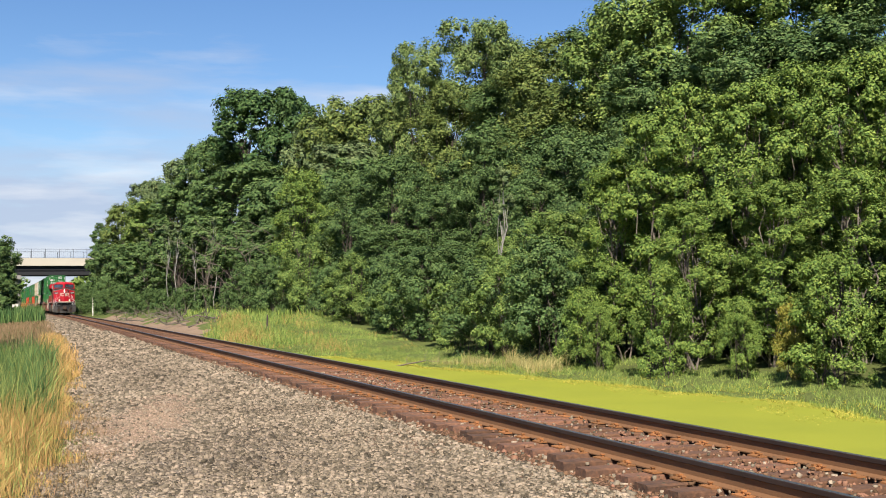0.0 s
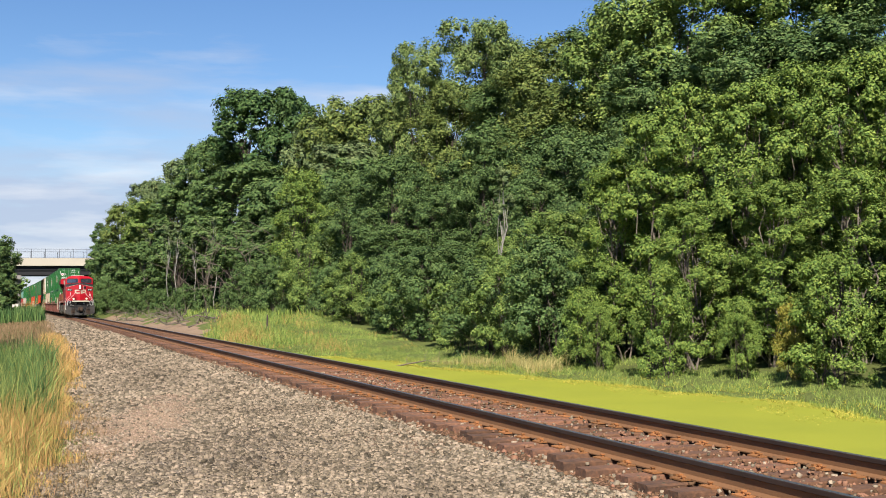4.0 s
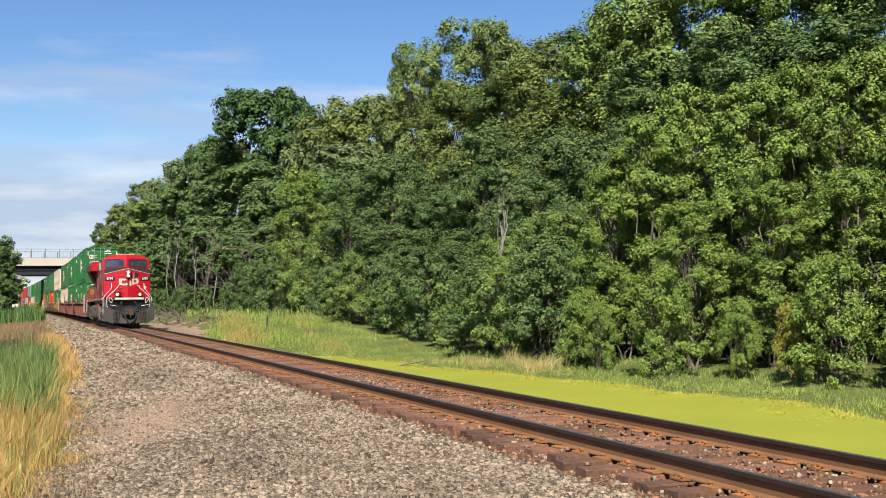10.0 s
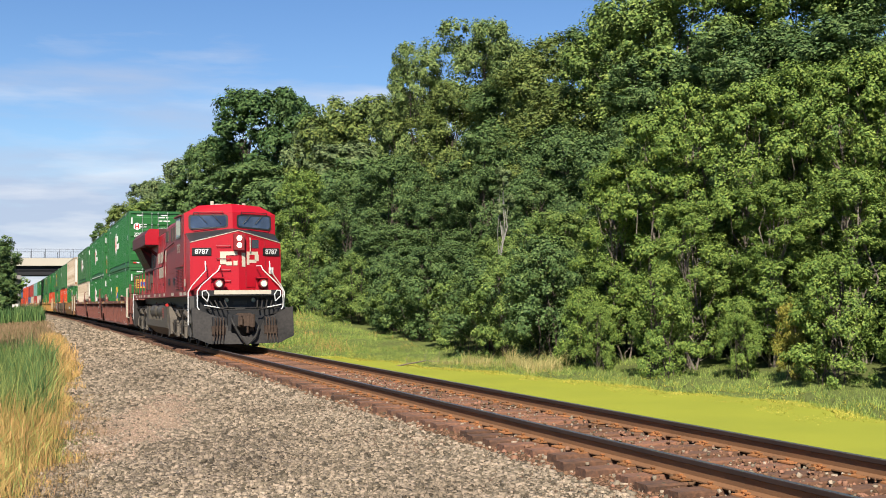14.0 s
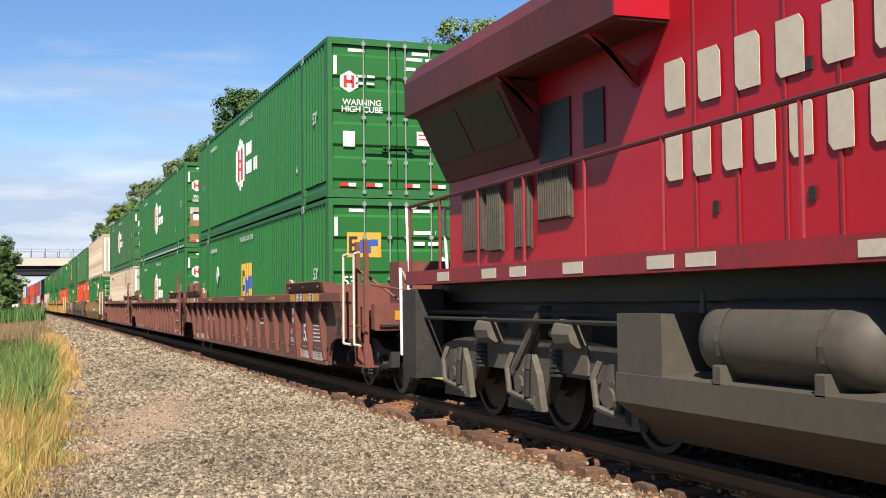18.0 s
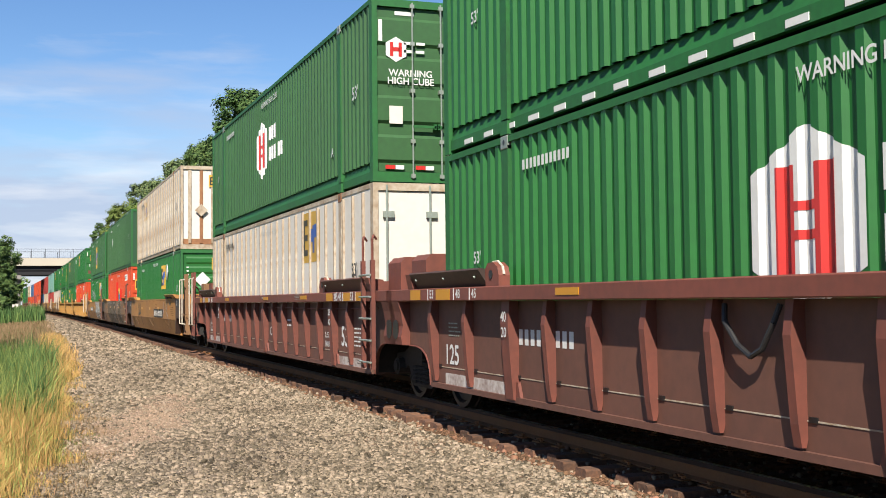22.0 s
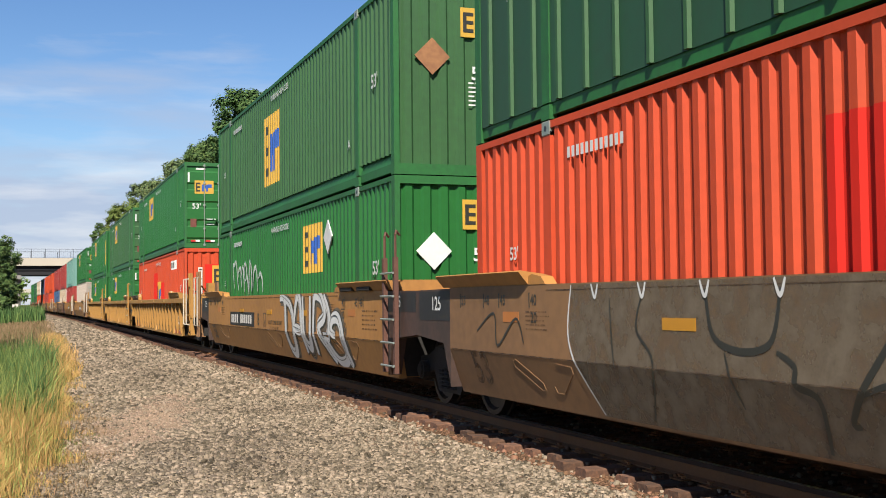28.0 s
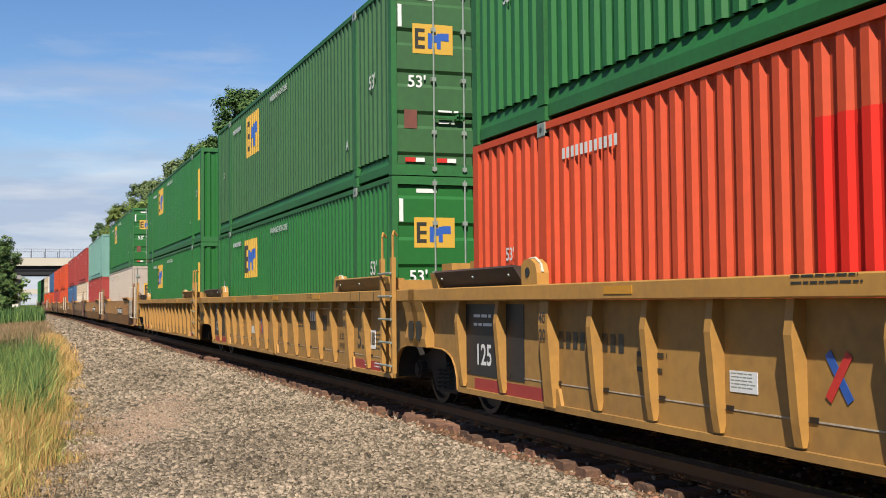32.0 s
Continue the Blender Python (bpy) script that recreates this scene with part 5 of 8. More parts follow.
        for s in (-1, 1):
            part("reflective_tape", Geo().box(*sorted((s * 1.13, s * 1.19)), ink, yl, 2.22, 2.56), "white", c, "upright white reflective strip")
        if fmark == "gem" or not fmark:
            part("marking", Geo().box(0.38, 0.78, ink, yl, 0.98, 1.24), "white", c, "white notice")
            part("marking", bars_front(0.58, yl - 0.008, 1.11, 0.34, 0.16, 2, 3), "red_tape", c)
            part("marking", Geo().box(0.82, 1.12, ink, yl, 0.98, 1.24), "reflector", c, "yellow warning label")
            part("marking", Geo().box(-1.02, -0.80, ink, yl, 0.92, 1.2), "pale", c, "pale label")
            part("marking", bars_front(0.62, ink, 1.86, 0.8, 0.36, 5, 8), "white", c)
            part("marking", bars_front(0.48, ink, 2.42, 0.6, 0.36, 2, 9), "white", c)
            part("warning_text", writing("WARNING\nHIGH CUBE", 0.15, "white"), None, c, at=on_front(-0.66, ink, 1.66))
            part("length_text", writing("53'", 0.24, "white"), None, c, at=on_front(0.86, ink, 1.48))
            front_panel_logo(c, -0.90, yl, 2.1, 0.34, 0.40, "gem")
        else:
            front_panel_logo(c, *((-0.74, yl, 2.0, 0.74, 0.54) if paint == "orange" else (-0.64, yl, 2.06, 0.64, 0.45)), "block")
            part("length_text", writing("53'", 0.25, "white"), None, c, at=on_front(-0.90, ink, 1.40))
            part("marking", Geo().box(-1.10, -0.90, ink, yl, 0.70, 0.98), "maroon", c, "faded maroon label")
            part("marking", bars_front(-0.38, ink, 0.86, 0.36, 0.26, 3, 5), "white", c)
            part("marking", bars_front(0.56, ink, 2.12, 0.52, 0.40, 2, 9), "white", c)
            placard(c, 0.86, ink, 1.62, 0.23, True)
            part("marking", bars_front(0.40, ink, 1.25, 0.34, 0.34, 7, 4), "white", c)
            part("marking", bars_front(0.86, ink, 1.18, 0.42, 0.14, 3, 6), "white", c)
            part("marking", Geo().box(0.20, 0.60, ink, yl, 0.66, 0.94), "reflector", c, "yellow warning label")
            part("marking", Geo().box(0.64, 1.12, ink, yl, 0.66, 0.90), "pale", c, "pale notice")
            part("marking", bars_front(0.88, yl - 0.008, 0.78, 0.38, 0.14, 3, 3), "orange", c)
        if "ticks" in mark:
            part("rust_field", Geo().box(-1.12, -0.645, ink + 0.002, yl, 0.72, 1.10), "rust", c, "rust-stained door panel")
            part("rust_field", Geo().box(-1.14, -0.35, ink + 0.002, yl + 0.03, 0.18, 0.46), "rust", c, "rust-stained foot of the door")
            part("marking", Geo().box(-1.12, -0.645, ink, yl, 1.14, 1.36), "worn_white", c, "stained white notice")
    elif front == "corr":
        g = Geo()
        pts = wave(-HALF + 0.08, HALF - 0.08, 0.28, 0.04)
        for x, d in pts:
            g.v += [(x, 0.03 + d, 0.16), (x, 0.03 + d, H - 0.12)]
        g.f = [(2 * i, 2 * i + 2, 2 * i + 3, 2 * i + 1) for i in range(len(pts) - 1)]
        part("front_panel", g, paint, c, "corrugated blank end")
        part("length_text", writing("53'", 0.28, "white"), None, c, at=on_front(0.1, 0.02, 1.72 if fmark == "placard" and "high" not in extras else 1.55))
        if paint == "orange":
            part("marking", Geo().box(-0.84, -0.70, 0.022, 0.026, 0.75, 2.25), "pale", c, "pale upright number strip")
            part("marking", bars_front(-0.77, 0.02, 1.5, 0.09, 1.4, 9, 2), "logo_dark", c)
        part("marking", bars_front(1.02, 0.02, 1.5, 0.10, 1.3, 11, 2), "white", c)
        if fmark == "block":
            part("marking", Geo().box(-0.62, 0.82, 0.022, 0.026, 1.55, 2.35), "orange_new" if paint == "orange" else "logo_yellow", c)
            front_panel_logo(c, 0.12, 0.02, 1.95, 0.98, 0.72, "block")
        if fmark == "placard":
            placard(c, -0.69, 0.025, 1.78, 0.28, True, "rust" if "high" in extras else "white")
            front_panel_logo(c, 0.12, 0.02, 2.33, 0.7, 0.45, "block")
            part("marking", bars_front(0.10, 0.02, 1.22, 0.42, 0.4, 6, 4), "white", c)
    elif front == "hribs":
        g = Geo().box(-HALF + 0.08, HALF - 0.08, 0.05, 0.08, 0.16, H - 0.12)
        for k in range(7):
            za = 0.35 + k * 0.34
            part("panel_rib", Geo().prism([(0.049, za), (0.018, za + 0.06), (0.018, za + 0.2), (0.049, za + 0.26)], -1.1, 1.1, "x"), paint, c)
        part("front_panel", g, paint, c, "blank end with pressed ribs")
        front_panel_logo(c, 0.1, 0.018, 2.40, 0.66, 0.42, "block")
        placard(c, -0.55, 0.018, 1.85, 0.27)
        part("marking", bars_front(-1.06, 0.015, 1.6, 0.08, 1.4, 11, 5), "white", c)
        part("marking", bars_front(1.12, 0.015, 1.4, 0.09, 1.6, 12, 6), "white", c)
    elif front == "posts":
        part("front_panel", Geo().box(-HALF + 0.08, HALF - 0.08, 0.05, 0.08, 0.16, H - 0.12), paint, c, "white blank end streaked with rust")
        for k in range(6):
            x = -0.98 + k * 0.395
            part("end_post", Geo().prism([(x - 0.06, 0.05), (x - 0.045, 0.01), (x + 0.045, 0.01), (x + 0.06, 0.05)], 0.2, H - 0.14, "z"), "rust" if k in (1, 4) else "pale_post", c, "rust-stained end post")
        part("rust_band", Geo().box(-HALF + 0.09, HALF - 0.09, 0.038, 0.049, 0.17, 0.36), "rust", c, "rusted lower band")
        front_panel_logo(c, -0.05, 0.01, 2.38, 0.56, 0.42, "block")
        placard(c, -0.6, -0.035, 1.35, 0.22, True, "pale_post")
        part("marking", bars_front(1.02, 0.008, 2.1, 0.12, 0.9, 7, 3), "logo_dark", c)
    elif front == "pale_doors":
        for s in (-1, 1):
            x0, x1 = sorted((s * 0.008, s * (HALF - 0.085)))
            door = part("door", Geo().box(x0, x1, 0.03, 0.08, 0.17, H - 0.13), paint, c, "smooth white door leaf")
            for f in (0.3, 0.9):
                x = s * f * (HALF - 0.1)
                rod = Geo().rod((x, -0.005, 0.06), (x, -0.005, H - 0.04), 0.019, 7)
                for zz in (0.3, 1.2, 2.4):
                    rod.box(x - 0.06, x + 0.12, -0.02, 0.03, zz - 0.05, zz + 0.05)
                part("lock_rod", rod, "rod", door)
        if fmark:
            front_panel_logo(c, -0.3, 0.03, 1.75, 0.9, 0.62, "block")
    else:
        g = Geo().box(-HALF + 0.08, HALF - 0.08, 0.03, 0.08, 0.16, H - 0.12)
        part("front_panel", g, paint, c, "blank end")
        if fmark == "notice":
            for x in (-1.0, -0.62, -0.02, 0.36, 0.74, 1.08):
                part("end_post", Geo().prism([(x - 0.045, 0.03), (x - 0.03, 0.004), (x + 0.03, 0.004), (x + 0.045, 0.03)], 0.2, H - 0.16, "z"), "green_old", c)
            part("marking", Geo().box(-0.42, -0.12, 0.024, 0.03, 0.75, 1.35), "pale", c, "paper notice")
            part("length_text", writing("53'", 0.3, "white"), None, c, at=on_front(0.2, 0.025, 2.35))
            part("marking", Geo().box(-0.5, 0.02, 0.024, 0.03, 2.3, 2.6), "white", c)
    # markings of the near side
    if L > 13:
        part("length_text", writing("53'", 0.30, "white" if paint != "pale" else "logo_dark"), None, c, at=on_side(-HALF - 0.004 - (0.032 if side == "post" else 0), 1.0, 1.55))
        part("length_text", writing("53'", 0.2, "white"), None, c, at=on_side(-HALF - 0.004, 15.06, 1.55))
        part("warning_text", writing("WARNING HIGH CUBE", 0.17, "white"), None, c, at=on_side(-HALF - 0.004, 8.07, 2.6))
        part("marking", bars_side(-HALF - 0.004 - (0.032 if side == "post" else 0), 13.1, 2.44, 1.2, 0.26, 1, 2), "white" if paint != "pale" else "logo_dark", c)
        part("side_letter", writing("A", 0.22, "white"), None, c, at=on_side(-HALF - 0.003, 2.5, 0.75))
    for m in mark.split():
        if m.startswith("gem"):
            logo_gem(skin, c, 8.9, 1.6, 1.25, 1.37)
        elif m.startswith("block:"):
            logo_block(skin, c, *[float(q) for q in m.split(":")[1:]])
        elif m == "block_end":
            part("marking", skin.sheet(0.35, 0.75, 0.7, 2.3, 0.004), "logo_yellow", c, "upright yellow marking")
        elif m == "red_patch":
            part("marking", skin.sheet(8.48, 9.76, 0.32, 2.28, 0.003), "orange_new", c, "fresh red paint patch")
            part("marking", skin.sheet(5.98, 7.1, 0.32, 1.86, 0.003), "orange_new", c, "fresh red paint patch")
        elif m == "plate":
            part("marking", skin.sheet(2.33, 3.95, 2.26, 2.58, 0.004), "white", c, "white number panel")
            for q in (3.72, 3.50, 3.10, 2.92, 2.74, 2.52):
                part("marking", skin.sheet(q - 0.06, q + 0.05, 2.32, 2.52, 0.008), "logo_dark", c)
        elif m == "placard":
            placard(c, -HALF - 0.004, 3.9, 2.2, 0.30, False)
        elif m == "placard_far":
            placard(c, -HALF - 0.004, 12.4, 1.8, 0.25, False)
        elif m == "faded":
            part("marking", skin.sheet(6.4, 9.6, 0.6, 2.3, 0.003), "green_old", c, "faded repainted patch")
        elif m == "ticks":
            strip = Geo().box(-HALF + 0.012, -HALF + 0.0215, 0, 0.26, 0.06, 0.12).mesh("reflective_tape", "white")
            for k in range(24):
                part("reflective_tape", strip, None, c, "white reflective strip", at=Matrix.Translation((0, 0.5 + k * 0.64, 0)))
        elif m == "tag_white":
            for q in ([(13.62, 1.40), (13.80, 1.95), (13.62, 2.02), (13.36, 2.06), (13.2, 1.75), (13.02, 1.35)], [(13.08, 1.68), (12.98, 1.85), (12.72, 1.88), (12.66, 1.60), (12.58, 1.42)], [(12.62, 1.7), (12.5, 1.9), (12.36, 1.86), (12.3, 1.62)],
                      [(12.22, 1.30), (12.25, 1.70), (12.2, 1.98), (11.95, 1.92), (11.9, 1.68), (12.12, 1.56)], [(11.86, 1.72), (11.72, 1.5), (11.6, 1.25)], [(11.62, 1.3), (11.56, 1.8), (11.5, 2.02), (11.3, 1.86), (11.25, 1.5), (11.28, 1.3)],
                      [(11.1, 1.4), (10.98, 1.78), (10.7, 1.85), (10.55, 1.55), (10.5, 1.3)], [(10.4, 1.6), (10.2, 1.72), (9.95, 1.55), (9.9, 1.28)]):
                stroke(c, q, 0.046, "spray_white", 0.0, "soft white sprayed letter stroke", -HALF - 0.006)
                stroke(c, q, 0.014, "white", 0.0, "bright core of the sprayed stroke", -HALF - 0.009)
    c.matrix_basis = pose(TRACK, u, z)
    return c


def stroke(parent, pts, width, material, off, label="broad sprayed stroke", flat=None):
    """A smooth ribbon of spray paint through (y, z) points on the folded side sheet."""
    path = []
    for i in range(len(pts) - 1):
        p0, p1, p2, p3 = pts[max(0, i - 1)], pts[i], pts[i + 1], pts[min(len(pts) - 1, i + 2)]
        for k in range(6):
            t = k / 6
            path.append(tuple(0.5 * (2 * b + (c - a) * t + (2 * a - 5 * b + 4 * c - d) * t * t + (3 * b - a - 3 * c + d) * t ** 3) for a, b, c, d in zip(p0, p1, p2, p3)))
    path.append(pts[-1])
    g, n = Geo(), len(path)
    for k, (y, z) in enumerate(path):
        (ya, za), (yb, zb) = path[max(0, k - 1)], path[min(n - 1, k + 1)]
        d = math.hypot(yb - ya, zb - za) or 1
        w = width * (0.75 + 0.5 * math.sin(math.pi * k / (n - 1)))
        for s in (1, -1):
            q = z + s * (yb - ya) / d * w
            q = q if flat is not None else min(1.59, max(0.36, q))
            g.v.append((flat - 0.0012 * k / n if flat is not None else -1.531 - off - 0.0012 * k / n + 0.327 * max(0.0, 0.86 - q), y - s * (zb - za) / d * w, q))
    g.f = [(2 * k, 2 * k + 2, 2 * k + 3, 2 * k + 1) for k in range(n - 1)]
    part("spray_paint", g, material, parent, label)


def field(parent, base, far, near, material="grey_paint"):
    """A sprayed-over patch of the folded side sheet between two ragged edges, given as (y, z) from top to bottom."""
    g, rows = Geo(), [1.589, 1.5, 1.42, 1.35, 1.30, 1.2, 1.1, 1.0, 0.93, 0.86, 0.77, 0.63, 0.5, 0.37]
    for z in rows:
        for edge in (far, near):
            y = float(np.interp(-z, [-q[1] for q in edge], [q[0] for q in edge]))
            g.v.append((-1.5325 + 0.327 * max(0.0, 0.86 - z), base + y, z))
    g.f = [(2 * i, 2 * i + 1, 2 * i + 3, 2 * i + 2) for i in range(len(rows) - 1)]
    part("spray_paint", g, material, parent, "dull grey overpainted field")


WILD = [[(6.95, 1.52), (6.5, 1.45), (6.35, 0.6), (5.95, 0.48), (5.72, 0.9), (5.95, 1.35), (6.55, 1.52)],
        [(5.9, 0.5), (5.5, 1.45), (5.2, 1.5), (5.05, 0.95), (4.95, 0.5)], [(5.65, 0.95), (5.1, 0.9)],
        [(4.95, 1.55), (4.85, 0.8), (4.6, 0.62), (4.4, 0.85), (4.35, 1.55)],
        [(4.15, 0.5), (4.1, 1.2), (4.0, 1.55), (3.5, 1.5), (3.3, 1.2), (3.75, 1.0), (3.3, 0.65), (2.95, 0.42)],
        [(3.35, 1.56), (2.98, 1.2), (3.1, 0.85), (3.42, 0.86)],
        [(3.2, 0.75), (2.75, 0.46), (2.2, 0.5), (2.1, 0.8), (2.35, 1.15), (2.75, 1.15), (2.85, 0.95), (2.6, 0.88)], [(2.25, 0.95), (2.1, 0.6), (1.95, 0.38)]]


# wheels and trucks
SPINNERS = []


def wheelset_mesh(r, gauge=0.755, half_axle=0.98):
    g = Geo()
    for s in (-1, 1):
        k = gauge * s
        g.lathe([(k - s * 0.075, r + 0.028), (k - s * 0.045, r + 0.028), (k - s * 0.035, r + 0.004), (k + s * 0.065, r), (k + s * 0.065, r - 0.06), (k + s * 0.02, r - 0.09), (k + s * 0.01, 0.16), (k + s * 0.07, 0.14), (k + s * 0.07, 0.0)], 24)
        g.lathe([(k - s * 0.075, r + 0.028), (k - s * 0.075, r - 0.06), (k - s * 0.02, r - 0.10), (k - s * 0.04, 0.15), (k - s * 0.07, 0.10)], 24)
    g.rod((-half_axle, 0, 0), (half_axle, 0, 0), 0.085, 10)
    return g.mesh("wheelset", "wheel")


def add_wheels(parent, mesh, ys, r, spin=True):
    for y in ys:
        ob = part("wheelset", mesh, None, parent, "steel wheels on an axle", at=pose(0, y, r))
        if spin:
            SPINNERS.append((ob, y, r))


FREIGHT_R, LOCO_R = 0.4826, 0.533
FREIGHT_WHEELS = wheelset_mesh(FREIGHT_R)
LOCO_WHEELS = wheelset_mesh(LOCO_R)


def freight_truck_mesh():
    g = Geo()
    for s in (-1, 1):
        a, b = s * 0.93, s * 1.07
        x0, x1 = min(a, b), max(a, b)
        g.prism([(-1.18, 0.42), (-1.18, 0.66), (-0.80, 0.70), (-0.42, 0.84), (0.42, 0.84), (0.80, 0.70), (1.18, 0.66), (1.18, 0.42), (0.92, 0.40), (0.62, 0.50), (0.40, 0.22), (-0.40, 0.22), (-0.62, 0.50), (-0.92, 0.40)], x0, x1, "x")
        for y in (-0.2, 0.0, 0.2):
            for k in range(7):
                z = 0.27 + k * 0.055
                g.rod((s * 1.075, y, z), (s * 1.075, y, z + 0.028), 0.075, 8)
        for y in (-0.9, 0.9):
            g.rod((s * 0.92, y, 0.4826), (s * 1.16, y, 0.4826), 0.13, 10).rod((s * 1.14, y, 0.4826), (s * 1.19, y, 0.4826), 0.09, 8)
    g.box(-1.15, 1.15, -0.2, 0.2, 0.55, 0.80)
    return g.mesh("truck", "iron")


FREIGHT_TRUCK = freight_truck_mesh()


def well_car(u, style, units, label, spin=True, pitch=19.4, length=LEN, group="well cars of the train", tags=()):
    """An articulated well car; its first container's leading end stands at local y = 0."""
    body, panel = {"maroon": ("maroon", "maroon_panel"), "tan": ("tan", "tan"), "yellow": ("yellow", "yellow_panel")}[style]
    car = thing("well_car", label, "railway car", group)
    L = length
    ribbed = style != "tan"
    chord = Geo().box(-1.565, -1.37, -1.75, L + 1.75, 1.44, 1.60, 0.012).mesh("top_chord", body)
    chord_r = Geo().box(1.37, 1.565, -1.75, L + 1.75, 1.44, 1.60, 0.012).mesh("top_chord", body)
    rib = Geo().prism([(-1.372, 1.438), (-1.475, 1.438), (-1.51, 1.19), (-1.462, 0.58), (-1.436, 0.42), (-1.40, 0.42), (-1.38, 0.50)], -0.045, 0.045, "y").mesh("rib", body)
    broad_rib = Geo().prism([(-1.372, 1.438), (-1.49, 1.438), (-1.515, 1.19), (-1.475, 0.60), (-1.455, 0.37), (-1.41, 0.36), (-1.38, 0.50)], -0.11, 0.10, "y").prism([(-0.16, 0.56), (0.14, 0.56), (0.22, 0.345), (-0.24, 0.345)], -1.425, -1.388, "x").mesh("rib", body)
    weep = Geo().box(-1.396, -1.386, -0.16, -0.07, 0.595, 0.635).mesh("weep_hole", "board")
    # three broad ribs, ten slender ones between them, and one more towards each end
    rib_places = [-0.10, 0.92] + [1.95 + 0.985 * i for i in range(13)] + [L - 1.12, L + 0.10]
    rib_r = Geo().prism([(1.372, 1.438), (1.54, 1.438), (1.555, 1.22), (1.49, 0.60), (1.455, 0.44), (1.41, 0.44), (1.38, 0.50)], -0.055, 0.055, "y").mesh("rib", body)
    arch = [(0.36, 0.345), (0.38, 0.50), (0.44, 0.63), (0.55, 0.735), (0.72, 0.80), (0.92, 0.83), (1.72, 0.84)]
    side_line = [(L + a, z) for a, z in arch] + [(L + 1.72, 1.438), (-1.72, 1.438)] + [(-a, z) for a, z in arch[::-1]]
    sheet_l = Geo().prism(side_line, -1.385, -1.345, "x").mesh("side_sheet", panel)
    sheet_r = Geo().prism(side_line, 1.345, 1.385, "x").mesh("side_sheet", panel)
    arches = []
    for y0, s in ((-0.28, -1), (L + 0.28, 1)):
        arches.append(Geo().pipe([(-1.395, y0 + s * (a - 0.28), z) for a, z in arch], 0.012, 5).mesh("arch_flange", body))
    floor = Geo().box(-1.2, 1.2, -0.25, L + 0.25, 0.35, 0.385).mesh("well_floor", panel)
    sills = [Geo().box(*sorted((q * 1.2, q * 1.43)), -0.25, L + 0.25, 0.335, 0.398).mesh("bottom_sill", panel) for q in (-1, 1)]
    smooth_l = Geo().prism([(-1.35, 1.60), (-1.53, 1.60), (-1.53, 0.86), (-1.36, 0.34), (-1.25, 0.34), (-1.33, 0.86)], -0.35, L + 0.35, "y").mesh("side_sheet", panel)
    smooth_d = smooth_l.copy()
    smooth_d.materials.clear()
    smooth_d.materials.append(M["tan_dull"])
    smooth_r = Geo().prism([(1.35, 1.60), (1.53, 1.60), (1.53, 0.86), (1.36, 0.34), (1.25, 0.34), (1.33, 0.86)], -0.35, L + 0.35, "y").mesh("side_sheet", panel)
    ears = []
    for s in (-1, 1):
        x0, x1 = sorted((s * 1.33, s * 1.525))
        for y0, q in ((-0.35, -1), (L + 0.35, 1)):
            ya = y0 + q * 0.002
            # smooth cars: maroon-brown webs, darkened also for the shade between units
            ears.append(Geo().prism([(ya, 0.40), (ya + q * 0.25, 0.92), (ya + q * 1.3, 1.0), (ya + q * 1.3, 1.58), (ya, 1.59)], x0, x1, "x").mesh("end_web", panel if ribbed else "guide"))
    guides, studs = [], []
    for y0, y1 in ((-0.52, 2.14), (L - 1.90, L + 0.56)):
        for s in (-1, 1):
            if ribbed:
                guides.append(Geo().prism([(s * 1.49, 1.604), (s * 1.615, 1.79), (s * 1.60, 1.81), (s * 1.34, 1.77), (s * 1.34, 1.604)], y0, y1, "y").mesh("guide_plate", panel if y0 < 0 else "guide"))
            else:
                guides.append(Geo().prism([(s * 1.645, 1.735), (s * 1.62, 1.748), (s * 1.34, 1.71), (s * 1.34, 1.603), (s * 1.535, 1.603)], y0 - 0.08, y1, "y").mesh("guide_plate", body))
        if ribbed:
            g = Geo()
            for q in (0.08, 0.5, 0.92):
                yy = y0 + (y1 - y0) * q
                g.rod((-1.575, yy, 1.715), (-1.59, yy, 1.705), 0.016, 6)
            studs.append(g.mesh("guide_stud", "rod"))
            q = y0 if y0 < 0 else y1
            d = -1 if y0 < 0 else 1
            studs.append(Geo().prism([(-1.56, 1.602), (-1.60, 1.79), (-1.36, 1.765), (-1.36, 1.602)], *sorted((q + d * 0.003, q + d * 0.20)), "y").mesh("guide_stop", body))
    hooks, hook_edges = [], []
    for y0, s in ((2.17, 1), (L - 1.93, -1)):
        line = [(0.0, 1.601), (-0.01, 1.80), (0.07, 1.86), (0.22, 1.865), (0.34, 1.81), (0.38, 1.72), (0.38, 1.601)] if ribbed else [(0.0, 1.601), (0.02, 1.68), (0.14, 1.71), (0.36, 1.68), (0.46, 1.601)]
        hooks.append(Geo().prism([(y0 + s * q, z) for q, z in line], -1.535, -1.40, "x").mesh("latch", body))
        if ribbed:
            hook_edges.append(Geo().pipe([(-1.47, y0 + s * q, z + 0.006) for q, z in line[1:6]], 0.017, 5).mesh("latch_edge", "cream"))
            hook_edges.append(Geo().rod((-1.535, y0 + s * 0.16, 1.73), (-1.545, y0 + s * 0.16, 1.73), 0.05, 9).mesh("latch_hole", "board"))
    lugs, lug_holes = [], []
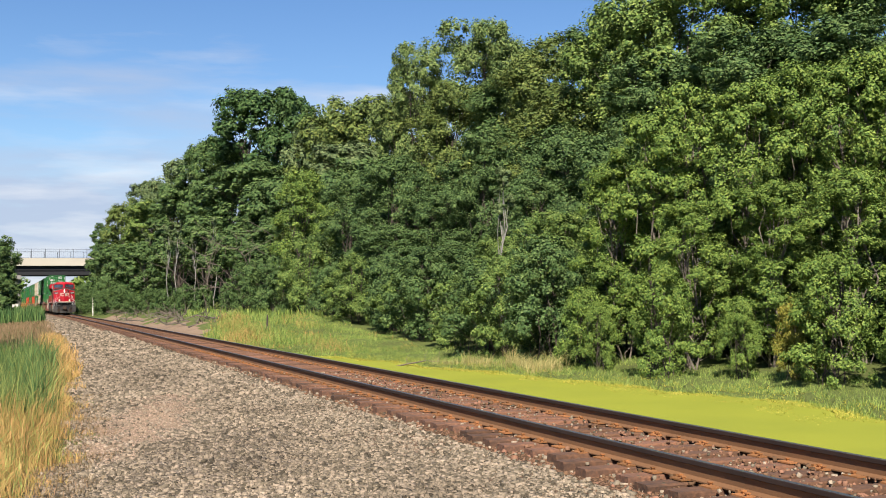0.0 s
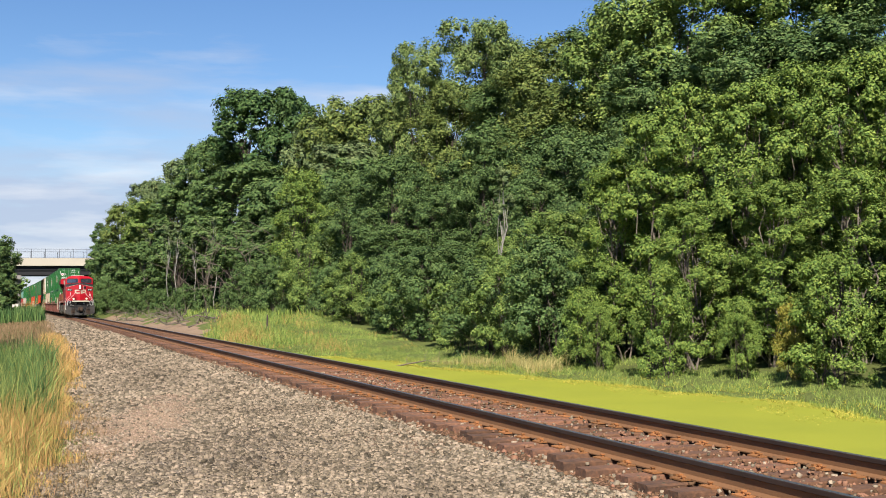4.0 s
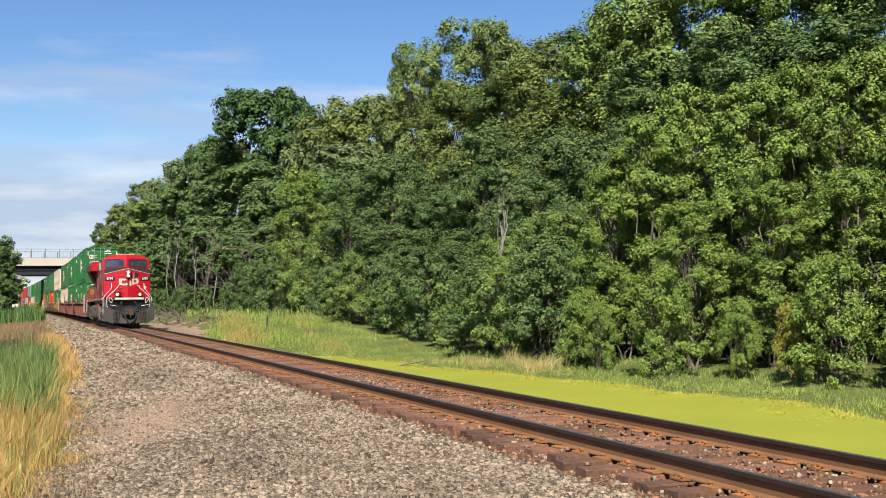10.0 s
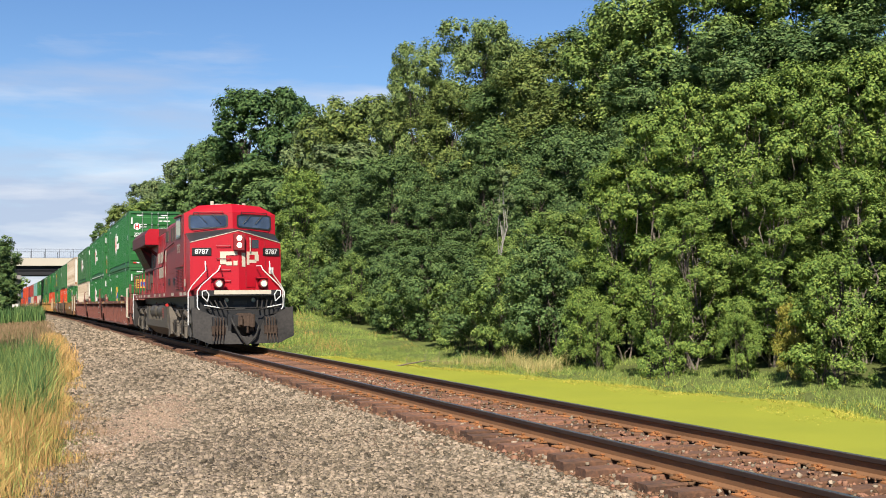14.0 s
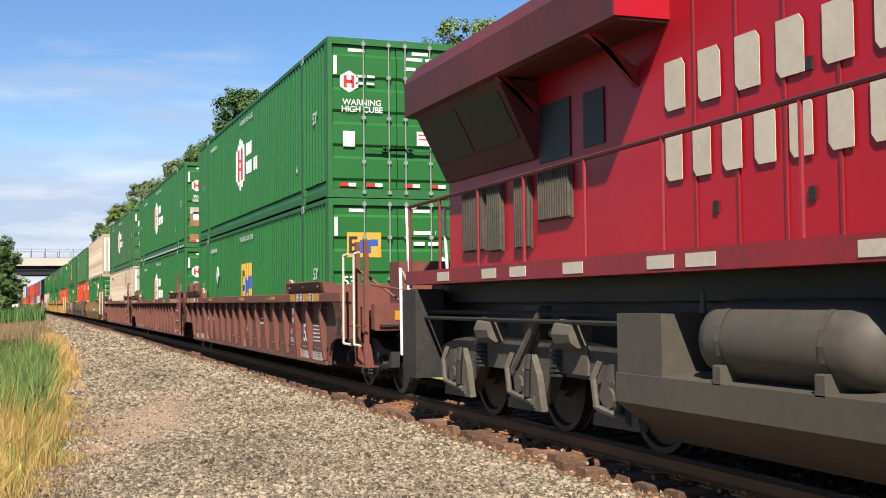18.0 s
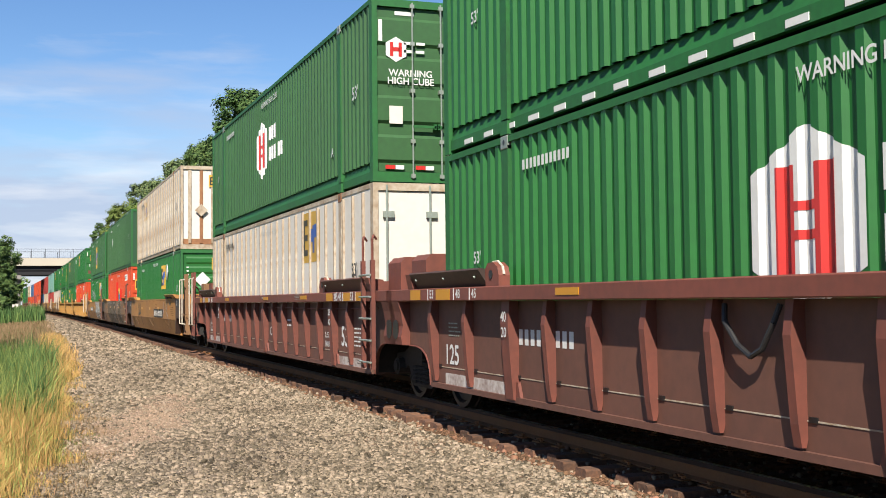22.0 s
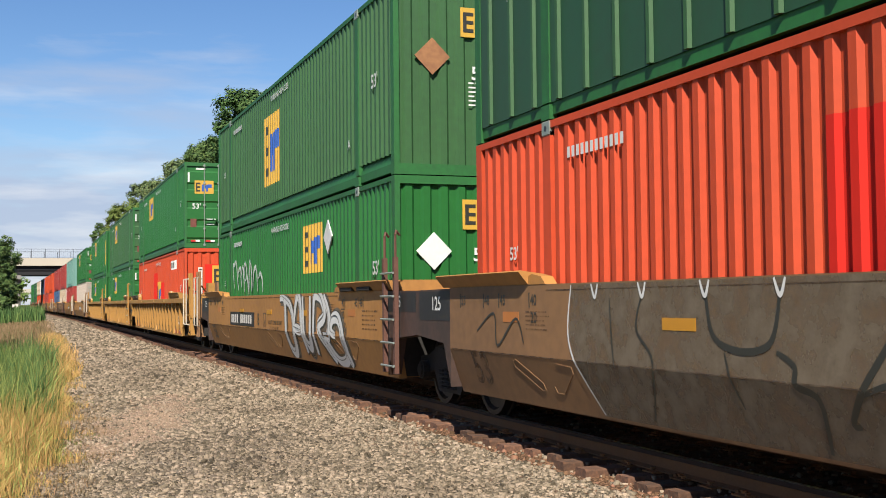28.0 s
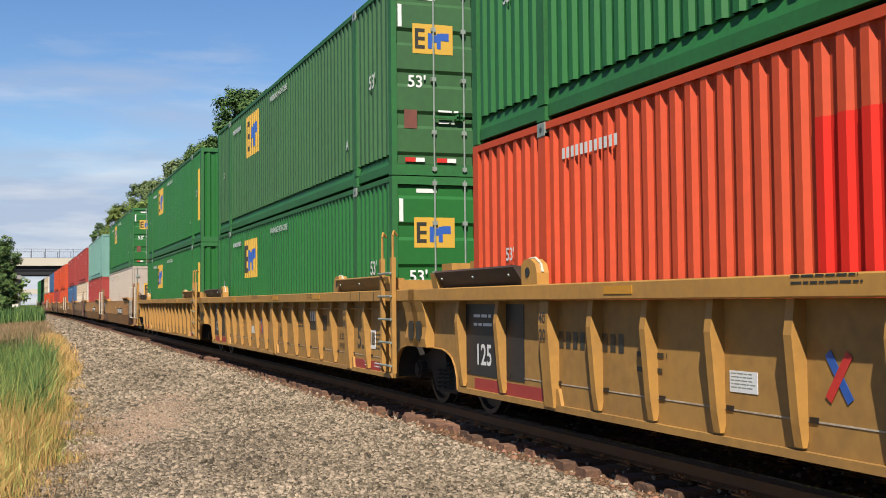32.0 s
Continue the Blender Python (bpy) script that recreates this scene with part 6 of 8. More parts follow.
    for y0, d in ((-1.22, -1), (L + 1.22, 1)):
        ya, yb = sorted((y0, y0 + d * 0.5))
        lugs.append(Geo().prism([(-1.386, 0.84), (-1.50, 0.84), (-1.52, 0.95), (-1.49, 1.10), (-1.52, 1.30), (-1.56, 1.437), (-1.386, 1.437)], ya, yb, "y").mesh("lift_bracket", body))
        lug_holes.append(Geo().prism([(ya + 0.14, 0.96), (ya + 0.20, 0.92), (ya + 0.29, 0.92), (ya + 0.35, 0.96), (ya + 0.35, 1.14), (ya + 0.29, 1.18), (ya + 0.20, 1.18), (ya + 0.14, 1.14)], -1.523, -1.51, "x").mesh("bracket_hole", "board"))
    end_deck = Geo().box(-1.05, 1.05, -1.75, -0.31, 1.02, 1.30).mesh("end_deck", body)
    bulkhead = Geo().box(-1.34, 1.34, -0.30, -0.16, 0.96, 1.75, 0.02).mesh("bulkhead", body)
    # dark iron colour stands for the shade inside the wheel arch
    lower_bulkhead = Geo().box(-1.335, 1.335, -0.27, -0.17, 0.36, 0.957).mesh("lower_bulkhead", "iron")
    refl = []
    for y in (3.4, 6.9, 11.85) if ribbed else (4.62, 7.8, 11.04):
        refl.append(Geo().box(-1.572 if ribbed else -1.536, -1.564 if ribbed else -1.528, y, y + 0.5, 1.49 if ribbed else 1.19, 1.56 if ribbed else 1.29).mesh("reflector", "reflector"))
    ladder = Geo()
    for y in (-0.95, -0.45):
        ladder.box(-1.63, -1.57, y - 0.04, y + 0.04, 0.45, 2.05)
    rung = Geo().rod((-1.65, -0.99, 0), (-1.65, -0.41, 0), 0.016, 6).rod((-1.65, -0.97, 0), (-1.60, -0.95, 0), 0.016, 6).rod((-1.65, -0.43, 0), (-1.60, -0.45, 0), 0.016, 6).mesh("rung", "rod")
    for y in (-0.95, -0.45):
        ladder.pipe([(-1.60, y, 2.05), (-1.60, y - 0.0, 2.35), (-1.56, y + 0.08, 2.42), (-1.50, y + 0.12, 2.36)], 0.018, 5)
    ladder = ladder.mesh("ladder", body if ribbed else "maroon_panel")
    for k in range(units):
        off = Matrix.Translation((0, k * pitch, 0))
        if ribbed:
            part("top_chord", chord, None, car, at=off)
            part("top_chord", chord_r, None, car, at=off)
            part("side_sheet", sheet_l, None, car, "dusty steel side sheet between ribs", at=off)
            part("side_sheet", sheet_r, None, car, at=off)
            for q in arches:
                part("arch_flange", q, None, car, at=off)
            for i, y in enumerate(rib_places):
                broad = i in (2, 8, 14)
                part("rib", broad_rib if broad else rib, None, car, at=Matrix.Translation((0, k * pitch + y, 0)))
                part("weep_hole", weep, None, car, "dark drain slot at the rib's foot", at=Matrix.Translation((0, k * pitch + y, 0)))
                if i % 2 == 0 and k < 2:
                    part("rib", rib_r, None, car, at=Matrix.Translation((0, k * pitch + y, 0)))
        else:
            part("side_sheet", smooth_d if k == 1 else smooth_l, None, car, "smooth tan side with an inward lower slope", at=off)
            part("side_sheet", smooth_r, None, car, at=off)
            for q in ears:
                part("end_web", q, None, car, at=off)
        part("well_floor", floor, None, car, at=off)
        if ribbed:
            for q in sills:
                part("bottom_sill", q, None, car, at=off)
        for q in guides:
            part("guide_plate", q, None, car, "flared container guide plate", at=off)
        for q in hooks:
            part("latch", q, None, car, at=off)
        for q in studs + hook_edges:
            part(q.name.split(".")[0], q, None, car, at=off)
        for y, q in ((0.0, 0), (L, 180)):
            part("end_deck", end_deck, None, car, at=pose(0, k * pitch + y, 0, 0, 0, q))
            part("bulkhead", bulkhead, None, car, at=pose(0, k * pitch + y, 0, 0, 0, q))
            part("lower_bulkhead", lower_bulkhead, None, car, "lower bulkhead, coloured dark for the shade in the arch", at=pose(0, k * pitch + y, 0, 0, 0, q))
        for q in refl:
            part("reflector", q, None, car, "yellow reflector", at=off)
        if ribbed:
            for q in lugs:
                part("lift_bracket", q, None, car, "stout bracket with an oval hole", at=off)
            for q in lug_holes:
                part("bracket_hole", q, None, car, at=off)
        if k > 0:
            lad = part("ladder", ladder, None, car, "side ladder with grab irons", at=off)
            for q in range(5):
                part("rung", rung, None, lad, "worn bright rung", at=Matrix.Translation((0, 0, 0.55 + q * 0.32)))
        xo = -1.389 if ribbed else -1.534
        ink = "logo_dark" if style != "maroon" else "white"
        if ribbed:
            part("marking", writing("53", 0.46, ink), None, car, at=on_side(xo, k * pitch + 1.40, 0.85))
        part("marking", bars_side(xo, k * pitch + 0.55, 0.85 if ribbed else 1.14, 0.55 if ribbed else 0.85, 0.34, 5, k), ink if ribbed else "brown_ink", car)
        part("marking", bars_side(xo, k * pitch + 5.6, 1.0 if ribbed else 1.30, 0.5, 0.2, 2, k + 4), ink if ribbed else "brown_ink", car)
        if ribbed:
            part("marking", bars_side(-1.57, k * pitch + 7.2, 1.52, 0.7, 0.07, 1, 3), ink, car)
            part("marking", bars_side(xo, k * pitch + 13.1, 0.93, 2.0, 0.40, 1, 5), ink, car)
            part("side_letter", writing("ABC"[k % 3], 0.26, ink), None, car, at=on_side(-1.389, k * pitch + 7.45, 0.82))
            if style == "maroon" and k == 1:
                part("brake_hose", Geo().pipe([(-1.44, 9.68, 1.40), (-1.47, 9.64, 1.27), (-1.47, 9.48, 1.10), (-1.47, 9.32, 1.02), (-1.47, 9.18, 1.08), (-1.47, 9.04, 1.27), (-1.44, 9.0, 1.40)], 0.022, 8), "black", car, "black hose hung below the chord", at=off)
            if style == "maroon":
                part("marking", writing("125", 0.34, "white"), None, car, at=on_side(-1.392, k * pitch + L - 0.44, 0.76))
                part("marking", bars_side(-1.390, k * pitch + L - 0.55, 1.07, 0.45, 0.2, 4, 31), "rod", car)
                for q, word in ((L - 0.05, "53"), (L - 0.98, "48"), (L - 1.5, "45")):
                    part("marking", writing(word, 0.15, "white"), None, car, at=on_side(-1.568, k * pitch + q - 0.14, 1.52))
                    part("marking", Geo().box(-1.5685, -1.5655, q - 0.01, q + 0.01, 1.45, 1.59), "white", car, at=off)
                for q0, q1 in ((L - 0.85, L - 0.35), (L + 0.25, L + 0.65)):
                    part("reflector", Geo().box(-1.5678, -1.5655, q0, q1, 1.455, 1.585), "reflector", car, "dull yellow reflector", at=off)
            for y0, y1 in ((0.05, 2.32), (13.75, 16.05)):
                part("painted_corner", Geo().box(-1.39, -1.386, y0 + 0.1, y1 - 0.1, 0.36, 0.535), "worn_white" if style == "maroon" else "crimson", car, "worn painted corner band", at=off)
            if style == "yellow":
                part("end_panel", Geo().box(-1.391, -1.387, 14.5, 16.25, 0.565, 1.40), "black", car, "black painted end panel", at=off)
                part("marking", writing("125", 0.34, "white"), None, car, at=on_side(-1.394, k * pitch + 15.65, 0.80))
                part("marking", bars_side(-1.394, k * pitch + 15.6, 1.18, 0.7, 0.2, 2, 3), "white", car)
                for m, ang in (("red_tape", 35), ("logo_blue", -35)):
                    part("marking", Geo().box(-0.0025, 0.0, -0.035, 0.035, -0.19, 0.19), m, car, "bar of a crossed emblem", at=pose(-1.3905 - (0.002 if m == "red_tape" else 0), k * pitch + 9.45, 0.92, ang, 0, 0))
                part("notice", Geo().box(-1.3905, -1.386, 10.35, 10.7, 0.74, 0.90), "white", car, "pale gridded label", at=off)
                part("marking", bars_side(-1.3912, k * pitch + 10.525, 0.82, 0.31, 0.13, 5, 17), "rod", car)
                part("marking", bars_side(-1.3912, k * pitch + 11.8, 0.86, 0.6, 0.26, 2, 9), ink, car)
                part("marking", bars_side(-1.569, k * pitch + 9.3, 1.55, 0.8, 0.09, 2, 11), ink, car)
            for q, word, d in ((0.14, "53", 0.18), (0.88, "48", 0.16), (1.42, "45", -0.15)):
                if style == "maroon":
                    part("marking", writing(word, 0.19, "white"), None, car, at=on_side(-1.5695, k * pitch + q + d, 1.52))
                part("marking", Geo().box(-1.5685, -1.5655, q - 0.03, q - 0.01, 1.45, 1.59), "white" if style == "maroon" else "logo_dark", car, at=off)
            if style == "maroon":
                for q0, q1 in ((0.42, 0.84), (1.52, 1.95), (-0.35, 0.10)):
                    part("reflector", Geo().box(-1.5678, -1.5655, q0, q1, 1.455, 1.585), "reflector", car, "dull yellow reflector", at=off)
            for y, hi, lo in ((1.95, "20", "40"), (1.95 + 12 * 0.985, "40", "20")):
                part("marking", writing(hi, 0.15, ink), None, car, at=on_side(-1.5185, k * pitch + y, 1.26))
                part("marking", writing(lo, 0.15, ink), None, car, at=on_side(-1.5165, k * pitch + y, 1.09))
            part("bottom_seam", Geo().box(-1.3905, -1.386, 0.0, L, 0.60, 0.611), "pale_post", car, at=off)
            for z, word in ((0.86, "IL 53' 1\""), (0.70, "IW 8' 9\"")):
                part("marking", writing(word, 0.14, ink), None, car, at=on_side(-1.389, k * pitch + 2.48, z))
            part("marking", bars_side(-1.5685, k * pitch + 4.1, 1.53, 0.55, 0.11, 4, 13), "rod" if style == "maroon" else "brown_ink", car)
            part("marking", bars_side(-1.389, k * pitch + 5.2, 0.93, 0.45, 0.16, 4, 21), "grey_paint", car)
            part("lift_rod", Geo().pipe([(-1.41, -0.6, 1.34), (-1.43, 3.0, 1.32), (-1.41, 8.0, 1.34)], 0.012, 5), body, car, at=off)
            if style == "yellow":
                part("number_panel", Geo().box(-1.3905, -1.386, 3.62, 4.3, 0.94, 1.20).box(-1.3905, -1.386, 4.42, 5.3, 0.94, 1.20), "black", car, "black panel with an unreadable car number", at=off)
                part("marking", bars_side(-1.392, k * pitch + 4.45, 1.06, 1.5, 0.42, 1, 5), "white", car)
                part("notice", Geo().box(-1.3905, -1.386, 0.62, 1.02, 0.72, 1.0), "white", car, "framed grey notice", at=off)
                part("marking", Geo().box(-1.3915, -1.3906, 0.65, 0.80, 0.78, 0.97).box(-1.3915, -1.3906, 0.83, 0.99, 0.78, 0.97), "grey_paint", car, at=off)
                part("notice", Geo().box(-1.3905, -1.386, -0.22, -0.08, 0.80, 0.98), "logo_yellow", car, "yellow label", at=off)
            part("marking", bars_side(-1.3915, k * pitch + 0.45, 0.47, 0.45, 0.10, 2, 7), "grey_paint" if style == "maroon" else "white", car)
            part("marking", bars_side(-1.3915, k * pitch + 1.0, 0.47, 0.4, 0.10, 2, 8), "grey_paint" if style == "maroon" else "white", car)
        else:
            if k != 1:
                by = off if k else off @ Matrix.Translation((0, -6.39, 0))
                part("number_panel", Geo().box(-1.536, -1.531, 9.73, 12.89, 0.90, 1.22), "black", car, "black panel with a barred-out car number", at=by)
                for q in range(11):
                    if q != 4:
                        part("marking", Geo().box(-1.5385, -1.5362, 12.55 - q * 0.25, 12.70 - q * 0.25, 0.96, 1.16), "pale", car, at=by)
            if k == 2:
                part("side_letter", writing("ABC"[(k + 2) % 3 if k else 0], 0.36, "logo_dark"), None, car, at=on_side(-1.534, k * pitch + 9.25, 1.06))
                part("marking", writing("LD LMT 117,900 PER UNIT", 0.118, "logo_dark"), None, car, at=on_side(-1.534, k * pitch + 7.48, 1.02))
                part("marking", writing("20 FT CONTAINER LIMIT", 0.085, "brown_ink"), None, car, at=on_side(-1.534, k * pitch + 7.55, 0.905))
                part("marking", Geo().prism([(8.43, 0.93), (8.43, 1.21), (8.69, 1.21), (8.69, 0.93), (8.68, 0.93), (8.68, 1.20), (8.44, 1.20), (8.44, 0.94), (8.68, 0.94), (8.68, 0.93)], -1.5345, -1.5305, "x"), "logo_dark", car, at=off)
                part("marking", writing("H", 0.12, "logo_dark"), None, car, at=on_side(-1.534, k * pitch + 8.56, 1.01))
            for q, word in ((1.02, "48"), (1.30, "45"), (2.08, "40")):
                part("marking", writing(word, 0.17, "logo_dark"), None, car, at=on_side(-1.534, k * pitch + q, 1.42))
                part("marking", Geo().box(-1.5335, -1.5305, q - 0.13, q - 0.105, 1.34, 1.52), "logo_dark", car, at=off)
            part("marking", writing("20", 0.17, "logo_dark"), None, car, at=on_side(-1.534, k * pitch + 2.08, 1.22))
            part("marking", writing("53", 0.54, "logo_dark" if k != 1 else "brown_ink"), None, car, at=on_slope(k * pitch + L - 0.55, 0.655))
            part("end_panel", Geo().box(-1.529, -1.5262, L + 0.36, L + 1.5, 1.2, 1.56), "black", car, "black end panel", at=off)
            part("marking", writing("125", 0.24, "white"), None, car, at=on_side(-1.5305, k * pitch + L + 0.85, 1.40))
            for q, word in ((L - 0.12, "53"), (L - 0.85, "48"), (L - 1.3, "45"), (L - 2.1, "40")):
                part("marking", writing(word, 0.15, "logo_dark"), None, car, at=on_side(-1.534, k * pitch + q, 1.44))
                part("marking", Geo().box(-1.5335, -1.5305, q + 0.10, q + 0.12, 1.36, 1.52), "logo_dark", car, at=off)
            part("marking", writing("20", 0.15, "logo_dark"), None, car, at=on_side(-1.534, k * pitch + L - 2.1, 1.26))
            part("marking", bars_side(-1.534, k * pitch + L - 2.2, 1.22, 0.6, 0.22, 5, 12), "brown_ink", car)
            part("marking", Geo().box(-1.5335, -1.5305, 1.98, 2.2, 1.315, 1.33), "logo_dark", car, at=off)
            part("marking", writing("110", 0.10, "logo_dark"), None, car, at=on_side(-1.534, k * pitch + 1.98, 0.98))
            part("marking", Geo().lathe([(-1.533, 0.105), (-1.533, 0.12)], 20, "x", (0, 1.98, 0.985)), "logo_dark", car, at=off)
            part("marking", bars_side(-1.534, k * pitch + 2.75, 1.28, 0.5, 0.24, 6, 3), "brown_ink", car)
            for q in (2.27, 7.9, 14.2):
                rim = Geo()
                for ring in ([(q + 0.42, 0.80), (q + 0.36, 0.82), (q - 0.18, 0.60), (q - 0.20, 0.53), (q - 0.12, 0.52), (q + 0.42, 0.74), (q + 0.42, 0.80)], [(q - 0.62, 0.82), (q - 0.95, 0.80), (q - 0.95, 0.74), (q - 0.62, 0.52), (q - 0.46, 0.52), (q - 0.44, 0.58)]):
                    rim.pipe([(-1.532 + 0.327 * max(0.0, 0.86 - z), y, z) for y, z in ring], 0.006, 4)
                part("pocket_rim", rim, "tan_dull", car, "raised rim of a pressed pocket", at=off)
            for q in (1.36, L - 1.72):
                part("marking", Geo().box(-1.5335, -1.5305, q, q + 0.42, 1.21, 1.32), "faded_orange", car, "worn orange reflector", at=off)
            part("chord_seam", Geo().box(-1.5335, -1.5305, 2.4, L - 2.4, 1.535, 1.545), "brown_ink", car, at=off)
            part("slope_seam", Geo().box(-1.5338, -1.5302, -0.3, L + 0.3, 0.862, 0.872), "brown_ink", car, at=off)
            for q in (0.35, 1.35):
                part("latch", Geo().box(-1.60, -1.533, q, q + 0.7, 1.605, 1.665, 0.01), "iron", car, "dark bar latch below the guide", at=off)
            part("end_panel", Geo().box(-1.529, -1.5275, -1.6, -0.4, 1.3, 1.56), "black", car, at=off)
            part("marking", writing("125", 0.22, "white"), None, car, at=on_side(-1.535, k * pitch - 0.8, 1.43))
    for k, what in tags:
        b = k * pitch
        if what == "white":
            for i, q in enumerate(WILD):
                pts = [(b + y, z) for y, z in q]
                stroke(car, [(y - 0.05, z - 0.03) for y, z in pts], 0.16, "grey_paint", 0.001 + 0.0002 * i, "dull grey shading round a sprayed stroke")
                stroke(car, [(y - 0.02, z - 0.01) for y, z in pts], 0.106, "logo_dark", 0.003 + 0.0003 * i, "dark outline of a sprayed stroke")
                stroke(car, pts, 0.084, "white", 0.007 + 0.0004 * i)
                stroke(car, [(y + 0.045, z + 0.03) for y, z in pts], 0.007, "logo_dark", 0.014 + 0.0004 * i, "thin dark line within a letter")
        elif what == "grey":
            field(car, b, [(13.18, 1.59), (13.26, 1.12), (13.08, 0.77), (12.81, 0.36)], [(6.67, 1.59), (6.63, 1.08), (6.41, 0.82), (6.66, 0.36)])
            field(car, b, [(5.0, 1.59), (5.25, 1.42), (5.69, 1.35), (5.52, 1.27), (5.87, 1.10), (5.80, 0.77), (5.81, 0.36)], [(3.72, 1.59), (3.69, 1.33), (3.57, 1.30), (3.56, 1.02), (3.33, 0.94), (3.28, 0.63), (3.44, 0.36)])
            for q in ([(13.18, 1.58), (13.26, 1.12), (13.08, 0.77), (12.81, 0.38)], [(6.67, 1.58), (6.63, 1.08), (6.41, 0.82), (6.66, 0.38)], [(3.72, 1.58), (3.70, 1.36), (3.58, 1.31), (3.56, 1.02), (3.33, 0.94), (3.28, 0.63), (3.44, 0.38)],
                      [(4.82, 1.55), (5.32, 1.51), (5.18, 1.36), (5.69, 1.35), (5.52, 1.27), (5.87, 1.10), (5.80, 0.77), (5.81, 0.38)], [(8.62, 0.80), (8.35, 0.66), (8.1, 0.60), (8.1, 0.70)]):
                stroke(car, [(b + y, z) for y, z in q], 0.012, "white", 0.007, "thin white sprayed outline")
            for y in (12.7, 11.85, 10.9, 9.97, 8.81, 7.9, 7.36):
                stroke(car, [(b + y + 0.07, 1.585), (b + y, 1.46), (b + y - 0.06, 1.585)], 0.014, "white", 0.008, "white sprayed tip")
            for w, q in ((0.010, [(12.43, 1.45), (12.40, 1.1), (12.36, 0.84)]), (0.012, [(11.85, 1.5), (11.96, 1.19), (11.7, 0.91), (11.91, 0.41)]), (0.022, [(10.9, 1.52), (10.81, 1.17), (10.5, 1.06), (10.17, 1.09), (10.04, 1.22), (9.97, 1.52)]),
                         (0.010, [(10.66, 1.04), (10.58, 0.8), (10.51, 0.63)]), (0.022, [(10.03, 1.07), (9.84, 0.98), (9.83, 0.85), (9.62, 0.76), (9.65, 0.40)]), (0.022, [(8.81, 1.5), (8.85, 1.27), (9.13, 0.92), (9.34, 0.65), (9.27, 0.62)]),
                         (0.010, [(8.28, 1.49), (8.27, 1.06)]), (0.020, [(7.9, 1.5), (7.78, 1.26), (7.85, 0.82)]), (0.020, [(9.22, 0.82), (8.87, 0.92), (8.62, 0.82), (8.56, 0.65), (8.61, 0.42)]), (0.018, [(8.52, 1.01), (7.9, 0.83), (8.58, 0.83)]),
                         (0.028, [(8.57, 0.83), (8.15, 0.9), (7.7, 0.88), (7.43, 0.74), (7.34, 0.59), (7.36, 0.38)]), (0.022, [(7.39, 0.99), (7.05, 0.95), (7.38, 0.76), (7.40, 0.98)]), (0.010, [(7.11, 1.44), (7.11, 1.19)]),
                         (0.014, [(4.75, 1.25), (4.72, 0.95), (4.6, 0.55)]), (0.012, [(4.35, 1.3), (4.3, 0.9), (4.34, 0.5)]), (0.012, [(5.2, 1.2), (5.15, 0.8), (5.3, 0.45)]), (0.012, [(4.0, 0.95), (3.8, 0.8), (3.75, 0.5)])):
                stroke(car, [(b + y, z) for y, z in q], w, "logo_dark", 0.005, "dark sprayed line")
            for q in ([(3.48, 1.36), (3.40, 1.20), (3.25, 1.34), (3.2, 1.15), (3.1, 1.10)], [(3.12, 1.22), (2.98, 0.93), (2.88, 1.12)], [(2.92, 0.97), (2.74, 1.02), (2.78, 0.86)], [(2.74, 0.95), (2.60, 0.88), (2.42, 0.83)], [(15.6, 1.1), (15.1, 1.3), (15.0, 0.95), (14.5, 1.25), (14.3, 1.0)]):
                stroke(car, [(b + y, z) for y, z in q], 0.013, "logo_dark", 0.005, "thin dark scrawl")
            stroke(car, [(b + 6.5, 1.3), (b + 6.25, 1.28), (b + 6.15, 0.95)], 0.06, "maroon", 0.003, "faded maroon stroke")
        elif what == "small":
            for q in ([(4.02, 1.52), (4.12, 1.38), (4.02, 1.20), (4.22, 1.05), (4.28, 0.95)], [(4.02, 1.45), (4.10, 1.2), (4.0, 0.98)], [(3.62, 1.56), (3.66, 1.40), (3.50, 1.28), (3.56, 1.12), (3.30, 0.98), (3.22, 0.80), (3.28, 0.58), (3.48, 0.54)], [(3.78, 1.30), (3.72, 1.08), (3.80, 0.88)]):
                stroke(car, [(b + 2.95 + 1.6 * (y - 4.02), z) for y, z in q], 0.014, "worn_white", 0.005, "thin pale sprayed outline")
        elif what == "dark":
            for n, q in enumerate(([(13.0, 1.5), (12.8, 1.2), (12.75, 0.9)], [(12.5, 1.52), (12.4, 1.2), (12.45, 0.9)], [(12.1, 1.5), (11.9, 1.25), (12.0, 1.0)], [(12.9, 0.95), (12.4, 1.0), (11.7, 1.05)], [(11.75, 1.1), (11.7, 0.8), (11.8, 0.5)])):
                stroke(car, [(b + y, z) for y, z in q], 0.05, "grey_paint", 0.003 + 0.0004 * n, "faded grey sprayed stroke")
                stroke(car, [(b + y - 0.04, z + 0.02) for y, z in q], 0.012, "logo_dark", 0.007 + 0.0004 * n, "thin dark sprayed line")
    # end platforms with couplers and steps
    end_paint = body if ribbed else "tan_dull"
    rear = (units - 1) * pitch + L
    for y0, s in ((0.0, -1), (rear, 1)):
        part("end_platform", Geo().box(-1.3, 1.3, *sorted((y0 + s * 1.752, y0 + s * 3.048)), 1.18, 1.30), end_paint, car, "steel end platform")
        part("end_sill", Geo().box(-1.42, 1.42, *sorted((y0 + s * 3.05, y0 + s * 3.22)), 1.0, 1.42, 0.02), end_paint, car)
        part("draft_sill", Geo().box(-0.45, 0.45, *sorted((y0 + s * 1.752, y0 + s * 3.2)), 0.72, 1.178), end_paint, car)
        part("corner_bracket", Geo().box(-1.36, -1.30, *sorted((y0 + s * 1.752, y0 + s * 2.35)), 0.95, 1.36), end_paint, car)
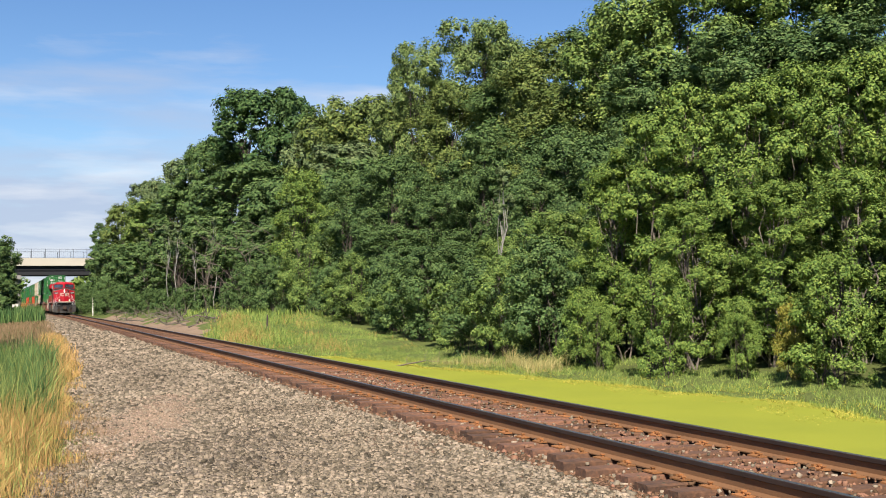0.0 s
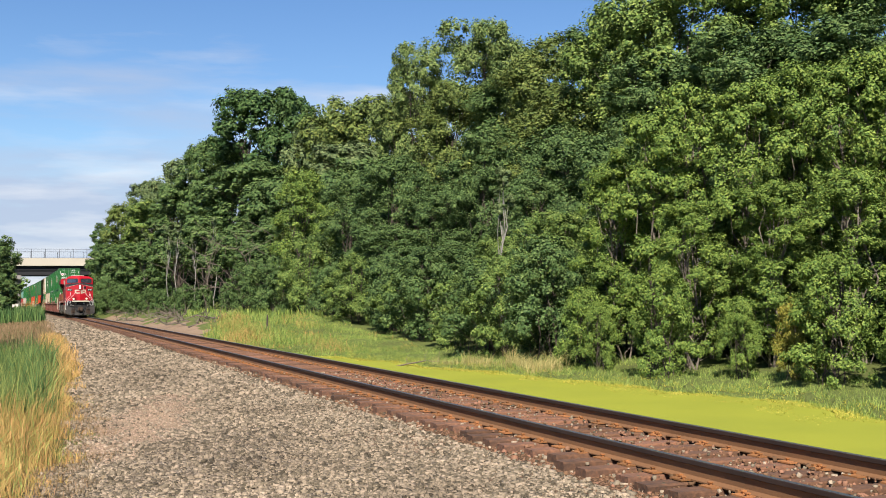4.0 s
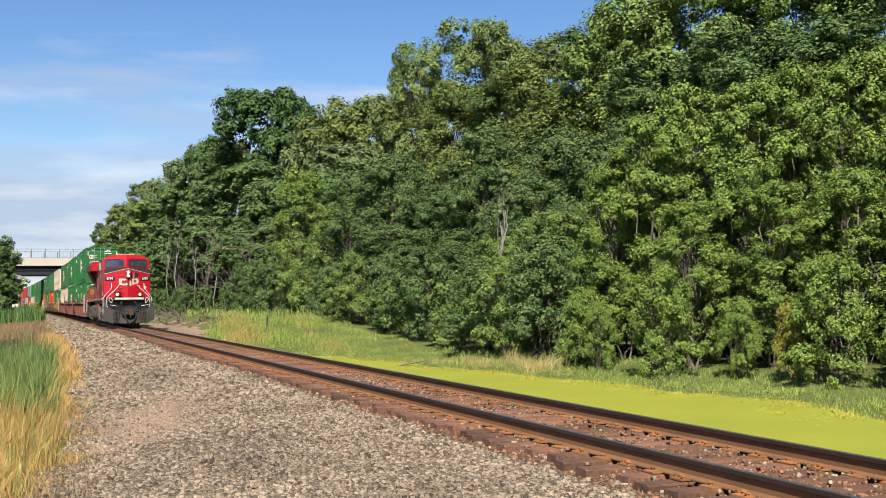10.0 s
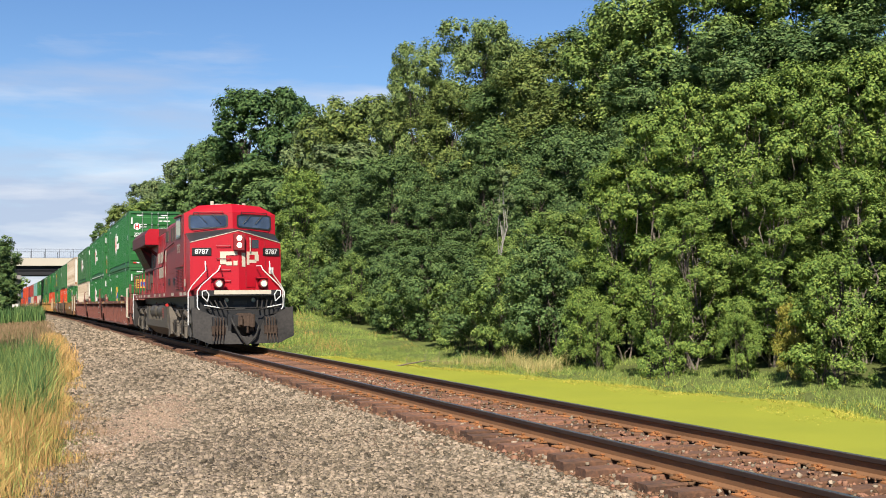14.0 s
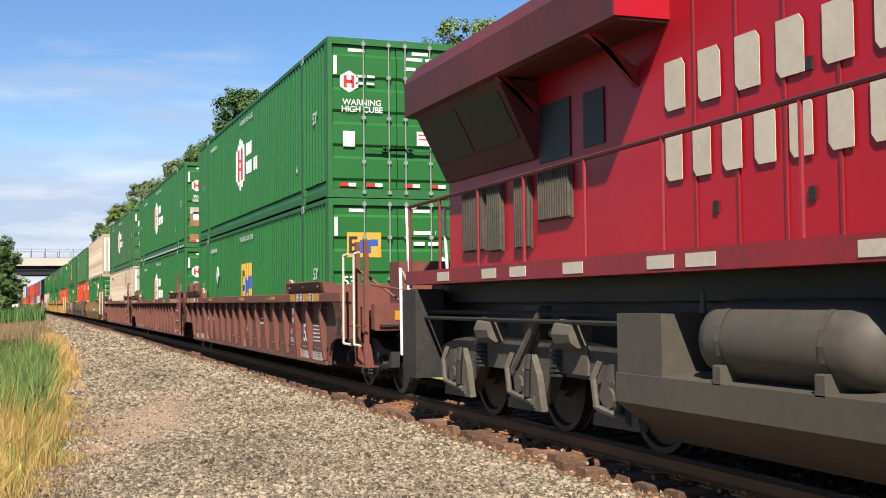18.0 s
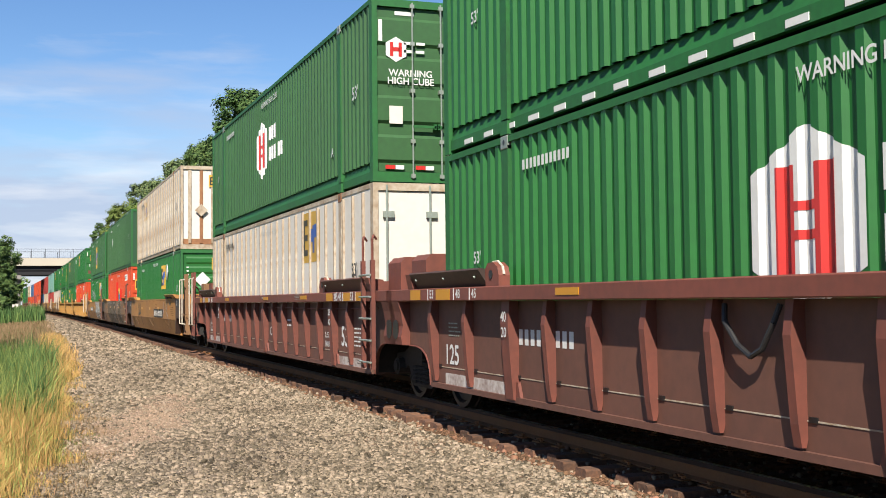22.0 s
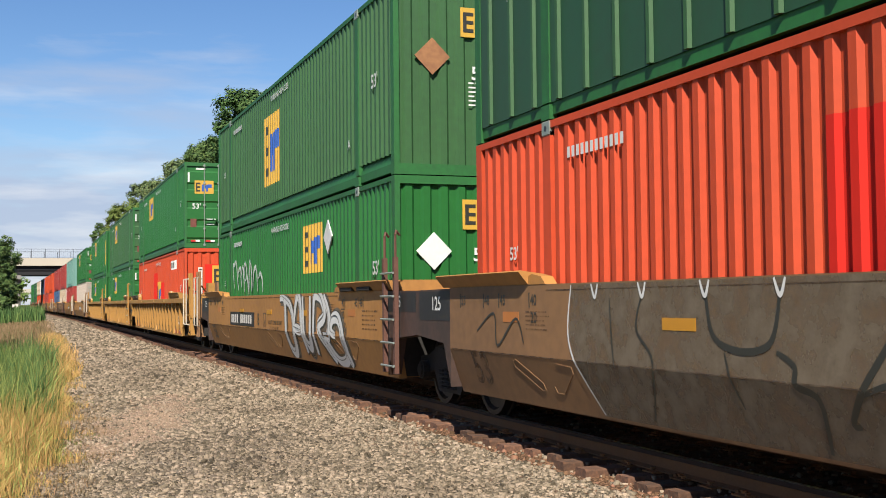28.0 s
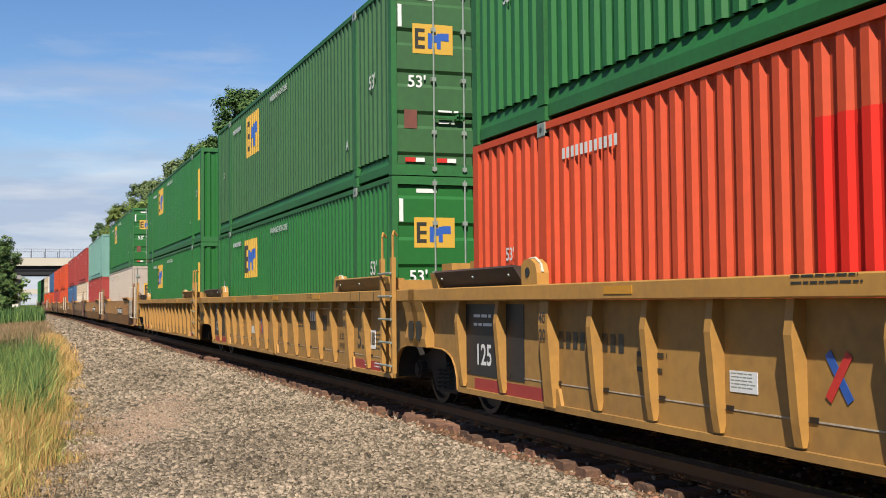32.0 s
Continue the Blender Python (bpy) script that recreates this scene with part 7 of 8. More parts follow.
        part("coupler", Geo().box(-0.12, 0.12, *sorted((y0 + s * 3.22, y0 + s * 3.42)), 0.76, 0.98).prism([(-0.2, y0 + s * 3.42), (0.18, y0 + s * 3.42), (0.22, y0 + s * 3.62), (0.06, y0 + s * 3.66), (-0.02, y0 + s * 3.55), (-0.18, y0 + s * 3.64)], 0.70, 1.02, "z"), "iron", car, "knuckle coupler")
        for yy in (2.44, 2.92):
            part("corner_post", Geo().box(-1.505, -1.435, *sorted((y0 + s * yy, y0 + s * (yy + 0.065))), 0.78, 2.38).prism([(-1.52, 0.80), (-1.42, 0.80), (-1.36, 0.46), (-1.50, 0.46)], *sorted((y0 + s * (yy - 0.01), y0 + s * (yy + 0.075))), "y"), end_paint, car)
        st = Geo()
        st.box(-1.52, -1.30, *sorted((y0 + s * 2.42, y0 + s * 3.02)), 0.435, 0.458)
        st.pipe([(-1.52, y0 + s * 2.30, 1.08), (-1.56, y0 + s * 2.36, 1.06), (-1.56, y0 + s * 3.06, 1.06), (-1.52, y0 + s * 3.12, 1.10)], 0.016, 6)
        part("step", st, end_paint, car, "stirrup step")
        gr = Geo()
        for yy in (2.1, 2.72):
            gr.pipe([(-1.54, y0 + s * (yy + 0.1), 2.2), (-1.6, y0 + s * yy, 2.18), (-1.6, y0 + s * yy, 0.78), (-1.52, y0 + s * (yy + 0.12), 0.76)], 0.02, 6)
        part("grab_iron", gr, "cream", car, "pale upright grab iron")
        part("cross_brace", Geo().rod((-1.44, y0 + s * 2.4, 1.95), (-0.9, y0 + s * 3.1, 1.4), 0.022, 6).rod((-1.44, y0 + s * 3.1, 1.7), (0.2, y0 + s * 3.14, 1.42), 0.02, 6), end_paint, car)
        a, b = y0 + s * 2.5, y0 + s * 3.0
        part("brake_stand", Geo().prism([(-0.95, 1.301), (-0.87, 1.301), (-0.87, 1.80), (-0.24, 1.80), (-0.24, 1.301), (-0.16, 1.301), (-0.16, 1.80), (0.47, 1.80), (0.47, 1.301), (0.55, 1.301), (0.55, 2.06), (-0.95, 2.06)], min(a, b), max(a, b), "y"), end_paint, car, "brake stand with two openings")
        part("reflector", Geo().box(-1.1, -0.62, *sorted((y0 + s * 3.221, y0 + s * 3.228)), 1.16, 1.30), "reflector", car)
        hose = Geo().pipe([(-0.5, y0 + s * 3.15, 1.1), (-0.55, y0 + s * 3.4, 1.0), (-0.45, y0 + s * 3.5, 0.75), (-0.3, y0 + s * 3.6, 0.55)], 0.022, 6)
        hose.rod((-1.35, y0 + s * 3.26, 1.08), (1.3, y0 + s * 3.26, 1.08), 0.016, 6)
        part("brake_hose", hose, "iron", car)
    centres = [-1.75] + [k * pitch + L + (pitch - L) / 2 for k in range(units - 1)] + [rear + 1.75]
    for y in centres:
        tr = part("truck", FREIGHT_TRUCK, None, car, "cast steel truck with coil springs", at=Matrix.Translation((0, y, 0)))
        add_wheels(tr, FREIGHT_WHEELS, (-0.9, 0.9), FREIGHT_R, spin)
    joint = Geo()
    for y in centres[1:-1]:
        joint.rod((0, y, 0.82), (0, y, 1.35), 0.35, 12).box(-0.5, 0.5, y - 1.6, y + 1.6, 1.02, 1.28)
        joint.box(0.35, 0.95, y - 0.55, y - 0.25, 1.3, 1.95).box(0.35, 0.95, y + 0.1, y + 0.5, 1.3, 1.95)
        for q in (-1, 1):
            ya, yb = sorted((y + q * 0.25, y + q * 0.85))
            if style == "maroon":
                part("joint_housing", Geo().prism([(-1.30, 1.302), (-1.18, 1.302), (-1.18, 1.62), (-0.82, 1.62), (-0.82, 1.302), (-0.55, 1.302), (-0.55, 2.08), (-1.22, 2.08), (-1.30, 2.0)], ya, yb, "y"), body, car, "boxy housing over the joint")
            elif style == "yellow":
                part("joint_housing", Geo().prism([(-0.95, 1.302), (-0.55, 1.302), (-0.55, 1.96), (-0.85, 1.96), (-0.85, 1.72), (-0.95, 1.66)], ya + 0.1, yb - 0.1, "y"), body, car, "narrow stepped housing over the joint")
    if units > 1:
        part("articulation", joint, body, car, "articulated joint between wells")
    car.matrix_basis = pose(TRACK, u, 0)
    return car


def build_train():
    movers = []
    cars = [
        (0.0, "maroon", 3, "maroon three-unit well car with ribbed sides", True, ()),
        (62.1, "tan", 3, "dusty tan three-unit well car with smooth sides and spray paint", True, ((0, "small"), (1, "grey"), (2, "white"), (0, "dark"))),
        (124.3, "yellow", 3, "weathered yellow three-unit well car with ribbed sides", True, ()),
        (186.6, "tan", 1, "dark tan single well car carrying two stacked containers", False, ()),
        (209.9, "tan", 3, "dusty tan three-unit well car carrying mixed containers", False, ()),
        (272.1, "tan", 3, "dusty tan three-unit well car carrying mixed containers", False, ()),
        (334.3, "maroon", 3, "maroon three-unit well car far down the train", False, ()),
    ]
    for u, style, n, label, spin, tags in cars:
        movers.append((well_car(u, style, n, label, spin, tags=tags), u, 0.0))
    low, high = 0.40, 3.312
    loads = [
        (0.0, low, "green", "corr", "doors", "block:8.08:1.4:1.45:1.2 placard_far", "block", "green corrugated container with a yellow emblem, resting in the first well"),
        (0.0, high, "green", "corr", "doors", "gem", "gem", "green corrugated container with a white and red emblem, stacked on top"),
        (19.4, low, "green", "corr", "doors", "gem", "gem", "green corrugated container with a large white emblem in a maroon well"),
        (19.4, high, "green", "corr", "doors", "gem ticks", "gem", "green container with rust-stained doors and white reflective strips, stacked on top"),
        (38.8, low, "pale", "post", "pale_doors", "block:4.15:2.27:1.35:0.95", "", "white container with tan upright posts, resting in a maroon well"),
        (38.8, high, "green_old", "corr", "doors", "gem", "gem", "faded green corrugated container stacked on a white one"),
        (62.1, low, "green", "corr", "hribs", "block:5.33:2.05:1.45:0.92 placard", "", "green container with a ribbed blank end, resting in a tan well"),
        (62.1, high, "pale", "post", "posts", "block:12.0:2.2:1.3:0.8", "", "white container with a rust-streaked end, stacked on a green one"),
        (81.5, low, "orange", "corr", "doors", "red_patch block:7.77:1.35:1.32:1.1 plate", "block", "orange corrugated container with fresh red patches, resting in a tan well"),
        (81.5, high, "green_dark", "post", "flat", "faded placard_far", "notice", "dark green panelled container stacked on an orange one"),
        (100.9, low, "green", "corr", "corr", "block:5.2:2.05:1.47:0.92 placard tag_white", "placard", "green container with a white spray-painted scrawl, resting in a tan well"),
        (100.9, high, "green_old", "corr", "corr", "block:8.9:1.5:1.7:1.55", "placard", "faded green container with a rusty placard holder, stacked on top"),
        (124.3, low, "orange", "corr", "corr", "red_patch block:7.77:1.35:1.32:1.1 plate", "block", "orange corrugated container with a blank end, resting in a yellow well"),
        (124.3, high, "green", "corr", "doors", "block:10.8:2.13:1.6:0.92", "block", "green corrugated container with doors leading, stacked on an orange one"),
        (143.7, low, "green", "corr", "doors", "block:11.4:2.1:1.6:0.92", "block", "green corrugated container with a yellow emblem, resting in a yellow well"),
        (143.7, high, "green_old", "corr", "doors", "block:11.1:2.15:1.5:1.0", "block", "faded green container with a white emblem, stacked on top"),
        (163.1, low, "green", "corr", "corr", "block:11.4:2.1:1.6:0.92 block_end", "", "green corrugated container with an upright yellow marking, in a yellow well"),
        (163.1, high, "green", "corr", "corr", "block:11.1:2.15:1.5:1.0 block_end", "", "green corrugated container with an upright yellow marking, stacked on top"),
        (186.6, low, "beige", "post", "pale_doors", "", "block", "beige container resting in a tan well"),
        (186.6, high, "green", "corr", "doors", "block:11.1:2.15:1.5:1.0", "block", "green container stacked on a beige one"),
        (209.9, low, "crimson", "corr", "flat", "", "", "dark red container resting in a tan well"),
        (209.9, high, "teal", "corr", "flat", "", "", "pale teal container stacked on a dark red one"),
        (229.3, low, "pale", "post", "flat", "", "", "white container resting in a tan well"),
        (229.3, high, "crimson", "corr", "flat", "", "", "red container stacked on a white one"),
        (248.7, low, "blue", "corr", "flat", "", "", "blue container resting in a tan well"),
        (248.7, high, "crimson", "corr", "flat", "", "", "red container stacked on a blue one"),
        (272.1, low, "orange", "corr", "flat", "", "", "orange container far down the train"),
        (272.1, high, "orange", "corr", "flat", "", "", "orange container stacked far down the train"),
        (291.5, low, "crimson", "corr", "flat", "", "", "dark red container far down the train"),
        (291.5, high, "orange", "corr", "flat", "", "", "orange container stacked far down the train"),
        (310.9, low, "orange", "corr", "flat", "", "", "orange container far down the train"),
        (310.9, high, "blue", "corr", "flat", "", "", "blue container stacked far down the train"),
        (334.3, low, "orange", "corr", "flat", "", "", "orange container far down the train"),
        (334.3, high, "pale", "post", "flat", "", "", "white container stacked far down the train"),
        (353.7, low, "green_dark", "corr", "flat", "", "", "dark green container far down the train"),
        (353.7, high, "green_dark", "corr", "flat", "", "", "dark green container stacked far down the train"),
        (373.1, low, "green", "corr", "flat", "", "", "green container far down the train"),
        (373.1, high, "green", "corr", "flat", "", "", "green container stacked far down the train"),
    ]
    for u, z, paint, side, front, mark, fmark, label in loads:
        extras = ("high",) if (u == 100.9 and z == high) else ()
        movers.append((container(paint, u, z, side, front, mark, fmark, label, extras=extras), u, z))
    return movers


def locomotive():
    """Wide-nosed road engine; its leading coupler face at local y = 0."""
    lo = thing("locomotive", "red six-axle freight locomotive with lit headlights and a black plow", "locomotive")
    DECK = 1.62
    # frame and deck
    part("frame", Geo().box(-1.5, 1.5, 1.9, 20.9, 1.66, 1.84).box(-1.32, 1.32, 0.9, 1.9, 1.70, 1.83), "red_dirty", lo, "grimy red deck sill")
    part("underframe", Geo().box(-0.98, 0.98, 2.0, 20.8, 1.42, 1.658).box(-0.95, 0.95, 7.0, 15.0, 0.5, 1.4).box(-0.8, 0.8, 1.2, 21.2, 0.95, 1.418), "black", lo, "black underframe")
    for y in (2.3, 3.3, 5.6, 8.2, 9.7, 11.4, 13.4, 14.0, 15.6, 16.9, 17.7, 19.2):
        part("reflective_tape", Geo().box(-1.507, -1.502, y, y + (0.62 if y < 6 else 0.42), 1.69, 1.80), "cream", lo, "pale reflective strip")
    # nose, full width, with a low ridge in the middle
    nose = Geo()
    A = [(-1.45, 1.72, 1.84), (0.0, 1.22, 1.84), (1.45, 1.72, 1.84)]
    B = [(-1.45, 1.78, 3.36), (0.0, 1.29, 3.72), (1.45, 1.78, 3.36)]
    C = [(-1.45, 2.86, 3.72), (0.0, 2.36, 3.86), (1.45, 2.86, 3.72)]
    nose.face(A[0], A[1], B[1], B[0]).face(A[1], A[2], B[2], B[1])
    nose.face(A[0], B[0], C[0], (-1.45, 2.86, 1.84)).face(A[2], (1.45, 2.86, 1.84), C[2], B[2])
    nose.face(A[0], (-1.45, 2.86, 1.84), (1.45, 2.86, 1.84), A[2], A[1])
    part("nose", nose, "red", lo, "glossy red wide nose")
    hood_top = Geo()
    hood_top.face(B[0], B[1], C[1], C[0]).face(B[1], B[2], C[2], C[1])
    part("nose_top", hood_top, "black", lo, "black anti-glare nose top")
    part("nose_stripe", Geo().rod((-1.45, 1.775, 3.36), (0, 1.285, 3.72), 0.016, 5).rod((0, 1.285, 3.72), (1.45, 1.775, 3.36), 0.016, 5), "cream", lo)
    # cab
    cab = Geo()
    F0 = [(-1.5, 2.86, 1.84), (0, 2.36, 1.84), (1.5, 2.86, 1.84)]
    F1 = [(-1.5, 2.90, 4.36), (0, 2.40, 4.40), (1.5, 2.90, 4.36)]
    F2 = [(-1.0, 3.02, 4.63), (0, 2.66, 4.68), (1.0, 3.02, 4.63)]
    R = 5.05
    cab.face(F0[0], F0[1], F1[1], F1[0]).face(F0[1], F0[2], F1[2], F1[1])
    cab.face(F1[0], F1[1], F2[1], F2[0]).face(F1[1], F1[2], F2[2], F2[1])
    cab.face(F2[0], F2[1], (0, R, 4.68), (-1.0, R, 4.63)).face(F2[1], F2[2], (1.0, R, 4.63), (0, R, 4.68))
    cab.face(F1[0], F2[0], (-1.0, R, 4.63), (-1.5, R, 4.36)).face(F1[2], (1.5, R, 4.36), (1.0, R, 4.63), F2[2])
    cab.face((-1.5, R, 1.84), (-1.5, R, 4.36), (-1.0, R, 4.63), (0, R, 4.68), (1.0, R, 4.63), (1.5, R, 4.36), (1.5, R, 1.84))
    cab.face(F0[0], F1[0], (-1.5, R, 4.36), (-1.5, R, 1.84)).face(F0[2], (1.5, R, 1.84), (1.5, R, 4.36), F1[2])
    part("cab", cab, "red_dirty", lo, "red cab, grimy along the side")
    face = Geo()
    face.face((-1.5, 2.852, 3.68), (0, 2.352, 3.84), (0, 2.392, 4.40), (-1.5, 2.892, 4.36)).face((0, 2.352, 3.84), (1.5, 2.852, 3.68), (1.5, 2.892, 4.36), (0, 2.392, 4.40))
    face.face((-1.5, 2.892, 4.36), (0, 2.392, 4.40), (0, 2.652, 4.686), (-1.0, 3.012, 4.636)).face((0, 2.392, 4.40), (1.5, 2.892, 4.36), (1.0, 3.012, 4.636), (0, 2.652, 4.686))
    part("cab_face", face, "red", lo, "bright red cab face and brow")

    def on_face(x, z, out=0.0):
        """A place on the raked cab face."""
        y = 2.352 + abs(x) / 1.5 * 0.5 + (z - 3.8) * 0.075 - out
        return (x, y, z)

    for s in (-1, 1):
        a, b = s * 1.36, s * 0.14
        def zl(x):
            return 3.87 + (1.36 - abs(x)) * 0.05
        def zh(x):
            return 4.27 + (1.36 - abs(x)) * 0.0
        def rounded(p, q, low, high, r, out):
            """A window outline with rounded corners on the cab face."""
            d = 1 if q > p else -1
            turns = [(0, 1), (0.076, 0.617), (0.293, 0.293), (0.617, 0.076), (1, 0)]
            ring = [(p + d * r * u, zl(p) - low + r * v) for u, v in turns] + [(q - d * r * v, zl(q) - low + r * u) for u, v in turns]
            ring += [(q - d * r * u, zh(q) + high - r * v) for u, v in turns] + [(p + d * r * v, zh(p) + high - r * u) for u, v in turns]
            return Geo().face(*[on_face(x, z, out) for x, z in ring])
        fr = rounded(a, b, 0.05, 0.05, 0.10, 0.012)
        w = part("windshield", fr, "black", lo, "black-framed windshield")
        a2, b2 = s * 1.30, s * 0.20
        part("pane", rounded(a2, b2, 0.0, 0.0, 0.07, 0.02), "windshield", w, "glass toned blue-grey for the sky's reflection")
        wip = Geo()
        for f in (0.45, 0.8):
            wip.pipe([on_face(s * (0.1 + 1.2 * f), 4.33, 0.05), on_face(s * (0.1 + 1.2 * f) - s * 0.16, 4.14, 0.06), on_face(s * (0.1 + 1.2 * f) - s * 0.27, 4.02, 0.05)], 0.012, 5)
        wip.pipe([on_face(s * 1.2, 4.31, 0.03), on_face(s * 1.2, 4.39, 0.06), on_face(s * 0.3, 4.40, 0.06), on_face(s * 0.3, 4.32, 0.03)], 0.012, 5)
        wip.pipe([on_face(s * 1.28, 3.85, 0.03), on_face(s * 1.2, 3.83, 0.07), on_face(s * 0.5, 3.90, 0.07)], 0.012, 5)
        part("wiper", wip, "black", lo, "wiper arms")
        # number boards
        zc = 3.06
        yb = lambda x: 1.22 + abs(x) / 1.45 * 0.5 + (zc - 1.78) / 1.4 * 0.05
        x0, x1 = s * 1.40, s * 0.82
        bd = Geo()
        lx, rx = min(x0, x1), max(x0, x1)
        bd.face((lx, yb(lx) - 0.035, zc - 0.115), (rx, yb(rx) - 0.035, zc - 0.115), (rx, yb(rx) - 0.035, zc + 0.115), (lx, yb(lx) - 0.035, zc + 0.115))
        bd.face((lx, yb(lx) - 0.035, zc + 0.115), (rx, yb(rx) - 0.035, zc + 0.115), (rx, yb(rx), zc + 0.13), (lx, yb(lx), zc + 0.13))
        bd.face((lx, yb(lx) - 0.035, zc - 0.115), (lx, yb(lx), zc - 0.13), (rx, yb(rx), zc - 0.13), (rx, yb(rx) - 0.035, zc - 0.115))
        board = part("number_board", bd, "board", lo, "black number board with white figures")
        cx = (lx + rx) / 2
        turn = Matrix.Rotation(math.atan2(0.5, 1.45) * (-1 if s < 0 else 1), 4, "Z")
        part("number_text", writing("8787", 0.215, "white"), None, board, at=Matrix.Translation((cx, yb(cx) - 0.04, zc)) @ turn @ on_front(0, 0, 0))
        # ditch lights
        dx = s * 0.70
        dl = Geo().lathe([(0.74, 0.0), (0.74, 0.13), (1.04, 0.15), (1.04, 0.0)], 16, "y", (dx, 0, 2.03))
        d = part("ditch_light", dl, "red", lo, "red hooded ditch light")
        part("light_bracket", Geo().prism([(dx - 0.2, 1.84), (dx + 0.2, 1.84), (dx + 0.2, 2.24), (dx - 0.2, 2.24)], 1.04, 1.10, "y").box(dx - 0.21, dx + 0.21, 0.82, 1.04, 2.20, 2.24), "red", d)
        part("lamp_lens", Geo().lathe([(0.715, 0.0), (0.722, 0.05), (0.734, 0.072)], 16, "y", (dx, 0, 2.03)), "ditch", d, "glowing warm lamp")
        part("lamp_rim", Geo().lathe([(0.734, 0.074), (0.716, 0.090), (0.716, 0.106), (0.738, 0.116)], 16, "y", (dx, 0, 2.03)), "rod", d, "bright metal lamp rim")
    # headlight pair, nose door and emblem
    hb = part("headlight_box", Geo().box(-0.16, 0.16, 1.12, 1.32, 3.10, 3.62), "red_dirty", lo, "red housing of two headlights")
    for z in (3.25, 3.47):
        part("headlight", Geo().lathe([(1.08, 0.0), (1.09, 0.06), (1.115, 0.085)], 18, "y", (0, 0, z)), "lamp", hb, "round headlight, lit")

    def on_nose(x, z, out=0.0):
        return (x, 1.22 + abs(x) / 1.45 * 0.5 + (z - 1.78) * 0.035 - out, z)

    door = part("nose_door", Geo().face(on_nose(0.24, 1.93, 0.012), on_nose(0.90, 1.93, 0.012), on_nose(0.90, 3.44, 0.012), on_nose(0.24, 3.58, 0.012)), "red", lo, "flush red nose door")
    seam = Geo().pipe([on_nose(0.24, 1.93, 0.015), on_nose(0.90, 1.93, 0.015), on_nose(0.90, 3.44, 0.015), on_nose(0.24, 3.58, 0.015), on_nose(0.24, 1.93, 0.015)], 0.010, 4)
    part("door_seam", seam, "red_dirty", door)
    part("door_window", Geo().face(on_nose(0.44, 3.17, 0.02), on_nose(0.68, 3.17, 0.02), on_nose(0.68, 3.44, 0.02), on_nose(0.44, 3.44, 0.02)), "lens_grey", door, "small dark door window")
    part("door_grab", Geo().pipe([on_nose(0.38, 3.05, 0.02), on_nose(0.38, 3.07, 0.08), on_nose(0.38, 3.48, 0.08), on_nose(0.38, 3.50, 0.02)], 0.016, 6), "cream", door)
    emblem = Geo()
    for x0, x1, z0, z1 in ((-0.56, -0.38, 2.66, 3.06), (-0.38, -0.04, 2.94, 3.06), (-0.38, -0.20, 2.62, 2.74), (-0.16, -0.04, 2.62, 2.76), (0.10, 0.22, 2.58, 3.02), (0.27, 0.36, 2.64, 3.06), (0.36, 0.66, 2.96, 3.06), (0.54, 0.68, 2.76, 2.96), (0.36, 0.60, 2.70, 2.80)):
        emblem.face(on_nose(x0, z0, 0.02), on_nose(x1, z0, 0.02), on_nose(x1, z1, 0.02), on_nose(x0, z1, 0.02))
    part("emblem", emblem, "cream", lo, "pale blocks of the nose emblem")
    part("placard", Geo().face(on_nose(1.02, 2.36, 0.03), on_nose(1.18, 2.36, 0.03), on_nose(1.18, 2.56, 0.03), on_nose(1.02, 2.56, 0.03)), "pale", lo, "small green-grey plate")
    gi = Geo()
    for k, z in enumerate((2.15, 2.50, 2.86, 3.26)):
        gi.pipe([on_nose(-0.66, z, 0.01), on_nose(-0.66, z - 0.02, 0.07), on_nose(-0.26, z - 0.02, 0.07), on_nose(-0.26, z, 0.01)], 0.012, 5)
    part("grab_iron", gi, "red_dirty", lo, "red nose grab irons")
    # anticlimber, pilot and plow
    part("anticlimber", Geo().prism([(-1.15, 0.70), (1.15, 0.70), (1.33, 0.95), (1.33, 1.10), (-1.33, 1.10), (-1.33, 0.95)], 1.66, 1.832, "z"), "black", lo, "black anticlimber shelf")
    part("anticlimber_band", Geo().box(-0.86, 0.92, 0.686, 0.699, 1.70, 1.826), "cream", lo, "cream painted band")
    part("pilot", Geo().box(-1.36, 1.36, 1.10, 1.45, 0.45, 1.675), "black", lo, "black pilot plate")
    for s in (-1, 1):
        part("step_well", Geo().box(*sorted((s * 1.02, s * 1.5)), 1.46, 1.95, 0.42, 1.655), "step_grey", lo, "grey step well")
        for tread in (0.40, 0.80, 1.22):
            part("tread", Geo().box(*sorted((s * 1.1, s * 1.54)), 1.12, 1.458, tread, tread + 0.06, 0.008), "step_grey", lo, "grey steel step tread")
    plow = Geo()
    for s in (-1, 1):
        plow.face((0, 0.03, 0.18), (s * 0.45, 0.09, 0.18), (s * 0.40, 0.18, 0.52), (0, 0.11, 0.40))
        plow.face((s * 0.45, 0.09, 0.18), (s * 1.10, 0.19, 0.20), (s * 1.05, 0.41, 1.10), (s * 0.64, 0.32, 0.94), (s * 0.40, 0.18, 0.52))
        plow.face((s * 1.10, 0.19, 0.20), (s * 1.55, 0.28, 0.40), (s * 1.57, 0.52, 1.32), (s * 1.05, 0.41, 1.10))
        plow.face((s * 1.55, 0.28, 0.40), (s * 1.50, 1.10, 0.42), (s * 1.50, 1.10, 1.25), (s * 1.57, 0.52, 1.32))
        plow.face((s * 1.05, 0.41, 1.10), (s * 1.57, 0.52, 1.32), (s * 1.50, 1.10, 1.25), (s * 0.9, 1.098, 1.05))
    part("pilot_backing", Geo().box(-1.0, 1.0, 0.70, 0.74, 0.26, 1.04), "black", lo, "black plate behind the plow")
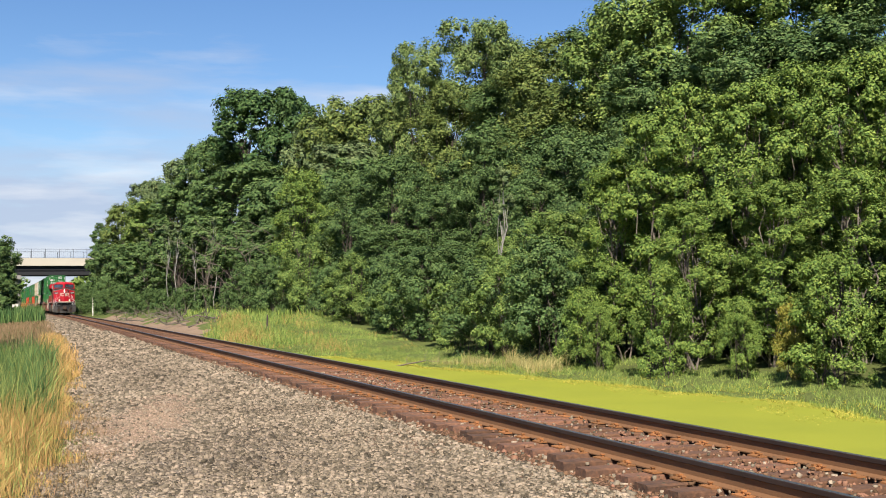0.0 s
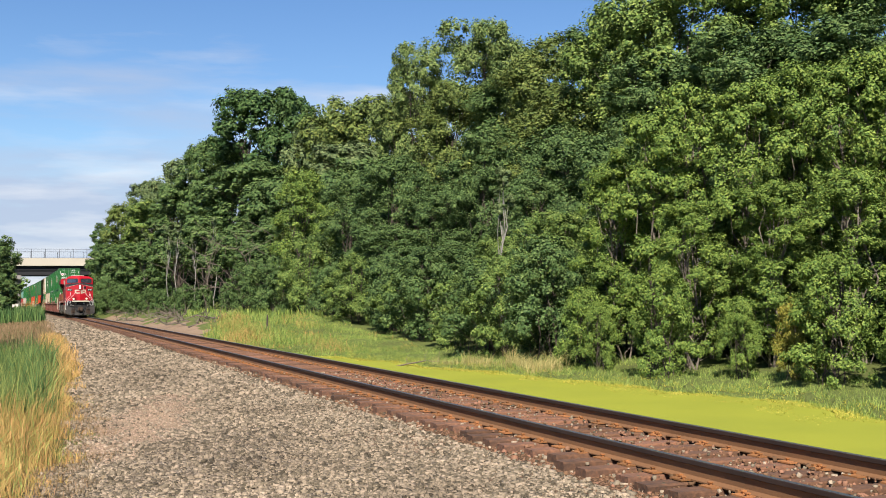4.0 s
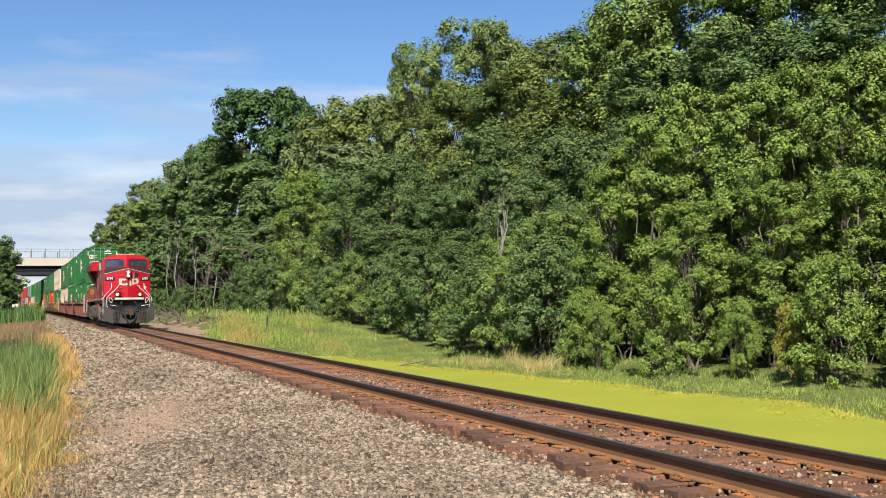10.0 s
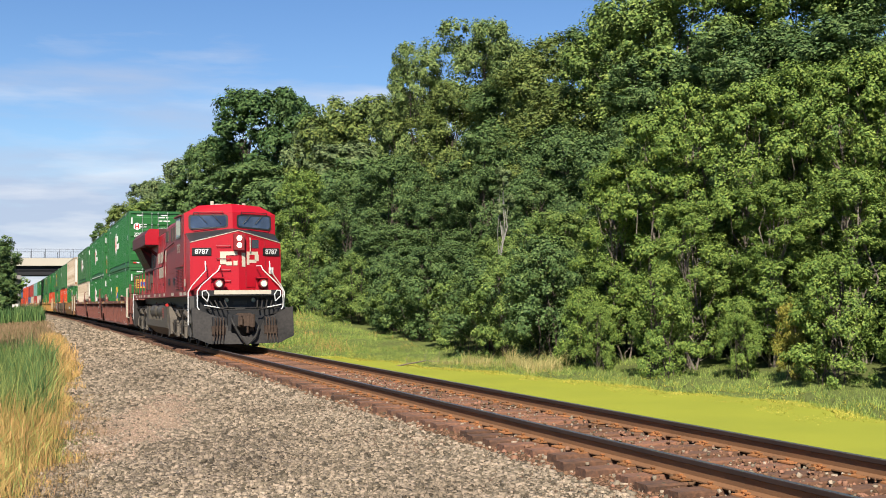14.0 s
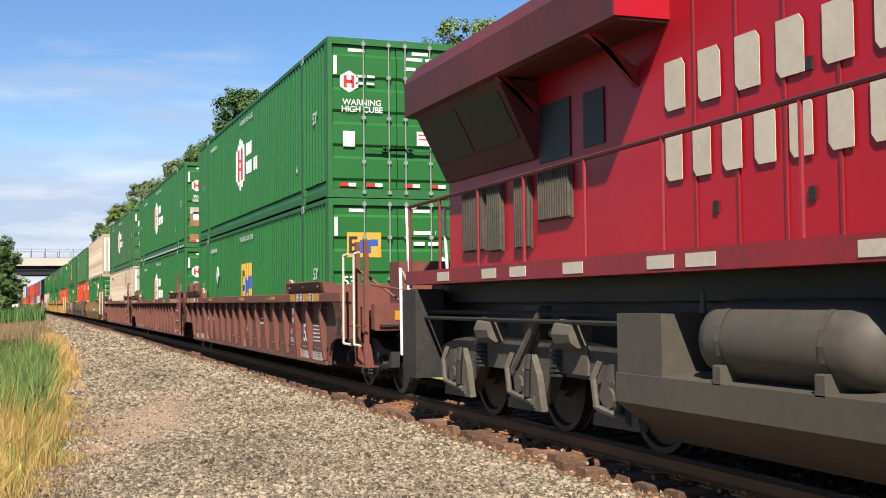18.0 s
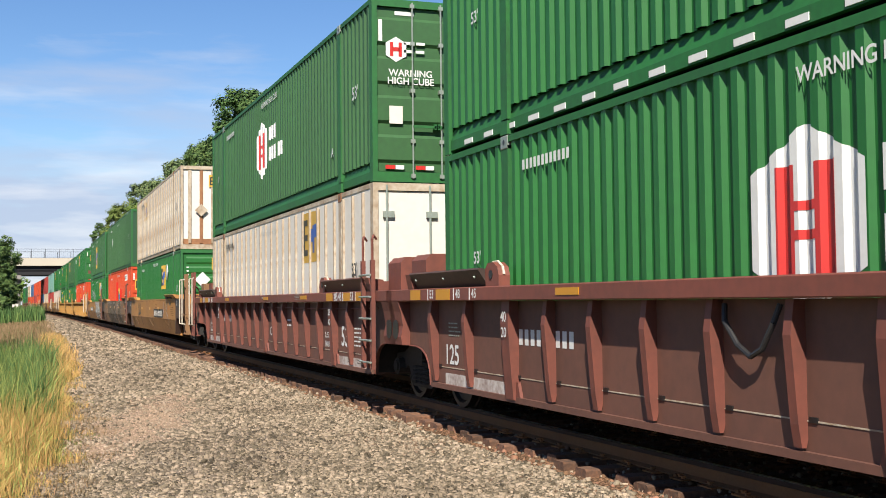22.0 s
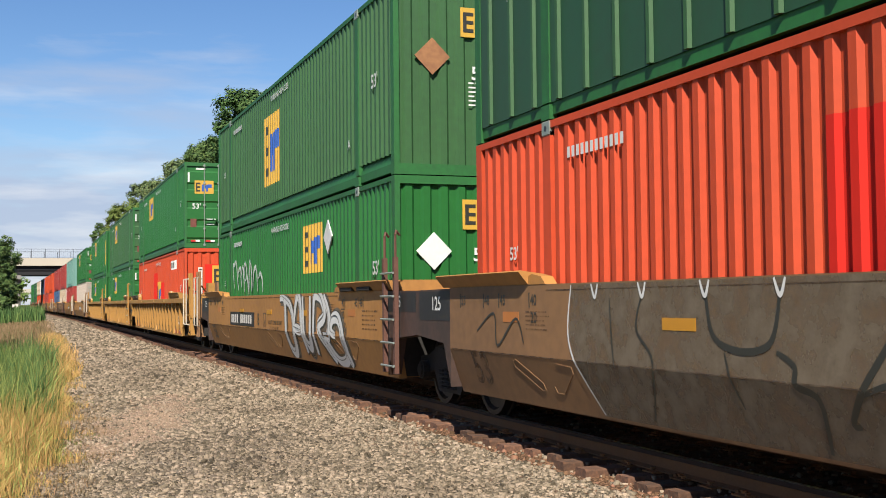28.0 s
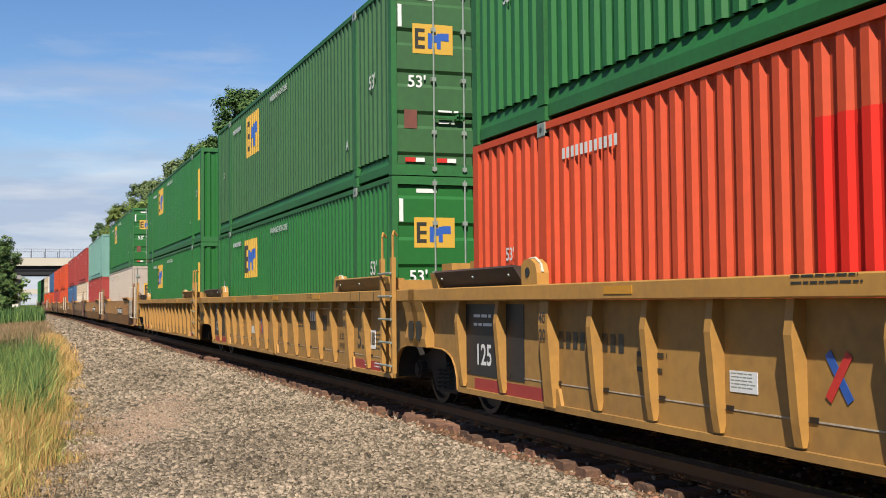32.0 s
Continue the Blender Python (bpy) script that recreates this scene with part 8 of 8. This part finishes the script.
    part("snow_plow", plow, "plow", lo, "worn black snow plow")
    part("coupler", Geo().box(-0.16, 0.16, 0.05, 1.1, 0.76, 1.02).prism([(-0.20, 0.10), (0.22, 0.10), (0.26, -0.05), (0.20, -0.13), (0.03, -0.02), (-0.10, -0.02), (-0.18, -0.10), (-0.25, -0.06)], 0.72, 1.04, "z").rod((0.17, -0.12, 0.70), (0.17, -0.12, 1.08), 0.085, 9).rod((-0.17, -0.08, 0.76), (-0.17, -0.08, 1.00), 0.06, 9).rod((0.05, 0.02, 0.52), (0.05, 0.02, 0.72), 0.035, 7).box(0.14, 0.24, 0.0, 0.12, 0.58, 0.72, 0.01).prism([(-0.34, 0.82), (0.34, 0.82), (0.30, 1.02), (0.18, 1.12), (-0.18, 1.12), (-0.30, 1.02)], 0.24, 0.42, "y"), "dusty", lo, "rusty knuckle coupler")
    for s in (-1, 1):
        for k in range(4):
            x = s * (0.66 + k * 0.085)
            hose = part("brake_hose", Geo().pipe([(x, 0.36, 1.0), (x, 0.14, 0.97 - 0.02 * (k % 2)), (x + s * 0.01, 0.10, 0.6), (x + s * (0.03 + 0.015 * k), 0.07, 0.26)], 0.017, 6), "dusty", lo, "dusty brown rubber hose")
            part("hose_coupling", Geo().rod((x + s * (0.03 + 0.015 * k), 0.075, 0.29), (x + s * (0.035 + 0.015 * k), 0.055, 0.19), 0.028, 7), "iron", hose)
        part("lever_end", Geo().rod((s * 1.20, 0.50, 1.37), (s * 0.74, 0.46, 1.29), 0.015, 6), "white_rail", lo, "white end of the uncoupling lever")
    for s in (-1, 1):
        for k in range(5):
            x = s * (0.50 + 0.15 * k)
            part("control_hose", Geo().pipe([(x, 1.09, 1.56), (x + s * 0.02, 0.86, 1.52 - 0.03 * (k % 2)), (x * 0.96, 0.70, 1.36), (x * 0.90, 0.58, 1.27 - 0.02 * k)], 0.024, 6), "iron", lo, "black control hose looped under the shelf")
    part("number_plate_bracket", Geo().box(-0.22, 0.22, 1.06, 1.098, 1.38, 1.50).box(-0.16, 0.16, 1.06, 1.098, 1.24, 1.34), "step_grey", lo, "small grey plates on the pilot")
    hoses = Geo()
    hoses.pipe([(-0.42, 0.19, 0.95), (-0.34, 0.02, 0.72), (-0.15, -0.04, 0.36), (0.02, -0.06, 0.16)], 0.04, 7)
    hoses.pipe([(0.42, 0.14, 0.72), (0.30, 0.00, 0.42), (0.10, -0.06, 0.22), (0.02, -0.06, 0.16)], 0.04, 7)
    hoses.rod((-1.2, 0.64, 1.28), (1.2, 0.64, 1.28), 0.02, 6).pipe([(-1.1, 0.62, 1.36), (-0.5, 0.44, 1.22), (0.5, 0.44, 1.22), (1.1, 0.62, 1.36)], 0.016, 6)
    part("air_hose", hoses, "iron", lo, "brake and control hoses")
    for x in (-1.0, 0.60):
        part("hose_plate", Geo().box(x, x + 0.40, 0.17, 0.40, 0.48, 0.74), "dusty", lo, "brown plate behind the hoses")
        part("hose_pocket", Geo().box(x + 0.02, x + 0.38, 0.215, 0.42, 0.744, 1.0), "black", lo, "dark hose pocket")
    part("coupler_pocket", Geo().box(-0.36, -0.20, 0.18, 0.30, 0.72, 1.06).box(0.30, 0.40, 0.16, 0.30, 0.56, 0.98).box(-0.52, -0.42, 0.20, 0.40, 0.60, 1.10), "black", lo, "dark draft gear beside the coupler")
    for x in (-0.42, 0.42):
        part("pilot_lamp", Geo().lathe([(1.04, 0.0), (1.04, 0.065), (1.12, 0.08)], 12, "y", (x, 0, 1.52)), "rod", lo, "unlit pilot lamp")
    for s in (-1, 1):
        rails = Geo().pipe([(s * 0.58, 1.36, 2.60), (s * 0.64, 0.90, 2.60), (s * 0.70, 0.87, 2.46), (s * 1.22, 0.94, 1.98), (s * 1.34, 0.94, 1.80), (s * 1.34, 0.90, 1.30), (s * 1.28, 0.90, 1.22)], 0.019, 7)
        part("handrail", rails, "white_rail", lo, "white front handrail")
        rails = Geo().pipe([(s * 1.02, 1.46, 2.76), (s * 1.02, 1.32, 2.46), (s * 1.42, 1.56, 1.98), (s * 1.53, 1.60, 1.78), (s * 1.53, 1.60, 0.75)], 0.019, 7)
        part("handrail", rails, "white_rail", lo, "white step handrail")
        rails = Geo().pipe([(s * 1.06, 0.72, 1.48), (s * 1.02, 0.68, 1.68), (s * 1.10, 0.68, 1.82), (s * 1.22, 0.70, 1.80), (s * 1.22, 0.70, 1.64), (s * 1.06, 0.72, 1.48)], 0.018, 6)
        part("cut_lever", rails, "white_rail", lo, "white uncoupling lever loop")
    # cab side details
    sx = -1.503
    win = part("side_window", Geo().box(sx - 0.012, sx, 3.70, 4.76, 3.68, 4.24), "lens_grey", lo, "cab side window")
    part("window_frame", Geo().prism([(3.64, 3.62), (4.82, 3.62), (4.82, 4.30), (3.64, 4.30), (3.64, 4.24), (4.20, 4.24), (4.20, 3.68), (4.26, 3.68), (4.26, 4.24), (4.76, 4.24), (4.76, 3.68), (4.20, 3.68), (3.64, 3.68)], sx - 0.02, sx - 0.012, "x"), "rod", win)
    part("side_window", Geo().box(1.503, 1.515, 3.70, 4.76, 3.68, 4.24), "lens_grey", lo)
    part("side_window", Geo().box(sx - 0.012, sx, 3.12, 3.42, 3.72, 4.22), "red_dirty", lo, "blanked side panel")
    part("mirror", Geo().box(-1.66, -1.53, 3.52, 3.56, 3.68, 4.16, 0.01), "rod", lo, "pale folding wind mirror")
    part("awning", Geo().box(-1.58, -1.505, 3.5, 4.9, 4.32, 4.36), "red_dirty", lo)
    part("number_text", writing("8787", 0.42, "cream"), None, lo, at=on_side(sx - 0.004, 4.15, 3.25))
    lv = Geo()
    for y0 in (3.05, 4.09):
        for k in range(13):
            z = 1.93 + k * 0.05
            lv.prism([(sx, z), (sx - 0.03, z - 0.012), (sx - 0.03, z + 0.004), (sx, z + 0.03)], y0, y0 + 0.78, "y")
    part("louvre", lv, "red_dirty", lo, "cab-side louvres")
    dk = Geo()
    for y0 in (3.03, 4.07):
        dk.box(sx - 0.003, sx, y0, y0 + 0.82, 1.90, 2.56)
    part("louvre_backing", dk, "black", lo)
    part("side_plate", Geo().box(sx - 0.006, sx, 2.46, 2.72, 1.97, 2.22), "cream", lo, "pale plate")
    part("side_step", Geo().box(sx - 0.05, sx, 2.95, 5.04, 2.64, 2.68), "red_dirty", lo)
    roof = Geo().box(-0.4, 0.4, 3.4, 4.3, 4.66, 4.74).rod((-0.55, 3.1, 4.6), (-0.55, 3.1, 4.80), 0.06, 8).rod((0.5, 3.1, 4.6), (0.5, 3.1, 4.74), 0.06, 8)
    part("roof_equipment", roof, "cream", lo, "pale roof horn and antenna")
    # engine hood
    hx = 1.02
    hood = Geo().prism([(-hx, 1.84), (hx, 1.84), (hx, 4.24), (0.72, 4.44), (-0.72, 4.44), (-hx, 4.24)], 5.052, 20.45, "y")
    part("engine_hood", hood, "red", lo, "long red engine hood")
    low = Geo().box(-1.42, -hx, 5.06, 8.65, 1.842, 2.50)
    part("equipment_box", low, "red_dirty", lo, "bolted brown-red equipment box")
    for y0 in (5.7, 7.2):
        g = Geo()
        for k in range(5):
            z = 2.10 + k * 0.05
            g.prism([(-1.42, z), (-1.45, z - 0.015), (-1.45, z + 0.005), (-1.42, z + 0.035)], y0, y0 + 0.55, "y")
        part("louvre", g, "black", lo)
    part("inverter_box", Geo().prism([(-1.40, 2.51), (-hx, 2.51), (-hx, 4.30), (-1.25, 4.36), (-1.40, 4.2)], 5.052, 8.60, "y"), "red_dirty", lo, "upper electrical cabinet")
    part("filter_grille", Geo().box(-1.415, -1.402, 5.95, 6.35, 3.66, 4.12), "grime", lo, "grey intake grille")
    part("filter_grille", Geo().box(-1.415, -1.402, 6.65, 7.10, 3.66, 4.12), "grime", lo, "grey intake grille")
    part("filter_grille", Geo().box(-1.43, -1.402, 7.85, 8.58, 3.70, 4.08), "grime", lo, "grey intake grille")
    seams = Geo()
    for y in np.arange(8.8, 15.0, 0.62):
        seams.box(-hx - 0.016, -hx - 0.001, y, y + 0.03, 1.85, 4.05)
    part("hood_door_seam", seams, "red_dirty", lo, "hood door edges")
    dark = Geo()
    for y in np.arange(9.1, 14.9, 1.24):
        for z in (2.15, 3.1):
            dark.box(-hx - 0.02, -hx - 0.002, y, y + 0.07, z, z + 0.10)
    part("door_latch", dark, "black", lo)
    for z0, h, n, y0, dy in ((3.10, 0.44, 8, 14.85, 0.54), (2.48, 0.44, 7, 14.85, 0.44)):
        for k in range(n):
            y = y0 - k * dy
            w = dy * 0.76
            part("lettering", Geo().prism([(y, z0 + 0.06), (y - 0.05, z0), (y - w * 0.8, z0), (y - w * 0.8, z0 + h - 0.06), (y - w * 0.8 + 0.05, z0 + h), (y, z0 + h)], -hx - 0.024, -hx - 0.018, "x"), "cream", lo, "cream block of the painted name")
    # radiator wings
    wing = Geo().prism([(-1.58, 3.92), (-1.58, 4.36), (-1.40, 4.60), (1.40, 4.60), (1.58, 4.36), (1.58, 3.92), (1.50, 3.90), (-1.50, 3.90)], 14.8, 20.65, "y")
    part("radiator_wing", wing, "soot", lo, "overhanging soot-darkened radiator wing")
    for s in (-1, 1):
        core = Geo().prism([(s * 1.5, 3.898), (s * 1.022, 3.89), (s * 1.022, 3.02), (s * 1.06, 3.02)], 17.6, 20.42, "y")
        part("radiator_core", core, "soot", lo, "sloping radiator housing below the wing")
    for y0, y1 in ((17.72, 18.92), (19.08, 20.28)):
        tilt = lambda q, out: (-1.075 - (q - 3.05) * 0.5 - out, q)
        part("radiator_screen", Geo().prism([tilt(3.26, -0.01), tilt(3.26, 0.012), tilt(3.78, 0.012), tilt(3.78, -0.01)], y0, y1, "y"), "black", lo, "dark sloping intake screen")
    for y0, y1, z0, z1 in ((16.02, 16.46, 2.99, 3.55), (16.77, 17.53, 2.95, 3.58)):
        part("radiator_screen", Geo().box(-hx - 0.016, -hx - 0.001, y0, y1, z0, z1), "black", lo, "dark hood screen")
    for y in (15.4, 17.56):
        brace = Geo().prism([(-1.54, 3.897), (-1.42, 3.897), (-1.022, 3.42), (-1.022, 3.60)], y - 0.05, y + 0.05, "y")
        part("wing_brace", brace, "red_dirty", lo)
    part("wing_front", Geo().prism([(-1.575, 3.925), (-1.575, 4.355), (-1.395, 4.595), (-1.0, 4.595), (-1.0, 3.925)], 14.78, 14.799, "y"), "red", lo)
    for y, w, z0 in ((16.73, 0.82, 2.30), (17.75, 0.43, 2.03), (18.57, 0.42, 2.03), (19.12, 0.73, 2.06)):
        fg = Geo().box(-1.05, -1.022, y, y + w, z0, 2.88)
        for k in range(int(w / 0.06)):
            fg.box(-1.085, -1.05, y + 0.02 + k * 0.06, y + 0.05 + k * 0.06, z0 + 0.02, 2.86)
        part("rear_grille", fg, "grime", lo, "grey louvred hood panel")
    # handrails on the walkway
    hr = Geo()
    top = [(20.85, 2.72), (14.0, 2.78), (9.2, 2.82), (8.5, 3.42), (5.76, 3.55)]
    hr.pipe([(-1.47, y, z) for y, z in top], 0.022, 6)
    part("handrail", hr, "soot", lo, "dark walkway handrail")
    for y in (20.8, 19.6, 18.3, 17.0, 15.6, 14.2, 12.4, 10.6, 8.7):
        zt = float(np.interp(-y, [-q[0] for q in top], [q[1] for q in top]))
        part("stanchion", Geo().rod((-1.47, y, 1.70), (-1.47, y, zt), 0.02, 6), "red_dirty", lo)
    # rear platform and steps
    part("rear_pilot", Geo().box(-1.45, 1.45, 20.9, 21.1, 0.6, 1.60).box(-1.5, -1.1, 20.5, 21.05, 0.42, 1.6), "plow", lo, "grey rear steps and pilot")
    part("coupler", Geo().box(-0.15, 0.15, 21.1, 21.75, 0.76, 1.0).prism([(-0.24, 21.75), (0.24, 21.75), (0.28, 22.1), (0.06, 22.18), (-0.22, 22.15)], 0.68, 1.04, "z"), "iron", lo)
    for x in (-1.45, -0.9):
        rr = Geo().pipe([(x, 20.85, 1.62), (x, 20.95, 2.3), (x, 21.0, 2.72), (x + 0.15, 21.05, 2.74)], 0.022, 6)
        part("handrail", rr, "white_rail", lo, "white rear handrail")
    rr = Geo().pipe([(-1.5, 21.1, 0.7), (-1.5, 21.12, 1.6), (-1.45, 21.3, 1.9), (-1.3, 21.4, 1.7), (-1.3, 21.3, 1.1)], 0.022, 6)
    part("handrail", rr, "white_rail", lo, "white rear step handrail")
    # fuel tank and reservoirs
    tank = Geo().prism([(-1.50, 0.80), (-1.50, 0.55), (-1.05, 0.20), (1.05, 0.20), (1.50, 0.55), (1.50, 0.80), (1.15, 0.84), (-1.15, 0.84)], 7.4, 15.0, "y")
    tank.prism([(-1.50, 0.80), (-1.50, 1.32), (1.50, 1.32), (1.50, 0.80)], 7.4, 9.1, "y").prism([(-1.48, 0.80), (-1.48, 1.32), (1.48, 1.32), (1.48, 0.80)], 14.25, 15.0, "y")
    part("tank_end", Geo().prism([(7.398, 0.22), (6.75, 0.36), (6.95, 0.9), (7.38, 1.318), (7.398, 1.318)], -1.46, 1.46, "x"), "dust_grey", lo, "dust-coated sloping end of the fuel tank")
    gauge = part("fuel_gauge", Geo().box(-1.512, -1.501, 8.72, 8.86, 0.90, 1.28), "red_tape", lo, "red-framed fuel sight glass")
    part("sight_glass", Geo().box(-1.516, -1.512, 8.765, 8.815, 0.94, 1.24), "lens_grey", gauge, "narrow dark glass")
    for y in (9.15, 11.55, 14.1):
        part("tank_valve", Geo().rod((-1.17, y, 1.32), (-1.17, y, 1.50), 0.035, 7, 0.02), "dust_grey", lo, "small valve between the reservoirs")
    part("fuel_tank", tank, "tank", lo, "grey fuel tank")
    for y0 in (9.35, 11.8):
        r = part("air_reservoir", Geo().lathe([(y0, 0.0), (y0 + 0.02, 0.16), (y0 + 0.12, 0.29), (y0 + 0.25, 0.32), (y0 + 1.8, 0.32), (y0 + 1.93, 0.29), (y0 + 2.03, 0.16), (y0 + 2.05, 0.0)], 18, "y", (-1.17, 0, 1.12)), "tank", lo, "grey air reservoir", smooth=True)
        for at_strap in (y0 + 0.4, y0 + 1.6):
            part("strap", Geo().lathe([(at_strap, 0.326), (at_strap + 0.06, 0.326)], 18, "y", (-1.17, 0, 1.12)), "tank", r)
            part("saddle", Geo().box(-1.5, -1.1, at_strap - 0.02, at_strap + 0.08, 0.78, 0.94, 0.01), "tank", r)
    part("fuel_filler", Geo().rod((-1.42, 8.1, 1.33), (-1.46, 8.1, 1.42), 0.06, 10).rod((-1.38, 8.35, 1.32), (-1.38, 8.35, 1.37), 0.04, 8), "red_tape", lo, "red fuel filler cap")
    # trucks
    frame_out = [(-2.75, 0.62), (-2.75, 0.86), (-2.35, 0.95), (-1.6, 1.02), (1.6, 1.02), (2.35, 0.95), (2.75, 0.86), (2.75, 0.62), (2.45, 0.34), (1.75, 0.34), (1.45, 0.66), (0.55, 0.66), (0.32, 0.34), (-0.32, 0.34), (-0.55, 0.66), (-1.45, 0.66), (-1.75, 0.34), (-2.45, 0.34)]
    for yc in (4.55, 17.45):
        tg = Geo()
        for s in (-1, 1):
            tg.prism([(yc + a, b) for a, b in frame_out], *sorted((s * 1.08, s * 1.22)), "x")
        tg.box(-1.1, 1.1, yc - 0.3, yc + 0.3, 0.6, 0.95)
        tr = part("truck", tg, "grime", lo, "dusty three-axle cast truck frame")
        for dy in (-1.55, 0.5, 1.55):
            part("traction_motor", Geo().box(-0.62, 0.62, yc + dy - 0.42, yc + dy + 0.42, 0.22, 0.92, 0.06), "black", tr, "dark traction motor")
        for s in (-1, 1):
            for dy in (-2.05, 0.0, 2.05):
                y = yc + dy
                part("axle_box", Geo().rod((s * 1.20, y, 0.533), (s * 1.34, y, 0.533), 0.17, 12).rod((s * 1.34, y, 0.533), (s * 1.37, y, 0.533), 0.10, 10).box(*sorted((s * 1.221, s * 1.32)), y - 0.30, y + 0.30, 0.30, 0.42), "grime", tr, "cast axle box")
                part("pedestal", Geo().prism([(y - 0.46, 0.27), (y + 0.44, 0.25), (y + 0.42, 0.36), (y + 0.16, 0.46), (y + 0.10, 0.84), (y - 0.20, 0.86), (y - 0.34, 0.66)], *sorted((s * 1.225, s * 1.30)), "x"), "dust_grey", tr, "dusty cast pedestal round the axle")
                part("sand_pipe", Geo().pipe([(s * 1.33, y + 0.22, 0.86), (s * 1.38, y + 0.26, 0.7), (s * 1.38, y + 0.20, 0.44), (s * 1.33, y - 0.3, 0.36)], 0.032, 6), "dust_grey", tr)
                part("brake_hanger", Geo().pipe([(s * 1.33, y - 0.22, 0.86), (s * 1.37, y - 0.26, 0.7), (s * 1.36, y - 0.22, 0.42)], 0.035, 6), "iron", tr)
            for dy in (-1.05, 1.05):
                y = yc + dy
                coil = Geo()
                for k in range(6):
                    coil.rod((s * 1.235, y + 0.28, 0.66 + 0.05 * k), (s * 1.235, y + 0.28, 0.685 + 0.05 * k), 0.11, 8)
                part("coil_spring", coil, "iron", tr, "coil spring")
                part("brake_cylinder", Geo().lathe([(y - 0.30, 0.0), (y - 0.30, 0.14), (y + 0.05, 0.16), (y + 0.1, 0.08), (y + 0.35, 0.05), (y + 0.35, 0.0)], 10, "y", (s * 1.28, 0, 1.10)), "dust_grey", tr, "dusty brake cylinder")
            part("damper", Geo().rod((s * 1.30, yc - 0.5, 1.32), (s * 1.30, yc + 0.2, 0.7), 0.055, 8), "dust_grey", tr, "slanted damper")
            part("frame_plate", Geo().prism([(yc - 1.42, 0.70), (yc - 0.62, 0.70), (yc - 0.62, 0.98), (yc - 1.42, 0.99)], *sorted((s * 1.221, s * 1.25)), "x"), "dust_grey", tr, "dusty plate on the truck frame")
            part("frame_hole", Geo().rod((s * 1.245, yc - 0.82, 0.85), (s * 1.253, yc - 0.82, 0.85), 0.055, 10), "black", tr, "round hole in the plate")
            part("side_bearing", Geo().box(*sorted((s * 1.05, s * 1.2)), yc - 0.22, yc + 0.22, 1.022, 1.38), "grime", tr)
        for dy in (-2.05, 0.0, 2.05):
            ob = part("wheelset", LOCO_WHEELS, None, tr, "steel wheels on an axle", at=pose(0, yc + dy, LOCO_R))
            SPINNERS.append((ob, yc + dy, LOCO_R))
    for z, x in ((1.30, -1.30), (1.22, -1.36)):
        for ya, yb in ((2.1, 6.6), (14.8, 20.6)):
            part("air_pipe", Geo().pipe([(x, ya, z), (x, yb, z)], 0.025, 6), "iron", lo, "air pipe below the deck")
    lo.matrix_basis = pose(TRACK, 0, 0)
    return lo


MOVERS = build_train()
MOVERS.append((locomotive(), -25.9, 0.0))


# ---- what moves ----
def train_at(t):
    """Where the first container's leading end stands along the track."""
    d = t - 19.0
    return 9.6 - 10.37 * d - 0.0137 * d * d


def stand_at(y, length, z):
    """A vehicle's pose whose leading end is at y along the line."""
    a, b = bend(y), bend(y + length)
    return pose(TRACK + a, y, z, 0, 0, -math.degrees(math.atan2(b - a, length)))


def motions():
    steps = [2.0 * k for k in range(17)]
    for ob, u, z in MOVERS:
        walk(ob, [(t, stand_at(train_at(t) + u, 16.0, z)) for t in steps])
    turns = [k / 15 for k in range(481)]
    start = train_at(0.0)
    for ob, y, r in SPINNERS:
        walk(ob, [(t, pose(0, y, r, math.degrees((start - train_at(t)) / r), 0, 0)) for t in turns])


motions()
